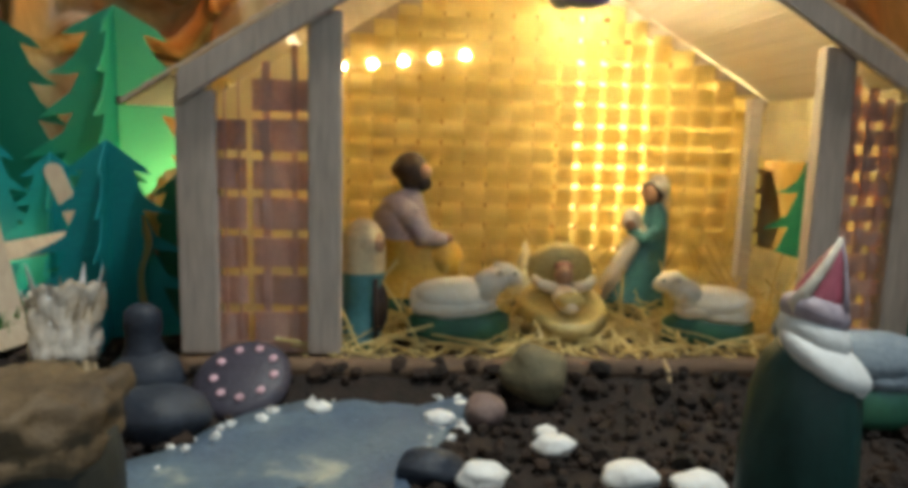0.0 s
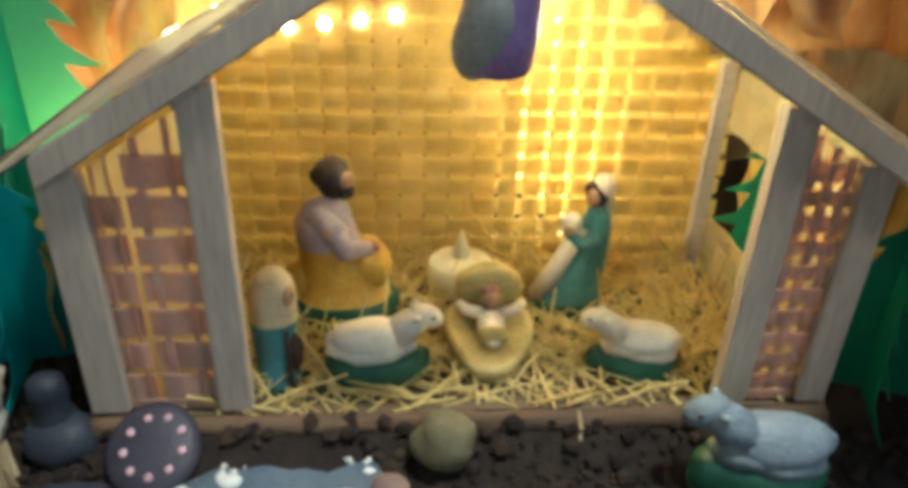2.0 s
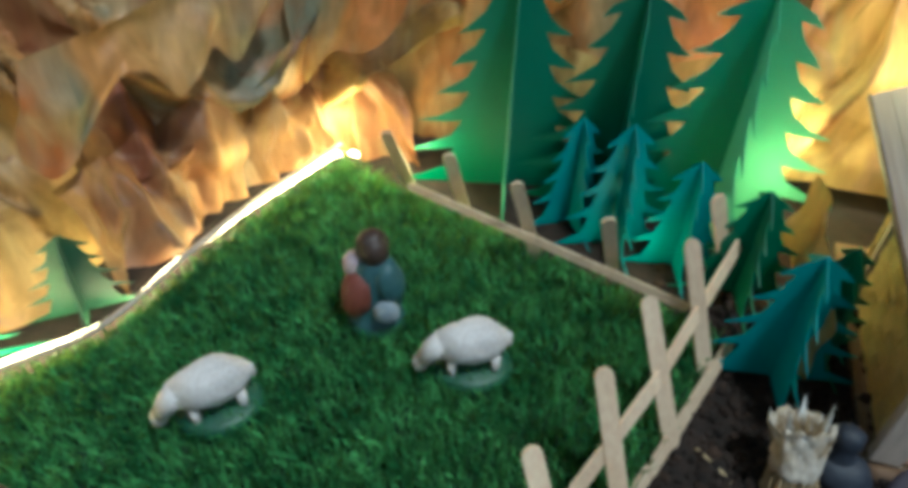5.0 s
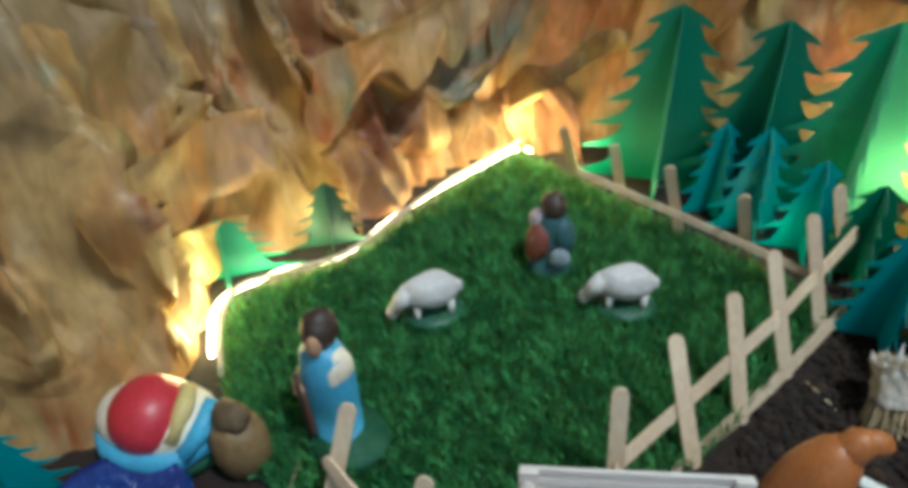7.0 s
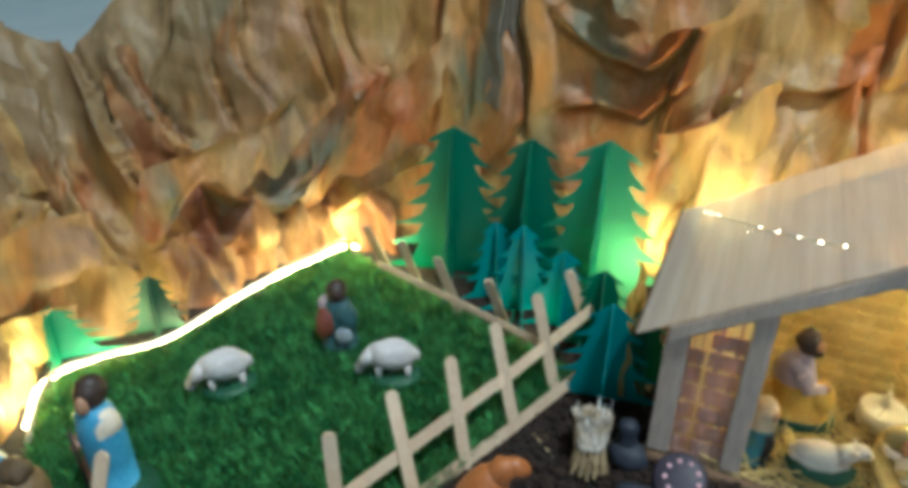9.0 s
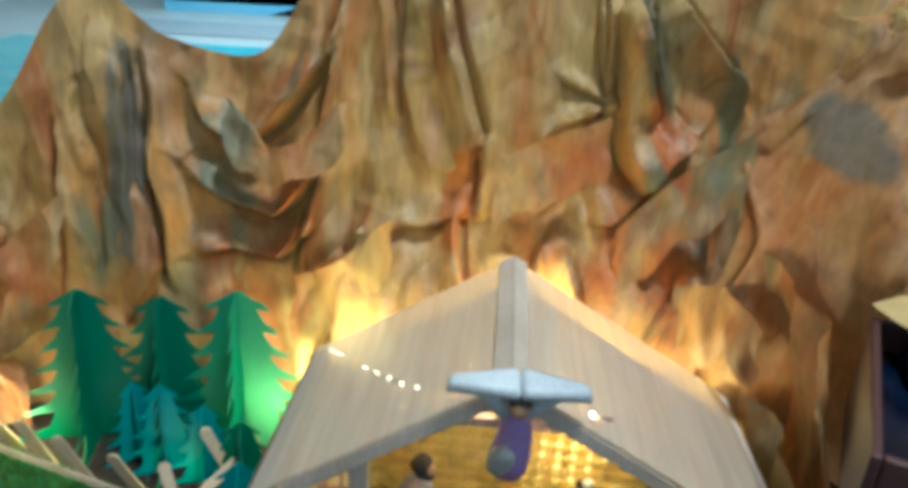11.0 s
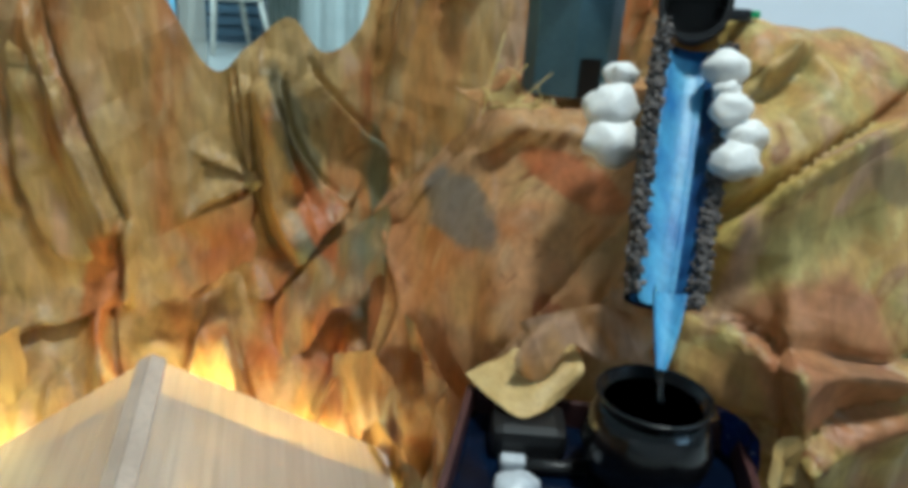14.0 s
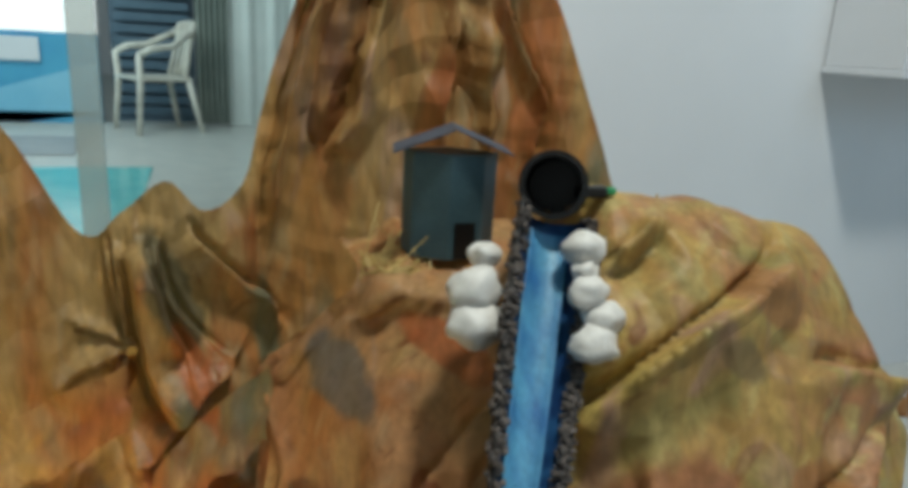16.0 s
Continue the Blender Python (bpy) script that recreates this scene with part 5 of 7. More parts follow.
wall_l = part("woven_side_wall", box(bmesh.new(), -16.4, -16.3, 0.5, BACK - 0.8, 0.35, 0.9), M["weave"], stable, "woven side wall")
woven(side_l, 0.6, BACK - 0.8, 0.8, lambda y: 13.4, 1.6, 1.15, 0.12, wall_l, M["weave"])
gable = part("woven_gable", box(bmesh.new(), -5.8, 7.6, 1.7, 1.8, 20.0, 20.3), M["weave_out"], stable, "small woven gable panel")
woven(Matrix.Translation((0, 1.8, 0)), -5.6, 7.4, 20.2, lambda x: roof_z(x) - 1.2, 1.0, 1.0, 0.25, gable, M["weave_out"])


def roof_side(x0, x1, n):
    """Long narrow slats from front to back, laid side by side down the slope."""
    for i in range(n):
        a, b = x0 + (x1 - x0) * i / n, x0 + (x1 - x0) * (i + 0.97) / n
        j = rnd.uniform(-0.03, 0.03)
        y0, y1 = -0.65 + rnd.uniform(-0.06, 0.06), DEEP + rnd.uniform(-0.1, 0.1)
        bm = bmesh.new()
        for x in (a, b):
            for y, dz in ((y0, j), (y1, j), (y1, j - 0.2), (y0, j - 0.2)):
                bm.verts.new((x, y, roof_z(x, y) + dz))
        bm.verts.ensure_lookup_table()
        v = bm.verts
        for q in ((0, 1, 2, 3), (7, 6, 5, 4), (0, 4, 5, 1), (1, 5, 6, 2), (2, 6, 7, 3), (3, 7, 4, 0)):
            bm.faces.new([v[k] for k in q])
        part("roof_slat", bm, M["slat"], stable)


roof_side(0.0, -19.3, 64)
roof_side(0.0, 21.4, 70)
bm = box(bmesh.new(), -19.5, -19.3, -0.7, DEEP + 0.1, EAVE_LEFT - 0.3, EAVE_LEFT + 0.06, 0.05)
for v in bm.verts:
    v.co.z += 0.03 * v.co.y
part("fascia_board", bm, M["stump_rim"], stable, "thin brown board along the eave")
bm = bmesh.new()
for x in (-19.28, -17.3):
    for y, dz in ((-0.6, -0.22), (DEEP, -0.22), (DEEP, -0.3), (-0.6, -0.3)):
        bm.verts.new((x, y, roof_z(x, y) + dz))
bm.verts.ensure_lookup_table()
for q in ((3, 2, 1, 0), (4, 5, 6, 7), (1, 5, 4, 0), (2, 6, 5, 1), (3, 7, 6, 2), (0, 4, 7, 3)):
    bm.faces.new([bm.verts[k] for k in q])
part("eave_lining", bm, M["stump_rim"], stable, "brown board under the overhanging slats")
part("fascia_board", box(bmesh.new(), 21.4, 21.65, -0.7, DEEP + 0.1, EAVE - 1.0, EAVE + 0.1, 0.06), M["whitewash"], stable, "pale board along the eave")
for sgn, fall in ((-1, (APEX - EAVE_LEFT) / 19.3), (1, (APEX - EAVE) / 21.4)):
    bm = box(bmesh.new(), 0.03, 1.25, -0.8, DEEP + 0.3, 0.03, 0.2, 0.05)
    for v in bm.verts:
        v.co = Vector((v.co.x * sgn, v.co.y, APEX + 0.1 + v.co.z - fall * v.co.x))
    part("ridge_board", bm, M["post"], stable, "grey board along the ridge")

# ---- light string under the roof ----
string = thing("light_string", "string of small glowing warm bulbs under the stable roof", "string lights", cm(0, 0, 0))
bm = bmesh.new()
pts = [(-14.0 + 11.0 * k / 20, 14.1, 14.6 + 1.3 * k / 20) for k in range(21)]
tube(bm, pts, 0.06, 5)
part("wire", bm, M["cream"], string)
for k in range(6):
    x = -13.2 + 1.95 * k
    part("bulb", blob(bmesh.new(), (x, 14.0, 14.75 + 0.125 * (x + 13.2)), (0.3, 0.25, 0.3), sub=2), M["bulb"], string, smooth=True)
for x in (-3.8, -2.7, -1.6, 3.6, 4.8, 6.0):
    part("bulb", blob(bmesh.new(), (x, 1.35, 20.6), (0.19, 0.19, 0.22), sub=2), M["bulb"], string, smooth=True)
roof_string = thing("light_string", "string of tiny white lights laid across the slatted roof", "string lights", cm(0, 0, 0))
bm = bmesh.new()
ROOF_LINE = [(-17.6, 18.4), (-16.4, 16.8), (-12.4, 11.0), (-9.6, 7.2), (-6.4, 3.2)]
tube(bm, [(x, y, roof_z(x, y) + 0.1) for x, y in (curve_at(ROOF_LINE, i / 30) for i in range(31))], 0.05, 5)
part("wire", bm, M["cream"], roof_string)
for x, y in ((-17.2, 17.9), (-16.6, 17.0), (-15.9, 16.1), (-12.4, 11.0), (-11.1, 9.2), (-9.7, 7.3), (-8.4, 5.5), (-7.0, 3.9)):
    part("bulb", blob(bmesh.new(), (x, y, roof_z(x, y) + 0.16), (0.08, 0.08, 0.07), sub=2), M["spark"], roof_string, smooth=True)
coil = thing("led_coil", "glowing warm LED strip wound behind the woven wall", "light strip", cm(0, 0, 0))
for k in range(5):
    x = LX + 0.4 + 1.5 * (14 + k)
    part("led_tube", tube(bmesh.new(), [(x, 15.3, 2.0 + 1.5 * abs(k - 2)), (x, 15.3, 19.5 - 2.2 * k)], 0.2, 6), M["coil"], coil)
for k in range(5, 12):
    z = 1.0 + 1.35 * k
    part("led_tube", tube(bmesh.new(), [(3.4 + 0.4 * (k % 3), 15.75, z), (9.6 - 0.5 * (k % 2), 15.75, z)], 0.16, 6), M["coil"], coil)

# ---- paper trees ----


def fir_half(h, w, tiers, trunk=0.0):
    """Right half of a cut-paper fir outline (x, z)."""
    pts = [(0, h)]
    for k in range(tiers):
        f = (k + 1) / tiers
        z = h * (1 - f) + h * 0.03
        x = w * (0.25 + 0.75 * f)
        if k == tiers - 1:
            z = 0.0
        if k:
            pts.append((x * 0.62, z + h * 0.085))
        pts.append((x * 0.86, z + h * 0.036))
        pts.append((x * rnd.uniform(1.0, 1.14), z + h * rnd.uniform(-0.012, 0.012)))
        if k < tiers - 1:
            pts.append((x * 0.80, z + h * 0.006))
            pts.append((x * 0.58, z + h * 0.016))
    pts.append((0, 0))
    return pts


def paper_tree(at, h, w, tiers, material, label):
    """Two cut cards slotted into one another at right angles."""
    t = thing("paper_tree", label, "paper tree", at, "paper trees")
    for turn in (0, 90):
        half, other = fir_half(h, w, tiers), fir_half(h, w, tiers)
        pts = half[:-1] + [(-x, z) for x, z in reversed(other[1:-1])]
        part("slotted_card", plate(bmesh.new(), pts, 0.06, Matrix.Rotation(radians(turn), 4, "Z")), material, t)
    return t


GREEN = "green card fir tree slotted from two cards"
TEAL = "teal card fir tree slotted from two cards"
for x, y, h, w, r in ((-43.5, 19.0, 18.0, 8.0, 14), (-34.8, 19.0, 18.0, 7.4, 9)):
    paper_tree(cm(x, y, 0, 0, 0, r), h, w, 7, M["green"], GREEN)
paper_tree(cm(-27.0, 19.2, 0, 0, 0, 6), 19.0, 8.6, 7, M["green_lit"], "green card fir tree with the light from behind put into its colour")
for x, y, h, w, r in ((-33.8, 14.8, 10.4, 4.2, 25), (-29.0, 13.6, 9.2, 4.0, 15), (-37.4, 16.2, 9.4, 3.6, 35), (-22.2, 5.0, 10.2, 5.0, 10)):
    paper_tree(cm(x, y, 0, 0, 0, r), h, w, 5, M["teal"], TEAL)
for x, y, h, w, r in ((-71.6, -12.0, 6.0, 6.0, 45), (20.6, 1.6, 9.5, 4.2, -20), (-19.6, 8.5, 8.6, 3.6, 20), (-24.6, 12.0, 9.0, 4.6, 12)):
    paper_tree(cm(x, y, 0, 0, 0, r), h, w, 5, M["green"], GREEN)
paper_tree(cm(20.6, 13.0, 0, 0, 0, 45), 12.0, 4.9, 5, M["green"], "dark green card fir tree beside the stable")
paper_tree(cm(-66.4, -4.2, 0, 0, 0, 40), 6.6, 3.6, 5, M["base_green"], "dark green card fir tree beside the light strip")
paper_tree(cm(-67.6, -35.0, 0, 0, 0, 60), 7.5, 4.4, 5, M["teal"], TEAL)

# ---- figures ----


def sheep(at, scale=1.0, wool="wool", label="small cream clay sheep lying on a dark green base"):
    bm = bmesh.new()
    loft(bm, [(0.0, 2.5, 1.35, 0, 0), (0.3, 2.6, 1.4, 0, 0), (1.2, 2.5, 1.3, 0, 0), (1.5, 2.1, 1.0, 0, 0)], 20, [1, 1, 1], 0.16, 2)
    blob(bm, (-0.3, 0, 2.2), (2.2, 1.2, 1.15), 0, 0.14, 3)
    blob(bm, (-0.35, 0, 1.75), (2.25, 1.28, 0.95), 0, 0.22, 8)
    tube(bm, [(0.9, 0, 2.4), (1.7, 0, 3.1), (2.3, 0, 3.5)], [0.95, 0.75, 0.6], 12)
    blob(bm, (2.45, 0, 3.45), (0.9, 0.58, 0.58), 0, 0.1, 1, rot=(0, 28, 0))
    for s in (1, -1):
        blob(bm, (1.95, 0.6 * s, 3.65), (0.22, 0.42, 0.15), 0, 0, 0, 2, (25 * s, 0, 0))
        blob(bm, (2.75, 0.45 * s, 3.55), (0.16, 0.12, 0.1), 2, 0, 0, 1)
    blob(bm, (-2.4, 0, 2.2), (0.25, 0.25, 0.55), 0, 0, 0, 2)
    bmesh.ops.scale(bm, vec=(scale,) * 3, verts=bm.verts)
    return tagged(obj("sheep_figurine", bm, [M[wool], M["base_green"], M["hair"]], smooth=True, at=at), label, "sheep figurine", "sheep figurines")


def grazing(at, label):
    bm = bmesh.new()
    loft(bm, [(0.0, 2.3, 1.6, 0.2, 0), (0.6, 2.3, 1.6, 0.2, 0), (0.8, 2.0, 1.3, 0.2, 0)], 18, [1, 1])
    blob(bm, (0, 0, 2.3), (2.2, 1.1, 1.15), 0, 0.14, 5)
    tube(bm, [(-1.5, 0, 2.4), (-2.2, 0, 1.9), (-2.7, 0, 1.3)], [0.7, 0.55, 0.45], 10)
    blob(bm, (-2.7, 0, 1.25), (0.5, 0.42, 0.65), 0, 0, 0, 2, (0, 30, 0))
    for lx in (-1.1, 1.3):
        for s in (0.6, -0.6):
            tube(bm, [(lx, s, 0.4), (lx, s, 1.7)], [0.2, 0.3], 8)
    blob(bm, (2.15, 0, 2.2), (0.2, 0.2, 0.5), 0, 0, 0, 2)
    bmesh.ops.scale(bm, vec=(1.1, 1.25, 1.28), verts=bm.verts)
    return tagged(obj("sheep_figurine", bm, [M["wool_white"], M["base_green"]], smooth=True, at=at), label, "sheep figurine", "sheep figurines")


def statue(name, at, rings, bands, mats, label, head, extra=None, category="figurine"):
    """A plain painted clay figure: stacked rings and a round head, one mesh."""
    bm = loft(bmesh.new(), rings, 24, bands, 0.08, rings[-1][0])
    (hx, hy, hz, r, mi, ci) = head
    blob(bm, (hx, hy, hz), (r, r, r * 1.15), mi, 0, 0, 3)
    blob(bm, (hx - 0.12 * r, hy + 0.25 * r, hz + 0.28 * r), (r * 1.08, r * 1.08, r * 1.05), ci, 0.1, 4, 3)
    if extra:
        extra(bm)
    return tagged(obj(name, bm, [M[k] for k in mats], smooth=True, at=at), label, category, "nativity figurines")


# kneeling figure in lilac and ochre
def lilac_extra(bm):
    tube(bm, [(-0.3, -1.2, 6.2), (0.5, -1.5, 4.9), (1.7, -0.7, 4.7)], [0.6, 0.6, 0.42], 12, 1)
    blob(bm, (1.9, -0.6, 4.75), (0.4, 0.35, 0.3), 3, 0, 0, 2)
    blob(bm, (0.48, -0.28, 8.45), (0.52, 0.55, 0.5), 3, 0, 0, 3)
    blob(bm, (0.5, -0.25, 7.85), (0.52, 0.6, 0.5), 4, 0.15, 3, 3)
    blob(bm, (-0.35, 0.1, 8.6), (0.95, 0.95, 0.85), 4, 0.12, 6, 3)
    blob(bm, (-1.9, 0.1, 2.3), (1.3, 1.3, 1.25), 2, 0.08, 5, 3)
    tube(bm, [(-0.6, 0.9, 6.6), (-0.9, -0.6, 6.4), (0.2, -1.3, 5.6)], [0.75, 0.85, 0.7], 12, 1)
    blob(bm, (1.6, 0, 3.3), (1.3, 1.4, 1.6), 2, 0.05, 2, 3)


statue("kneeling_figurine", cm(-6.6, 8.3, 0.35, 0, 0, 0), [(0, 3.2, 2.0, 0.2, 0), (1.4, 3.1, 2.0, 0.2, 0), (1.45, 2.7, 1.8, 0.1, 0), (3.0, 2.4, 1.7, 0.1, 0), (4.2, 1.9, 1.5, -0.2, 0), (4.7, 1.75, 1.45, -0.5, 0), (6.0, 1.6, 1.35, -0.75, 0), (7.0, 1.1, 1.0, -0.6, 0), (7.5, 0.5, 0.5, -0.2, 0)], [0, 0, 2, 2, 2, 1, 1, 1], ["base_green", "lilac", "ochre", "skin", "hair", "wool"], "kneeling clay figurine in lilac and ochre robes", (-0.1, 0, 8.35, 0.92, 4, 4), lilac_extra)


def veil_extra(bm):
    tube(bm, [(-1.9, -0.5, 1.5), (-1.1, -0.75, 3.0), (-0.3, -0.65, 4.5), (0.4, -0.4, 5.7)], [0.5, 0.55, 0.5, 0.35], 12, 2)
    tube(bm, [(1.2, -0.85, 5.4), (0.3, -0.9, 4.9), (-0.4, -0.6, 5.5)], [0.42, 0.42, 0.28], 10, 1)
    tube(bm, [(1.95, 0.15, 2.6), (1.95, 0.15, 5.0), (1.75, 0.1, 7.2), (1.35, 0.0, 8.3)], [0.2, 0.28, 0.38, 0.5], 12, 2)
    blob(bm, (-0.25, -0.45, 5.95), (0.62, 0.5, 0.7), 2, 0.05, 1, 3)
    blob(bm, (-0.38, -0.72, 5.75), (0.34, 0.3, 0.42), 3, 0, 0, 2)
    blob(bm, (0.88, -0.2, 7.45), (0.46, 0.5, 0.62), 3, 0, 0, 3)
    blob(bm, (1.45, 0.05, 7.95), (0.66, 0.7, 0.75), 2, 0.05, 2, 3)


statue("kneeling_figurine", cm(6.3, 8.4, 0.35, 0, 0, 0), [(0, 2.2, 1.7, 0, 0), (1.2, 2.1, 1.7, 0, 0), (1.25, 2.0, 1.5, 0.05, 0), (2.4, 1.75, 1.35, 0.2, 0), (3.7, 1.3, 1.15, 0.65, 0), (5.0, 0.95, 0.95, 1.1, 0), (6.3, 0.7, 0.75, 1.3, 0), (7.0, 0.45, 0.45, 1.2, 0)], [0, 0, 1, 1, 1, 1, 1], ["base_green", "teal_robe", "wool", "skin", "hair"], "kneeling clay figurine in a teal robe with white veil", (1.15, -0.05, 7.55, 0.6, 4, 4), veil_extra)
# infant in a straw cradle
bm = bmesh.new()
loft(bm, [(0.0, 1.4, 2.0, 0, 0), (0.6, 2.0, 2.7, 0, 0), (1.5, 2.4, 3.1, 0, 0), (2.0, 2.2, 2.9, 0, 0), (1.7, 1.8, 2.5, 0, 0)], 24, [2, 0, 0, 0], 0.14, 5)
blob(bm, (0, 1.6, 3.1), (1.75, 0.7, 1.6), 0, 0.2, 2, 3)
blob(bm, (0, -0.4, 2.2), (0.72, 1.5, 0.6), 1, 0.05, 2, 3)
blob(bm, (0, -1.3, 2.45), (0.8, 0.45, 0.5), 0, 0.1, 4, 3)
blob(bm, (0, 0.55, 3.1), (0.52, 0.5, 0.58), 3, 0, 0, 3)
blob(bm, (0, 0.85, 3.5), (0.52, 0.42, 0.34), 2, 0.1, 3, 3)
for s in (1, -1):
    tube(bm, [(0.5 * s, 0.2, 2.5), (1.3 * s, 0.3, 2.7), (1.7 * s, 0.6, 3.0)], [0.35, 0.3, 0.22], 8, 1)
bmesh.ops.rotate(bm, verts=bm.verts, cent=(0, 0, 0), matrix=Matrix.Rotation(radians(12), 3, "X"))
tagged(obj("cradle_figurine", bm, [M["gold"], M["wool"], M["rose_robe"], M["skin"]], smooth=True, at=cm(1.4, 4.6, 0.5)), "clay infant figurine lying in a straw cradle", "figurine", "nativity figurines")
sheep(cm(-4.3, 2.3, 0.75, 0, 0, 4), 0.96)
sheep(cm(8.5, 2.3, 0.75, 0, 0, 172), 0.88)
sheep(cm(12.5, -4.0, -0.75, 0, 0, 174), 1.15, "wool_grey", "grey-white clay sheep on a dark green base")
# small standing boy with a blue cloak inside the stable
statue("standing_figurine", cm(-9.2, 2.3, 0.35), [(0, 1.2, 1.2, 0, 0), (0.5, 1.2, 1.2, 0, 0), (0.55, 0.95, 0.95, 0, 0), (2.4, 1.05, 0.95, 0, 0), (3.8, 1.15, 1.0, 0, 0), (4.9, 1.12, 1.0, 0, 0), (5.7, 0.95, 0.9, 0.05, 0), (6.2, 0.45, 0.4, 0.05, 0)], [0, 1, 1, 1, 2, 2, 2], ["base_green", "teal_robe", "wool_gold", "hair", "skin"], "cream and blue clay figurine behind the stable post", (0.15, -0.1, 5.2, 0.9, 2, 2), lambda bm: (tube(bm, [(0.75, -1.0, 0.3), (0.7, -0.9, 3.6)], 0.12, 8, 3), blob(bm, (0.85, -0.2, 2.1), (0.5, 0.6, 1.4), 3, 0.1, 2, 2), blob(bm, (0.72, -0.35, 5.25), (0.42, 0.5, 0.55), 4, 0, 0, 3), blob(bm, (1.05, -0.55, 5.4), (0.09, 0.12, 0.1), 3, 0, 0, 1)))
# the lawn
grazing(cm(-53.4, -9.0, 0.45, 0, 0, 44), "white clay sheep grazing on the turf")
grazing(cm(-40.4, -1.4, 0.45, 0, 0, 26), "white clay sheep grazing on the turf")
def seated(bm):
    blob(bm, (-0.9, -0.5, 3.4), (1.2, 1.3, 2.0), 2, 0.1, 3, 3, (0, 12, 0))
    blob(bm, (1.0, -0.3, 4.2), (1.0, 1.2, 1.7), 1, 0.1, 5, 3, (0, -10, 0))
    blob(bm, (-0.9, 0.2, 5.1), (1.1, 1.0, 1.0), 3, 0.1, 4, 3)
    blob(bm, (0.9, -1.4, 2.6), (0.9, 0.6, 0.9), 5, 0.1, 4, 3)


statue("shepherd_figurine", cm(-47.4, 0.6, 0.45, 0, 0, 15), [(0, 2.0, 1.7, 0, 0), (0.8, 2.0, 1.7, 0, 0), (0.9, 1.8, 1.5, 0, 0), (2.6, 1.7, 1.4, 0, 0), (4.4, 1.6, 1.3, 0, 0), (5.6, 1.2, 1.0, 0, 0), (6.1, 0.7, 0.7, 0, 0)], [0, 0, 1, 1, 1, 1], ["base_green", "dark_teal", "maroon", "lilac", "hair", "wool_grey"], "seated clay shepherd in rust and teal clothes", (0.1, 0, 6.5, 0.95, 4, 4), seated)


def staff(bm):
    tube(bm, [(-0.6, -1.9, 0.6), (-0.5, -1.8, 6.2)], 0.14, 8, 4)
    tube(bm, [(-1.4, 0, 5.6), (-1.5, -1.2, 4.6), (-0.5, -1.8, 4.8)], [0.5, 0.45, 0.35], 8, 3)
    blob(bm, (1.2, -0.2, 5.8), (0.6, 0.7, 1.4), 5, 0.1, 0, 2)
    blob(bm, (-0.9, -0.9, 2.2), (0.8, 0.75, 2.0), 6, 0.1, 0, 3)
    blob(bm, (0.9, 0.2, 6.2), (1.0, 1.0, 1.2), 5, 0.1, 3, 3)
    blob(bm, (0.5, -0.75, 8.0), (0.5, 0.45, 0.7), 3, 0, 0, 3)


statue("shepherd_figurine", cm(-53.2, -21.5, 0.45, 0, -4, -15) @ Matrix.Diagonal((1.0, 1.05, 1.12, 1)), [(0, 3.1, 2.3, 0.7, 0), (0.8, 3.1, 2.3, 0.7, 0), (0.9, 1.6, 1.4, 0, 0), (3.4, 1.8, 1.5, 0, 0), (5.4, 1.9, 1.5, 0, 0), (7.0, 1.6, 1.2, 0, 0), (7.6, 0.7, 0.7, 0, 0)], [0, 0, 1, 1, 1, 1], ["base_green", "blue_robe", "hair", "skin", "hair", "wool", "rose_robe"], "standing clay shepherd in a sky blue tunic with staff", (0, 0, 8.2, 1.0, 4, 4), staff)

# angel hung at the gable
bm = bmesh.new()
loft(bm, [(0, 0.7, 0.7, 0, 0), (0.3, 1.45, 1.3, 0, 0), (1.6, 1.5, 1.35, 0, 0), (3.6, 1.25, 1.1, 0.1, 0), (5.2, 1.05, 0.9, 0.1, 0), (6.2, 0.5, 0.5, 0.1, 0)], 24, [1, 0, 0, 0, 0], 0.06, 3)
blob(bm, (-0.6, -0.7, 1.7), (1.05, 0.8, 1.9), 1, 0, 0, 3, (10, 8, 0))
blob(bm, (0.1, -0.4, 7.0), (0.75, 0.75, 0.85), 3, 0, 0, 3)
blob(bm, (0.1, -0.2, 7.3), (0.8, 0.8, 0.7), 4, 0, 0, 3)
for s in (1, -1):
    tube(bm, [(0.3 * s, 0.5, 5.2), (1.6 * s, 0.5, 6.8), (2.8 * s, 0.3, 8.0)], [0.7, 0.7, 0.5], 10, 2)
    vs0 = len(bm.verts)
    box(bm, 0, 4.9, -0.9, 1.3, 7.9, 8.85, 0.45, None, 2)
    bm.verts.ensure_lookup_table()
    for v in bm.verts[vs0:]:
        f = v.co.x / 4.9
        v.co.x *= s
        v.co.z += 0.5 * math.sin(3.0 * f) - 0.9 * f**3
        v.co.y = 0.2 + (v.co.y - 0.2) * (1.1 - 0.75 * f**2) + 0.3 * f
tagged(obj("angel_figurine", bm, [M["violet"], M["sole"], M["wing"], M["skin"], M["hair"]], smooth=True, at=cm(0.2, -0.25, 16.6, 13, 2, 3)), "clay angel in a violet robe with broad white wings", "figurine", "nativity figurines")

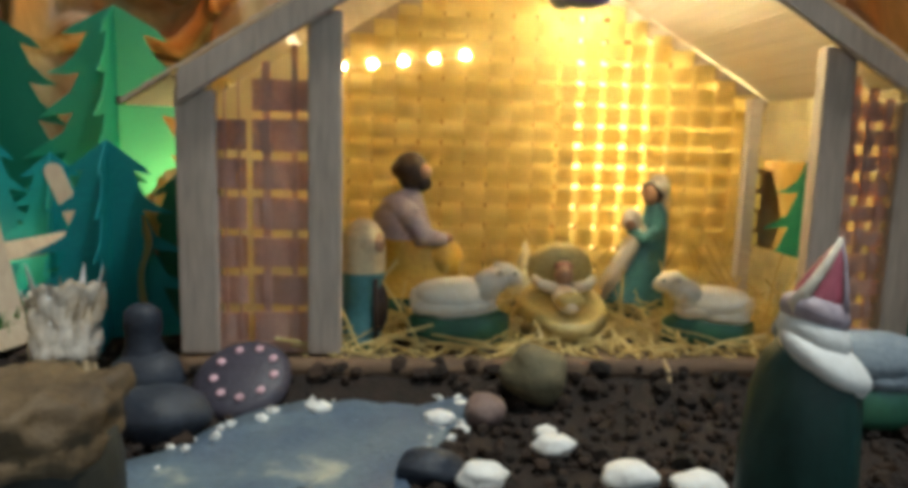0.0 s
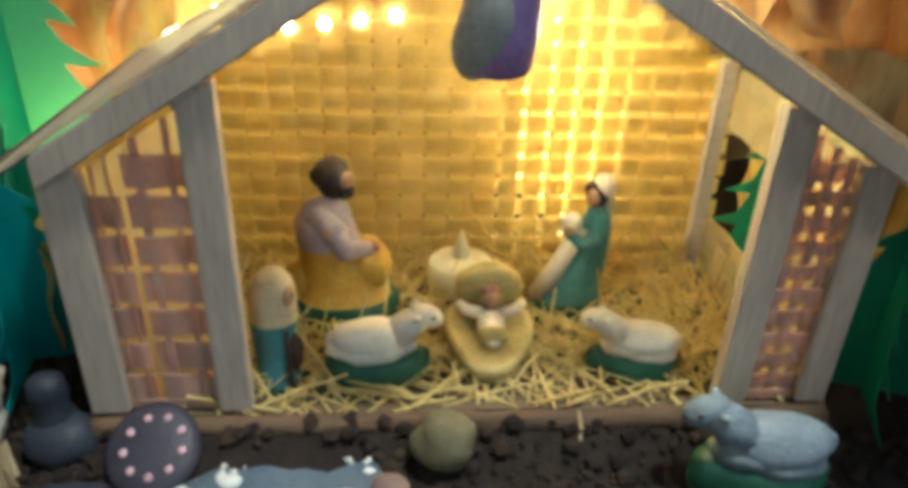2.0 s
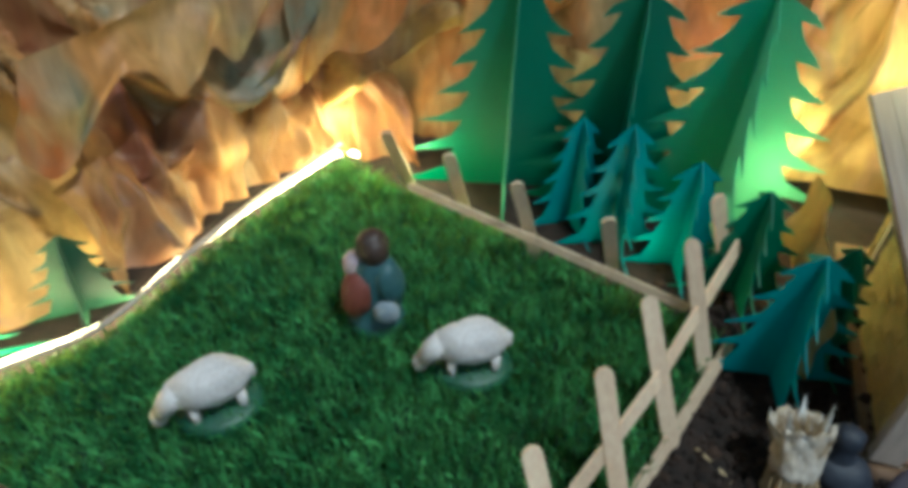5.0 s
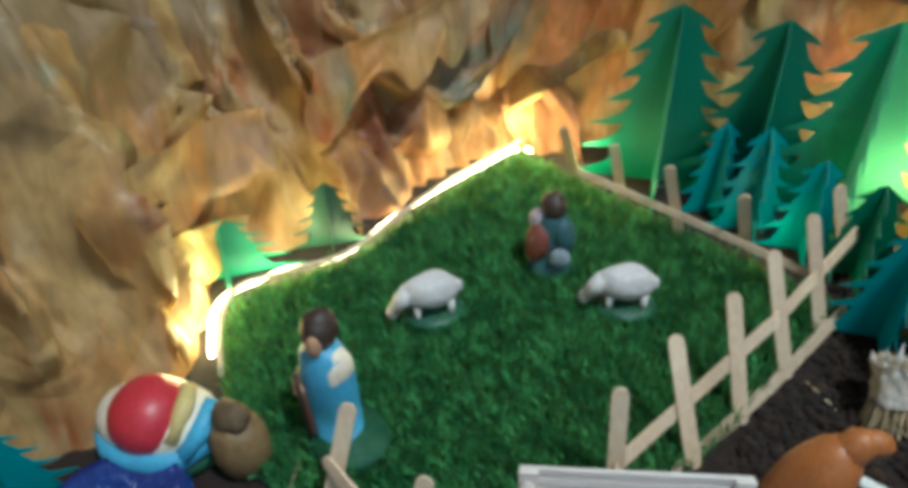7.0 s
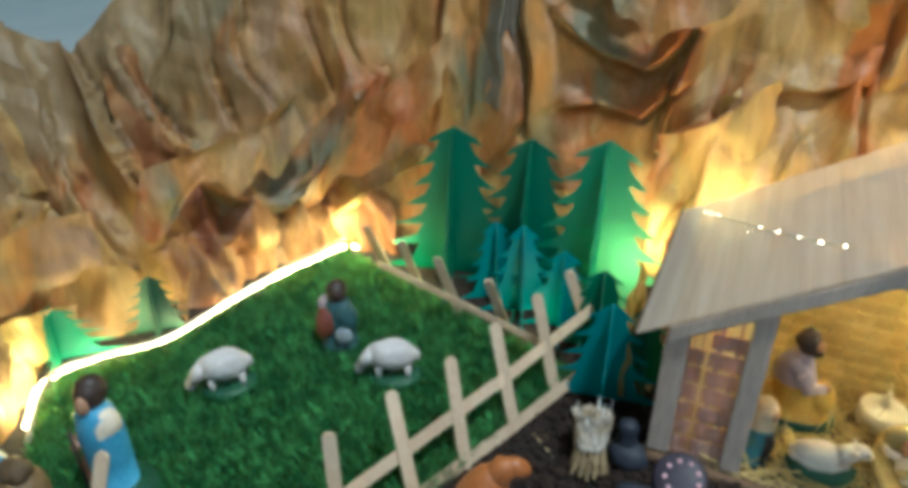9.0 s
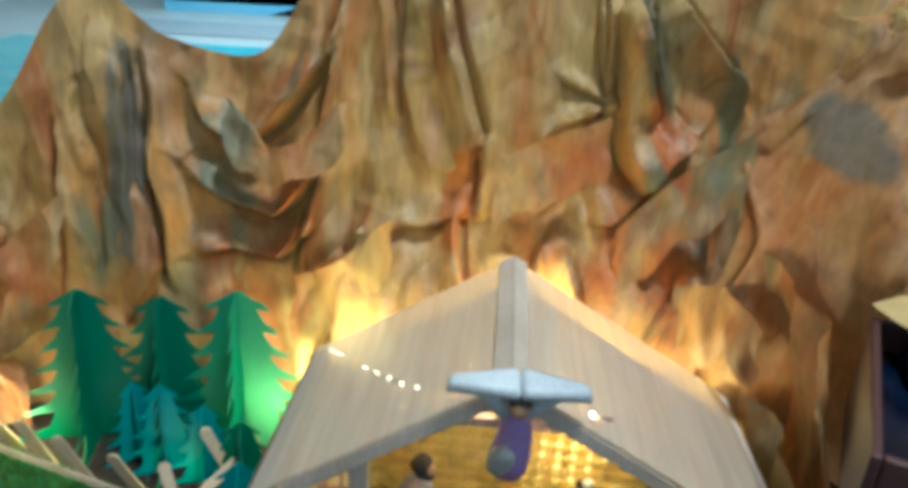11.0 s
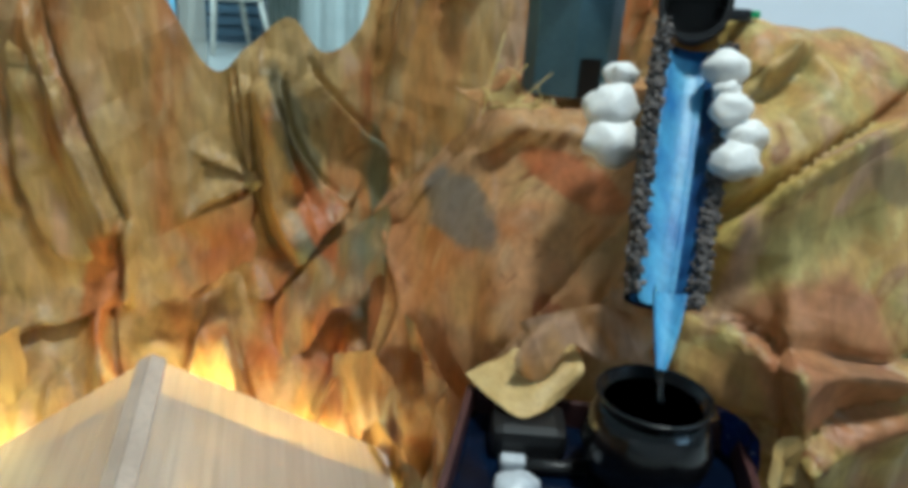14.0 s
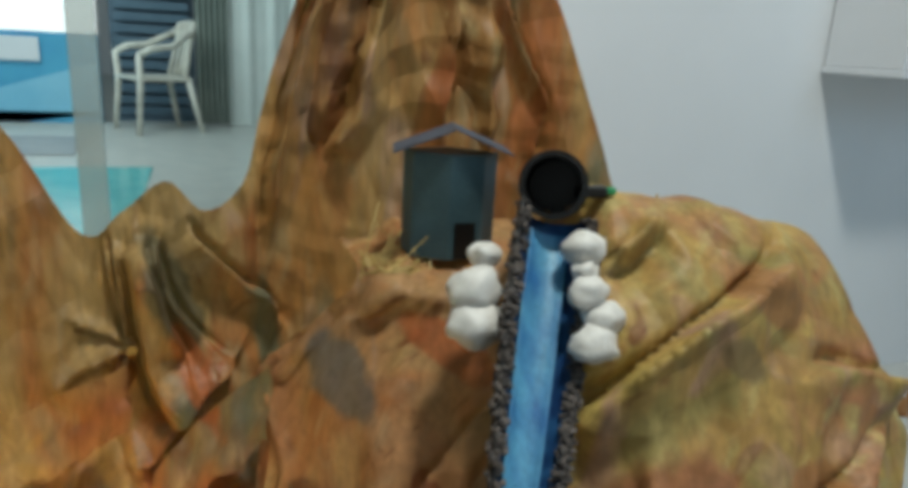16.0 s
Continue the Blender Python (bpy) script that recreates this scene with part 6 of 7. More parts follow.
# ---- candle ----
candle = thing("tea_light", "white plastic tea light candle with flame tip", "candle", cm(0.3, 10.4, 0.9))
part("cup", loft(bmesh.new(), [(0, 1.75, 1.75, 0, 0), (0.15, 1.9, 1.9, 0, 0), (1.7, 1.9, 1.9, 0, 0), (1.85, 1.75, 1.75, 0, 0), (1.9, 0.9, 0.9, 0, 0), (2.1, 0.4, 0.4, 0, 0)], 28), M["cream"], candle, smooth=True)
part("flame", loft(bmesh.new(), [(1.9, 0.4, 0.4, 0, 0), (2.4, 0.5, 0.5, 0, 0), (3.0, 0.32, 0.32, 0, 0), (3.8, 0.06, 0.06, 0, 0)], 14), M["cream"], candle, smooth=True)


# ---- straw ----
def straws(count, x0, x1, y0, y1, z, seed, avoid=()):
    r = random.Random(seed)
    bm = bmesh.new()
    for _ in range(count):
        x, y = r.uniform(x0, x1), r.uniform(y0, y1)
        a, L = r.uniform(0, math.pi), r.uniform(1.5, 5.5)
        zz = z + r.uniform(0.0, 0.5)
        t = r.uniform(-0.25, 0.25)
        if r.random() < 0.06:
            t = r.uniform(0.5, 1.2)
        d = Vector((math.cos(a) * math.cos(t), math.sin(a) * math.cos(t), abs(math.sin(t))))
        p = Vector((x, y, zz))
        q = p + d * L
        q.x, q.y = min(max(q.x, x0), x1), min(max(q.y, y0), y1)
        mid = (p + q) / 2 + Vector((0, 0, r.uniform(0, 0.25)))
        tube(bm, [p, mid, q], r.uniform(0.04, 0.09), 4, 0, False)
    return bm


tagged(obj("straw_bedding", straws(1500, -15.5, 15.5, -0.5, 13.6, 0.42, 3), M["straw"]), "loose golden straw on the stable floor", "straw", kind="stuff")

for p, q in (((-26.4, -2.0, -0.2), (-24.2, -3.3, -0.7)), ((5.2, -0.6, 0.6), (5.0, -2.1, -0.2)), ((-53.6, -27.6, 0.4), (-54.1, -24.8, 1.1))):
    p, q = Vector(p), Vector(q)
    tagged(obj("loose_straw", tube(bmesh.new(), [p, (p + q) / 2 + Vector((0.1, 0, 0.08)), q], 0.1, 6), M["stalk"], smooth=True), "single pale straw lying on the ground", "straw", "loose straws")

# ---- straw sheaf ----
sheaf = thing("straw_sheaf", "straw sheaf with frayed ends tied by a tan wrap", "sheaf", cm(-21.1, -3.3, -0.9, -24, -8, 0) @ Matrix.Diagonal((0.88, 0.88, 1, 1)))
bm = bmesh.new()
for k in range(170):
    a, rr = rnd.uniform(0, 6.28), math.sqrt(rnd.random())
    b = a + rnd.uniform(-0.5, 0.5)
    low, high = rnd.uniform(1.3, 1.9), rnd.uniform(1.3, 2.1)
    tube(bm, [(rr * low * math.cos(b), rr * low * math.sin(b), rnd.uniform(-0.2, 0.5)), (rr * 1.3 * math.cos(a), rr * 1.3 * math.sin(a), 1.6), (rr * 1.2 * math.cos(a), rr * 1.2 * math.sin(a), 3.0), (rr * high * math.cos(a), rr * high * math.sin(a), rnd.uniform(3.9, 5.4))], [0.11, 0.1, 0.1, 0.015], 4, 0, False)
tagged(part("straw", bm, M["stalk"], sheaf), kind="stuff")
bm = loft(bmesh.new(), [(2.0, 1.2, 1.15, 0, 0), (2.05, 1.42, 1.38, 0, 0), (2.7, 1.5, 1.45, 0.05, 0), (3.5, 1.52, 1.48, 0, 0), (4.3, 1.66, 1.6, 0, 0.05), (4.9, 1.86, 1.8, 0, 0), (4.85, 1.7, 1.65, 0, 0), (4.0, 1.3, 1.25, 0, 0)], 26, None, 0.2, 2)
for v in bm.verts:
    if v.co.z > 4.6:
        v.co.z += 0.9 * noise.noise(Vector((v.co.x, v.co.y, 0)) * 1.7)
part("wrapping", rough(bm, 0.4, 0.7), M["card_white"], sheaf, "crumpled pale wrapping", True)
for k in range(9):
    a = 2 * math.pi * k / 9 + rnd.uniform(-0.2, 0.2)
    z1 = rnd.uniform(4.8, 6.3)
    bm = plate(bmesh.new(), [(-0.28, 0), (0.28, 0), (0.2, 0.9), (0.02, 2.0), (-0.18, 0.8)], 0.03)
    m = Matrix.Translation((1.25 * math.cos(a), 1.25 * math.sin(a), z1 - 2.0)) @ Matrix.Rotation(a + math.pi / 2, 4, "Z") @ Matrix.Rotation(radians(rnd.uniform(8, 24)), 4, "X")
    bmesh.ops.transform(bm, matrix=m, verts=bm.verts)
    part("frayed_blade", bm, M["pebble"], sheaf, "white torn straw blade")
for k in range(14):
    a = 2 * math.pi * k / 14 + rnd.uniform(-0.1, 0.1)
    r1 = rnd.uniform(1.5, 1.9)
    part("stalk", tube(bmesh.new(), [(r1 * math.cos(a), r1 * math.sin(a), rnd.uniform(-0.3, 0.3)), (1.35 * math.cos(a + 0.1), 1.35 * math.sin(a + 0.1), 1.9)], [0.17, 0.13], 6), M["stalk"], sheaf)

# ---- stones and river ----
def stone(at, r, material, label, seed, name="stone"):
    bm = blob(bmesh.new(), (0, 0, r[2] * 0.8), r, 0, 0.22, seed, 3)
    return tagged(obj(name, bm, M[material], smooth=True, at=at), label, "stone", "stones by the river")


bm = blob(bmesh.new(), (0, 0, 1.0), (1.75, 1.45, 1.2), 0, 0.12, 3, 3)
loft(bm, [(0.9, 1.25, 1.2, -0.25, 0.3), (1.9, 1.0, 0.95, -0.35, 0.4), (2.5, 0.75, 0.72, -0.4, 0.45), (3.2, 0.85, 0.8, -0.4, 0.45), (3.9, 0.8, 0.75, -0.4, 0.45), (4.2, 0.45, 0.4, -0.4, 0.45)], 22, None, 0.06, 2)
tagged(obj("stone", bm, M["darkstone"], smooth=True, at=cm(-18.4, -0.9, -1.2)), "smooth dark blue-grey stone with a raised knob", "stone", "stones by the river")
disk = thing("painted_stone", "flat dark plum stone painted with a ring of pink dots", "stone", cm(-14.1, -2.0, 0.0, 34, 0, -12))
part("stone_body", loft(bmesh.new(), [(-0.6, 1.5, 1.5, 0, 0), (-0.35, 2.05, 2.05, 0, 0), (0.15, 2.15, 2.15, 0, 0), (0.45, 1.8, 1.8, 0, 0), (0.58, 0.4, 0.4, 0, 0)], 28), M["plumstone"], disk, smooth=True)
for k in range(9):
    a = 2 * math.pi * k / 9
    part("dot", blob(bmesh.new(), (0.2 + 1.32 * math.cos(a), 0.1 + 1.32 * math.sin(a), 0.53), (0.2, 0.2, 0.09), sub=2), M["pink"], disk, smooth=True)
stone(cm(-1.2, -2.2, -0.6), (1.5, 1.35, 1.3), "brownstone", "round olive-brown stone at the stable sill", 6)
stone(cm(-16.6, -5.2, -1.2), (2.0, 1.5, 1.2), "darkstone", "smooth dark grey river stone", 8)
stone(cm(-6.2, -9.2, -1.1), (1.2, 0.9, 0.7), "darkstone", "small dark grey river stone", 9)
stone(cm(-3.7, -4.2, -1.1), (0.9, 0.8, 0.75), "rosestone", "small dull pinkish river stone", 10)
for x, y, r, s in ((-1.4, -7.2, 0.62, 1), (-1.4, -5.6, 0.36, 2), (-4.4, -9.8, 0.7, 3), (0.7, -9.9, 0.75, 4), (-10.6, -3.2, 0.4, 5), (2.8, -10.6, 0.7, 7), (-23.9, -10.2, 0.55, 8), (-5.6, -4.4, 0.5, 10)):
    stone(cm(x, y, -1.0), (r * 1.3, r, r * 0.7), "pebble", "small smooth white pebble", s + 20, "pebble")
stone(cm(-21.0, -9.2, -1.0, 0, 0, -20), (1.9, 0.55, 0.5), "pebble", "long pale pebble at the river edge", 41, "pebble")
chips = []
for _ in range(75):
    f = rnd.choice((rnd.uniform(0.90, 1.0), rnd.uniform(0.0, 0.16), rnd.uniform(0.72, 0.98)))
    x, y = curve_at(RIVER + RIVER[:1], f)
    chips.append((x + rnd.uniform(-0.7, 0.7), y + rnd.uniform(-0.7, 0.4), -0.75, rnd.choice((0.1, 0.14, 0.2, 0.3))))
tagged(lumps("white_chips", chips, M["pebble"]), "white paint chips along the river edge", "chips")

bm = bmesh.new()
c = Vector((-14, -13, 0))
rings = []
for k in range(7):
    f = 1 - k / 7
    ring = []
    for i in range(96):
        p = curve_at(RIVER + RIVER[:1], i / 96)
        x, y = c.x + (p[0] - c.x) * f, c.y + (p[1] - c.y) * f
        z = -0.82 + 0.25 * noise.noise(Vector((x, y, 3)) / 1.6) + (0.15 if k == 0 else 0)
        ring.append(bm.verts.new((x, y, z)))
    rings.append(ring)
for a, b in zip(rings, rings[1:]):
    for i in range(96):
        bm.faces.new((a[i], a[(i + 1) % 96], b[(i + 1) % 96], b[i]))
bm.faces.new(rings[-1])
low = [bm.verts.new((v.co.x, v.co.y, -1.7)) for v in rings[0]]
for i in range(96):
    bm.faces.new((rings[0][i], low[i], low[(i + 1) % 96], rings[0][(i + 1) % 96]))
tagged(obj("river", bm, M["river"], smooth=True), "crinkled grey-blue painted paper river", "river", kind="structure")

# ---- small things in front ----
# bearded gift bringer in a green cloak
bm = bmesh.new()
loft(bm, [(0, 1.85, 1.8, 0, 0), (0.5, 1.95, 1.9, 0, 0), (3.4, 1.92, 1.82, 0, 0), (4.8, 1.8, 1.7, 0, 0), (5.5, 1.5, 1.42, 0, 0), (5.95, 0.95, 0.95, 0, 0)], 28, [0, 0, 0, 0, 0], 0.04, 1)
blob(bm, (0.3, -0.45, 5.62), (1.6, 1.25, 0.42), 1, 0.05, 1, 3, (12, 15, 0))
blob(bm, (0.85, -0.75, 5.35), (0.8, 0.7, 0.36), 1, 0.05, 3, 3, (16, 18, 0))
blob(bm, (0.05, -0.1, 6.1), (1.2, 1.1, 0.5), 1, 0.04, 0, 3, (6, 8, 0))
blob(bm, (0.05, -0.05, 6.5), (1.15, 1.0, 0.42), 2, 0.04, 0, 3, (0, 8, 0))
loft(bm, [(6.55, 1.0, 0.85, 0.0, 0), (6.9, 0.8, 0.7, 0.15, 0), (7.4, 0.5, 0.46, 0.42, 0), (7.85, 0.16, 0.16, 0.68, 0), (7.95, 0.05, 0.05, 0.72, 0)], 18, [3, 3, 3, 3])
tube(bm, [(-0.98, -0.3, 6.6), (-0.5, -0.5, 7.05), (0.1, -0.35, 7.5), (0.68, -0.1, 7.95)], [0.2, 0.16, 0.13, 0.09], 10, 4)
tube(bm, [(0.62, -0.78, 6.6), (0.68, -0.6, 7.0), (0.72, -0.3, 7.6), (0.72, -0.05, 7.95)], [0.12, 0.1, 0.08, 0.06], 8, 2)
tagged(obj("cloaked_figurine", bm, [M["cloak"], M["white"], M["lilac"], M["rosecap"], M["wool"]], smooth=True, at=cm(2.68, -16.2, -1.1) @ Matrix.Diagonal((0.72, 0.76, 1.22, 1))), "clay figurine in a green cloak with white collar and red cap", "figurine", "nativity figurines")
# banded stump
stump = thing("log_stump", "short log stump with a tan band and straw on top", "stump", cm(-17.0, -13.2, -1.7))
part("trunk", loft(bmesh.new(), [(0, 2.1, 2.1, 0, 0), (1.4, 2.0, 2.0, 0, 0), (3.4, 2.0, 2.0, 0, 0), (4.3, 1.9, 1.9, 0, 0)], 24, None, 0.08, 2), M["stump_wood"], stump, "dark striped bark", True)
part("band", rough(loft(bmesh.new(), [(3.9, 2.0, 2.0, 0, 0), (4.2, 2.12, 2.1, 0, 0), (4.6, 2.0, 2.02, 0, 0), (5.1, 2.08, 2.0, 0, 0), (5.5, 1.9, 1.9, 0, 0), (5.6, 1.2, 1.2, 0, 0)], 20, None, 0.3, 4), 0.7, 1.3), M["tan"], stump, "crumpled tan paper band", True)
# brown animal figurine
bm = bmesh.new()
blob(bm, (0, 0, 4.0), (1.9, 1.8, 3.6), 0, 0.06, 2, 3, (0, 22, 0))
tube(bm, [(0.9, 0, 6.0), (1.7, 0, 7.2), (2.6, 0, 7.3)], [1.1, 0.85, 0.5], 12)
blob(bm, (2.5, 0, 7.2), (0.95, 0.65, 0.6), 0, 0.05, 1, 3, (0, 20, 0))
for lx in (-1.0, 0.6):
    for ly in (-0.9, 0.9):
        tube(bm, [(lx, ly, 0), (lx * 0.9, ly * 0.9, 2.2)], [0.4, 0.6], 8)
tagged(obj("animal_figurine", bm, [M["rust"]], smooth=True, at=cm(-26.2, -15.0, -0.8, 0, 0, 28) @ Matrix.Diagonal((1.05, 1.0, 1.28, 1))), "orange-brown glazed animal figurine by the bench", "animal figurine")
# bench of pale sticks
bench = thing("stick_bench", "small bench of pale whitewashed craft sticks", "bench", cm(-33.6, -21.4, -0.4, 0, 0, 24))
for k in range(4):
    part("seat_slat", box(bmesh.new(), -6.4, 6.4, -2.0 + k * 1.1, -1.05 + k * 1.1, 2.6, 2.85, 0.08), M["whitewash"], bench)
for z0, z1 in ((3.3, 4.15), (4.35, 5.1), (5.25, 5.9)):
    part("back_slat", box(bmesh.new(), -6.4, 6.4, 2.5, 2.75, z0, z1, 0.08), M["whitewash"], bench)
for x in (-5.9, 5.9):
    part("back_post", box(bmesh.new(), x - 0.55, x + 0.55, 2.22, 2.48, 0, 5.9, 0.08), M["whitewash"], bench)
    part("leg", box(bmesh.new(), x - 0.5, x + 0.5, -1.9, -1.65, 0, 2.6, 0.06), M["whitewash"], bench)
    part("armrest", tube(bmesh.new(), [(x, -2.2, 4.3), (x, 0.2, 4.6), (x, 2.3, 4.7)], [0.5, 0.5, 0.45], 10), M["whitewash"], bench, smooth=True)
# red and blue bundle, basket, blue bowl
bm = bmesh.new()
loft(bm, [(0, 2.9, 2.4, 0, 0), (0.9, 3.2, 2.6, 0, 0), (1.3, 3.0, 2.5, 0, 0)], 24, [4, 4])
blob(bm, (0, 0.2, 2.6), (3.3, 2.3, 2.1), 3, 0.05, 2, 3)
blob(bm, (-0.1, -0.1, 3.2), (2.1, 2.25, 2.2), 0, 0.03, 2, 3)
loft(bm, [(1.1, 2.9, 2.4, 0, 0), (1.7, 3.25, 2.65, 0, -0.1), (2.3, 3.3, 2.6, 0, -0.1), (2.6, 3.0, 2.4, 0, 0)], 28, [1, 1, 1], 0.08, 2)
tube(bm, [(1.9, -1.7, 2.0), (2.8, -0.6, 3.2), (3.0, 0.8, 3.9)], [0.55, 0.6, 0.4], 10, 1)
tube(bm, [(1.5, -1.5, 3.0), (2.0, -0.2, 4.4), (1.8, 1.0, 4.6)], [0.45, 0.5, 0.4], 10, 2)
tagged(obj("bowed_figurine", bm, [M["red"], M["blue_robe"], M["gold"], M["wool"], M["base_green"]], smooth=True, at=cm(-63.2, -27.4, -0.1, 0, 0, 20) @ Matrix.Diagonal((1.25, 1.2, 1.15, 1))), "bowed clay figurine in red and sky blue cloth", "figurine")
basket = thing("clay_jug", "small brown clay jug with a lump on top", "jug", cm(-57.9, -25.8, 0))
part("jug_body", rough(loft(bmesh.new(), [(0, 1.5, 1.4, 0, 0), (1.2, 1.9, 1.7, 0, 0), (2.9, 1.9, 1.7, 0, 0), (3.8, 1.5, 1.4, 0, 0), (4.2, 0.8, 0.8, 0, 0)], 16, None, 0.08, 2), 0.2, 1.0, 1, 1), M["brown_clay"], basket, smooth=True)
part("lump", rough(blob(bmesh.new(), (0, 0, 4.6), (1.2, 1.1, 0.9), 0, 0.25, 3, 2), 0.3, 0.8, 2, 1), M["tan"], basket, smooth=True)
bowl = thing("blue_bowl", "deep blue glazed bowl with white flecks", "bowl", cm(-60.6, -33.4, -0.6))
part("bowl_body", loft(bmesh.new(), [(0, 2.0, 2.0, 0, 0), (1.2, 4.2, 4.2, 0, 0), (2.6, 4.6, 4.6, 0, 0), (3.2, 4.4, 4.4, 0, 0), (3.1, 3.9, 3.9, 0, 0), (2.2, 2.0, 2.0, 0, 0)], 28), M["blue_glaze"], bowl, smooth=True)

# ---- fountain tub ----
tub = thing("fountain_tub", "maroon plastic tub lined in navy with water", "tub", cm(31.6, -6.4, 20, 0, 0, -24))
TW, TD = 9.9, 8.4
for x0, x1, y0, y1 in ((-TW, TW, -TD - 0.6, -TD), (-TW, TW, TD, TD + 0.6), (-TW - 0.6, -TW, -TD - 0.6, TD + 0.6), (TW, TW + 0.6, -TD - 0.6, TD + 0.6)):
    part("tub_wall", box(bmesh.new(), x0, x1, y0, y1, 0, 8, 0.2), M["tub"], tub)
part("tub_floor", box(bmesh.new(), -TW, TW, -TD, TD, 0, 0.6), M["tub"], tub)
part("water", box(bmesh.new(), -TW + 0.02, TW - 0.02, -TD + 0.02, TD - 0.02, 0.6, 5.8), M["liner"], tub, "dark navy still water")
tagged(obj("tub_stand", box(bmesh.new(), 24.2, 40.2, -10.2, 0.2, -1.2, 19.9, 0.3, Matrix.Translation((32.2, -5, 0)) @ Matrix.Rotation(radians(-24), 4, "Z") @ Matrix.Translation((-32.2, 5, 0))), M["paper2"]), "brown paper covered box under the tub", "box")
pump = thing("fountain_pump", "black submersible pump with white outlet under ochre paper", "pump", cm(28.4, 0.3, 25.8, 0, 0, -17))
part("pump_body", box(bmesh.new(), -2.4, 3.2, -1.9, 2.6, 0, 2.6, 0.9), M["black"], pump)
part("outlet", box(bmesh.new(), -1.6, 0.2, -3.2, -2.1, 0.0, 1.1, 0.25), M["wetstone"], pump, "white outlet nozzle")
part("hose", tube(bmesh.new(), [(0.1, -2.7, 0.6), (2.6, -2.8, 0.6), (4.4, -2.4, 0.6)], 0.5, 10), M["black"], pump, smooth=True)
part("green_clip", box(bmesh.new(), 4.9, 5.9, -2.6, -2.2, 0.4, 3.0, 0.12), M["emerald"], pump, "bright green clip")


cover_net = [[(25.4, 6.0, 29.0), (27.8, 0.2, 28.5), (31.9, 1.4, 29.1)], [(27.4, 6.9, 29.6), (29.6, 3.4, 30.0), (33.5, 1.9, 31.0)], [(29.4, 7.6, 29.9), (31.8, 6.7, 30.6), (33.9, 5.0, 31.2)]]
tagged(obj("paper_cover", sheet(quad_fn(cover_net, 0.0), 40, 34, 0.55, 2.6, 31.0), M["ochre_paper"]), "crumpled pale kraft paper sheet lying over the pump", "paper")
tagged(obj("blue_flap", sheet(lambda u, v: Vector((43.6 - 0.8 * v, -7 + 6 * u, 25.5 + 4.5 * v)), 16, 10, 0.4, 2.5, 33.0), M["blue_glaze"], smooth=True), "loose corner of the navy pond liner", "liner")
pot = thing("clay_pot", "round black glazed pot catching the water", "pot", cm(35.4, -4.8, 25.8))
part("pot_body", loft(bmesh.new(), [(0, 2.4, 2.4, 0, 0), (1.5, 4.0, 4.0, 0, 0), (3.5, 4.5, 4.5, 0, 0), (5.6, 4.0, 4.0, 0, 0), (6.5, 3.6, 3.6, 0, 0), (6.5, 3.3, 3.3, 0, 0), (5.4, 3.4, 3.4, 0, 0), (4.6, 3.3, 3.3, 0, 0)], 32), M["pot"], pot, smooth=True)
part("rim", loft(bmesh.new(), [(6.5, 3.55, 3.55, 0, 0), (6.9, 3.75, 3.75, 0, 0), (7.25, 3.95, 3.95, 0, 0), (7.35, 3.8, 3.8, 0, 0), (7.2, 3.55, 3.55, 0, 0), (6.5, 3.3, 3.3, 0, 0)], 36), M["pot"], pot, smooth=True)
part("water", loft(bmesh.new(), [(5.45, 3.35, 3.35, 0, 0), (5.6, 3.36, 3.36, 0, 0)], 32), M["liner"], pot, "dark water in the pot")
for x, y, r in ((26.6, -4.0, 1.25), (33.2, -7.4, 0.95), (36.4, -8.2, 1.25)):
    stone(cm(x, y, 25.6), (r * 1.3, r, r * 0.55), "wetstone", "smooth white stone in the tub", x, "pebble")

# ---- water chute ----
chute = thing("water_chute", "halved black pipe chute edged with gravel, painted blue inside", "chute", cm(0, 0, 0))


def c_along(p):
    """Share of the way down the chute, from 0 at the pipe to 1 at the spout."""
    return min(max((A - p).dot(axis) / (A - B).length, 0.0), 1.0)


def sway(f):
    return 1.4 * (1 - f) ** 1.2


def taper(f):
    return 1.04 - 0.22 * f**3


def trough(r, t0, t1, n, a, b, r2, lift=0.0, bend=0.0):
    """A half-round channel from a to b."""
    bm = bmesh.new()
    rows = []
    for i in range(n + 1):
        f = i / n
        c = a + (b - a) * f + upv * (lift + bend * math.sin(math.pi * f)) + right * sway(c_along(a + (b - a) * f))
        wide = taper(c_along(a + (b - a) * f))
        row = []
        for ring in (r, r2):
            for k in range(13):
                t = t0 + (t1 - t0) * k / 12
                row.append(bm.verts.new(c + right * (ring * wide * math.cos(t)) + upv * (ring * math.sin(t))))
        rows.append(row)
    for x, y in zip(rows, rows[1:]):
        for k in list(range(12)) + list(range(13, 25)):
            bm.faces.new((x[k], x[k + 1], y[k + 1], y[k]))
        bm.faces.new((x[0], x[13], y[13], y[0]))
        bm.faces.new((x[12], x[25], y[25], y[12]))
    return bm


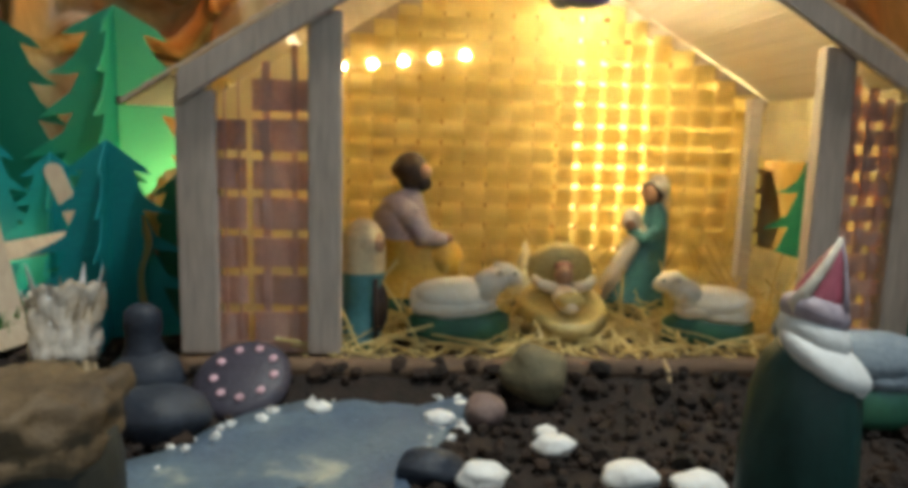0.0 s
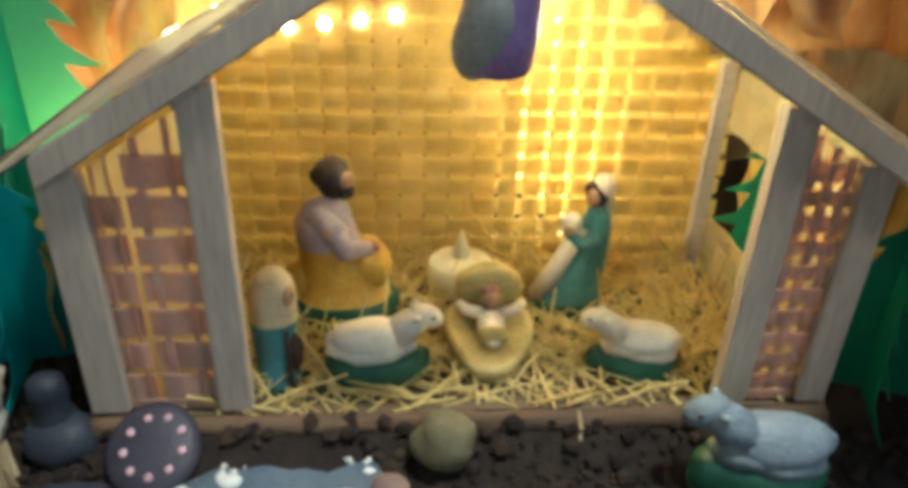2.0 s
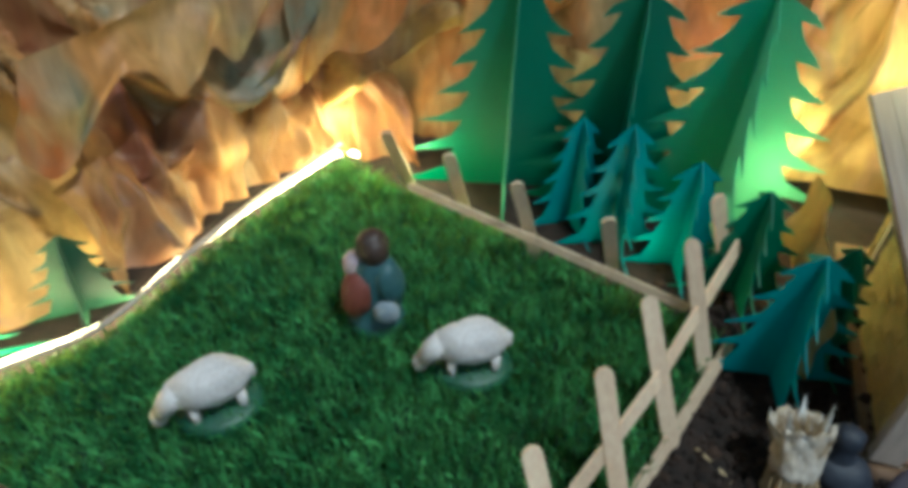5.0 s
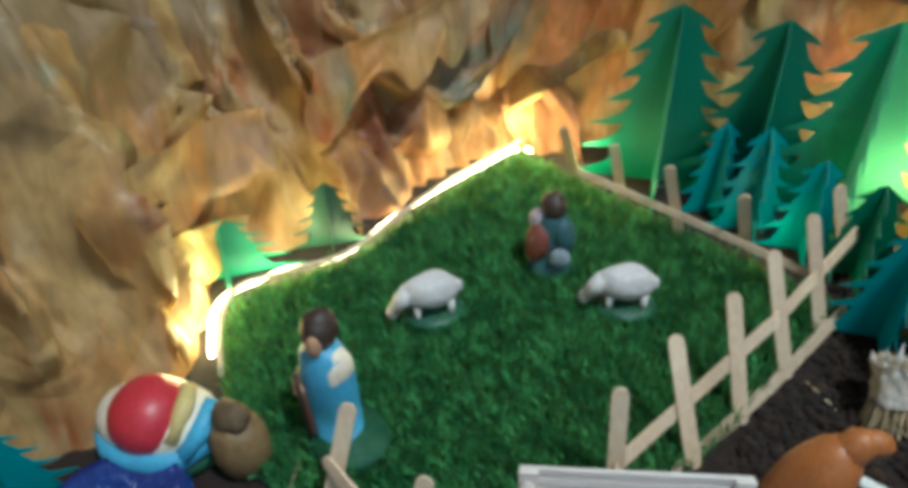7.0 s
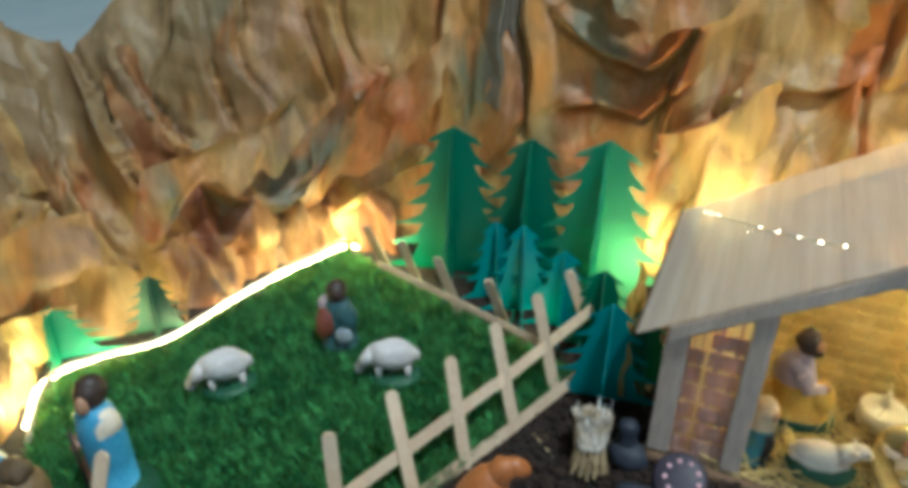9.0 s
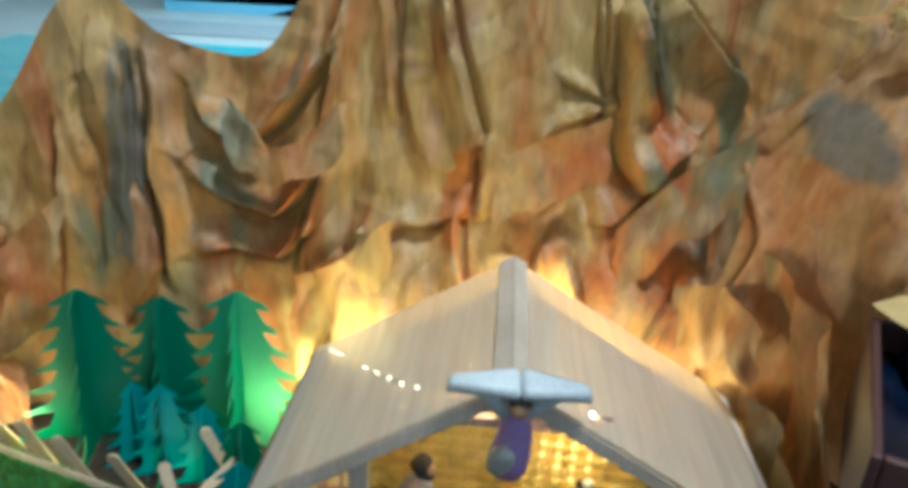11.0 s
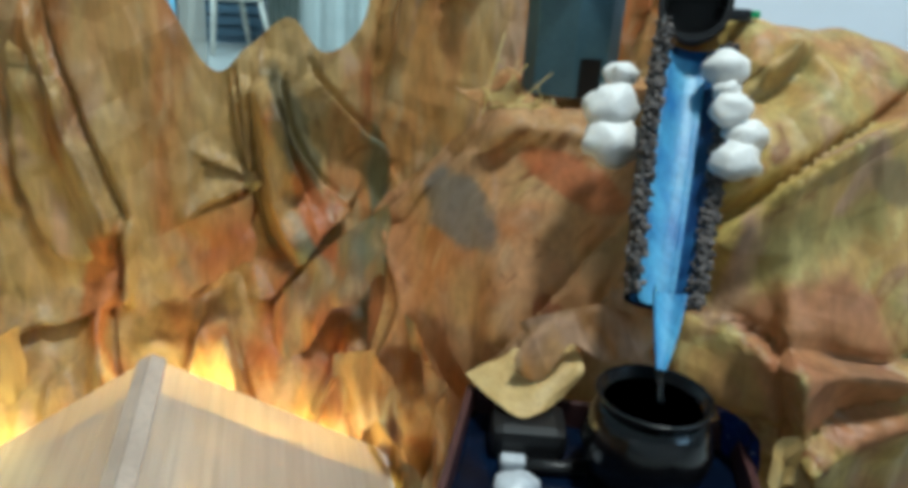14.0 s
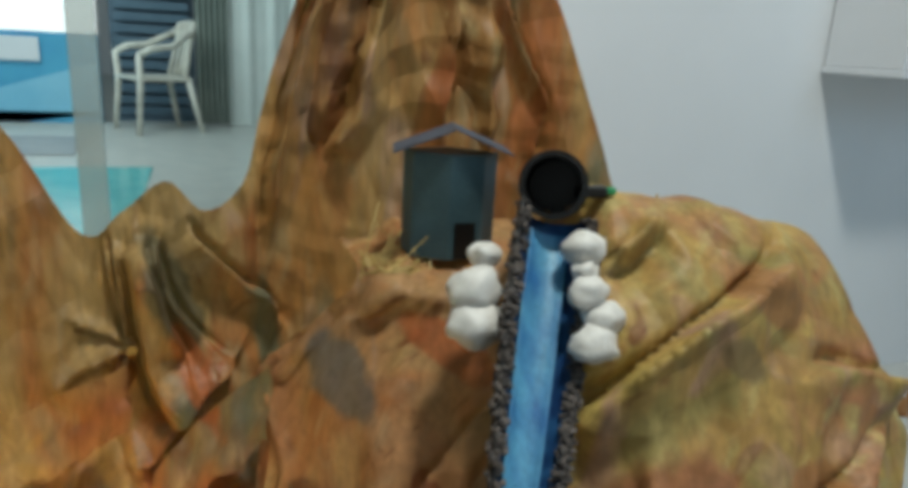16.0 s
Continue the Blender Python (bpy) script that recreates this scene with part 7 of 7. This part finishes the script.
part("channel", trough(3.5, math.pi, 2 * math.pi, 20, A, B, 3.2), M["black"], chute, smooth=True)
part("blue_bed", trough(3.15, 1.06 * math.pi, 1.94 * math.pi, 24, A, B, 3.0, 0.1), M["deep_blue"], chute, "dark blue painted channel bed", True)
part("water_film", trough(2.4, 1.27 * math.pi, 1.78 * math.pi, 24, A - axis * 1.5, B, 2.25, 0.0, 0.15), M["water_blue"], chute, "bright blue painted water", True)
for s in (1, -1):
    grit = []
    for k in range(620):
        f = rnd.random()
        c = A + (B - A) * f + right * (sway(f) + s * taper(f) * (3.1 + rnd.uniform(-0.55, 0.5))) + upv * rnd.uniform(-0.9, 0.25)
        grit.append((c.x, c.y, c.z, rnd.uniform(0.14, 0.36)))
    tagged(lumps("gravel_edge", grit, M["bark"], chute), "dark gravel glued along the rim")
tip = B - axis * 5.0
bm = trough(1.7, 1.1 * math.pi, 1.9 * math.pi, 10, B + axis * 0.6, tip, 1.6, 0.8)
for v in bm.verts:
    f = min(max((B + axis * 0.6 - v.co).dot(axis) / 5.6, 0), 1)
    mid = B + axis * 0.6 - axis * 5.6 * f + upv * -0.4
    v.co = mid + (v.co - mid) * (1 - 0.72 * f**1.6)
part("spout", bm, M["water_blue"], chute, "clear plastic spout tip", True)
bm = bmesh.new()
tube(bm, [tip + upv * -0.6, tip + Vector((-0.3, -0.8, -1.8)), tip + Vector((-0.5, -1.2, -4.5))], [0.35, 0.2, 0.12], 8)
tagged(obj("water_stream", bm, M["glass"], smooth=True), "thin clear stream of falling water", "water")
pipe = thing("black_pipe", "short black plastic pipe elbow at the top of the chute", "pipe", cm(0, 0, 0))
pd = Vector((0.5, 0.84, -0.22)).normalized()
pm = Vector((44.2, 12.6, 57.4))
bm = bmesh.new()
pa = pd.orthogonal().normalized()
pb = pd.cross(pa)
rows = []
for r, d in ((2.4, 5.0), (2.4, 0.0), (2.9, 0.0), (2.9, 3.0), (2.7, 3.0), (2.7, 9.0)):
    rows.append([bm.verts.new(pm + pd * d + r * (math.cos(t) * pa + math.sin(t) * pb)) for t in (2 * math.pi * k / 28 for k in range(28))])
for a, b in zip(rows, rows[1:]):
    for k in range(28):
        bm.faces.new((a[k], a[(k + 1) % 28], b[(k + 1) % 28], b[k]))
bm.faces.new(rows[0])
part("pipe_body", bm, M["black"], pipe, smooth=False)
part("bracket", box(bmesh.new(), 46.6, 49.4, 12.4, 13.4, 56.2, 57.2, 0.2), M["black"], pipe)
part("clip", box(bmesh.new(), 49.3, 50.2, 12.4, 13.2, 56.5, 57.1, 0.15), M["emerald"], pipe, "small green clip")
for x, y, z, r, s in ((37.2, 10.8, 49.4, 1.8, 1), (37.0, 9.4, 46.8, 1.9, 2), (38.6, 12.6, 51.6, 1.1, 3), (46.0, 9.4, 52.8, 1.4, 4), (45.0, 6.6, 50.0, 1.3, 5), (44.7, 4.4, 46.6, 1.5, 6), (46.2, 5.8, 48.2, 1.4, 7), (45.6, 8.4, 51.2, 0.9, 8)):
    bm = blob(bmesh.new(), (0, 0, 0), (r * 1.3, r * 1.1, r * 1.0), 0, 0.3, s * 3.7, 3)
    tagged(obj("white_stone", bm, M["pebble"], smooth=True, at=cm(x, y, z)), "smooth white stone beside the water chute", "stone", "stones by the chute")

# ---- card house on the ledge ----
house = thing("card_house", "slate blue folded card house with a dark doorway", "card house", cm(39.0, 24.4, 48.0, 0, 0, -14))
bm = bmesh.new()
prof = [(-4.2, 1.6), (-3.3, -0.6), (0.2, -1.8), (3.4, -1.1), (4.9, 1.2), (0.4, 3.6)]
lo = [bm.verts.new((x, y, 0)) for x, y in prof]
hi = [bm.verts.new((x, y, 10.2)) for x, y in prof]
for i in range(6):
    j = (i + 1) % 6
    bm.faces.new((lo[i], lo[j], hi[j], hi[i]))
bm.faces.new(hi)
bm.faces.new(lo[::-1])
part("house_body", bm, M["card_blue"], house)
dm = Matrix.Translation((0.3, -1.86, 0)) @ Matrix.Rotation(radians(12.3), 4, "Z")
part("doorway", box(bmesh.new(), 0.5, 2.6, -0.03, 0.02, 0.0, 3.7, 0, dm), M["black"], house, "dark door opening")
for s in (1, -1):
    bm = box(bmesh.new(), 0, 6.0, -2.4, 3.4, 0, 0.15, 0.03)
    bmesh.ops.transform(bm, verts=bm.verts, matrix=Matrix.Translation((0.3, 0, 12.6)) @ Matrix.Rotation(radians(22 if s > 0 else 158), 4, "Y"))
    part("roof_board", bm, M["card_grey"], house)
tagged(obj("ledge_straw", straws(60, 31, 38, 22.5, 26.5, 46.9, 5), M["straw"]), "thin pale straw on the mountain ledge", "straw", kind="stuff")

twig = bmesh.new()
tube(twig, [(30.9, 24.4, 40.5), (30.75, 24.3, 46.2), (31.6, 24.6, 50.0), (32.6, 25.2, 53.5)], [0.08, 0.09, 0.08, 0.05], 6)
tagged(obj("twig", twig, M["straw"], smooth=True), "thin pale dry twig standing at the ledge corner", "twig")
for k in range(9):
    q = Vector((30.9 + 0.35 * k, 24.0 - 0.12 * k, 46.6 + 0.10 * (k % 4)))
    bm = tube(bmesh.new(), [q, q + Vector((2.6, -1.0 + 0.22 * k, 0.35)), q + Vector((5.4, -1.6 + 0.3 * k, 0.1))], 0.09, 5)
    tagged(obj("twig", bm, M["straw"], smooth=True), "thin pale dry twig lying on the ledge", "twig", "ledge twigs")

# ---- plastic chair beyond ----


def chair(at):
    """A moulded armchair: dished seat, bowed slatted back, looped arms that run into the legs."""
    c = thing("plastic_chair", "white moulded plastic armchair on the pool deck", "chair", at, "pool chairs")
    bm = box(bmesh.new(), -23, 23, -23, 21, 41, 44, 1.4)
    part("seat", bm, M["plastic"], c)

    def back_at(f, h):
        a = radians(-62 + 124 * f)
        return Vector((25 * math.sin(a) * (1 - 0.22 * h), 8 + 13 * math.cos(a) + 10 * h, 44 + 38 * h + 4 * h * math.cos(a)))

    for k in range(6):
        f = 0.16 + 0.136 * k
        part("back_slat", tube(bmesh.new(), [back_at(f, h) for h in (0, 0.35, 0.7, 1.0)], [2.0, 1.7, 1.7, 1.9], 8), M["plastic"], c, smooth=True)
    part("back_rail", tube(bmesh.new(), [back_at(k / 12, 1.0 if 1 < k < 11 else 0.86) for k in range(13)], 2.6, 10), M["plastic"], c, smooth=True)
    for x in (-1, 1):
        part("armrest", tube(bmesh.new(), [back_at(0.5 + 0.46 * x, 0.86), (26 * x, 4, 68), (27 * x, -12, 66), (26 * x, -22, 61)], [2.4, 2.6, 2.8, 2.4], 10), M["plastic"], c, smooth=True)
        part("leg", tube(bmesh.new(), [(26 * x, -22, 62), (24 * x, -21, 42), (26 * x, -25, 0)], [2.3, 2.8, 2.2], 8), M["plastic"], c, smooth=True)
        part("leg", tube(bmesh.new(), [(20 * x, 18, 44), (24 * x, 27, 0)], [2.8, 2.2], 8), M["plastic"], c, smooth=True)
    return c


chair(cm(-18, 598, FLOOR, 0, 0, -66))
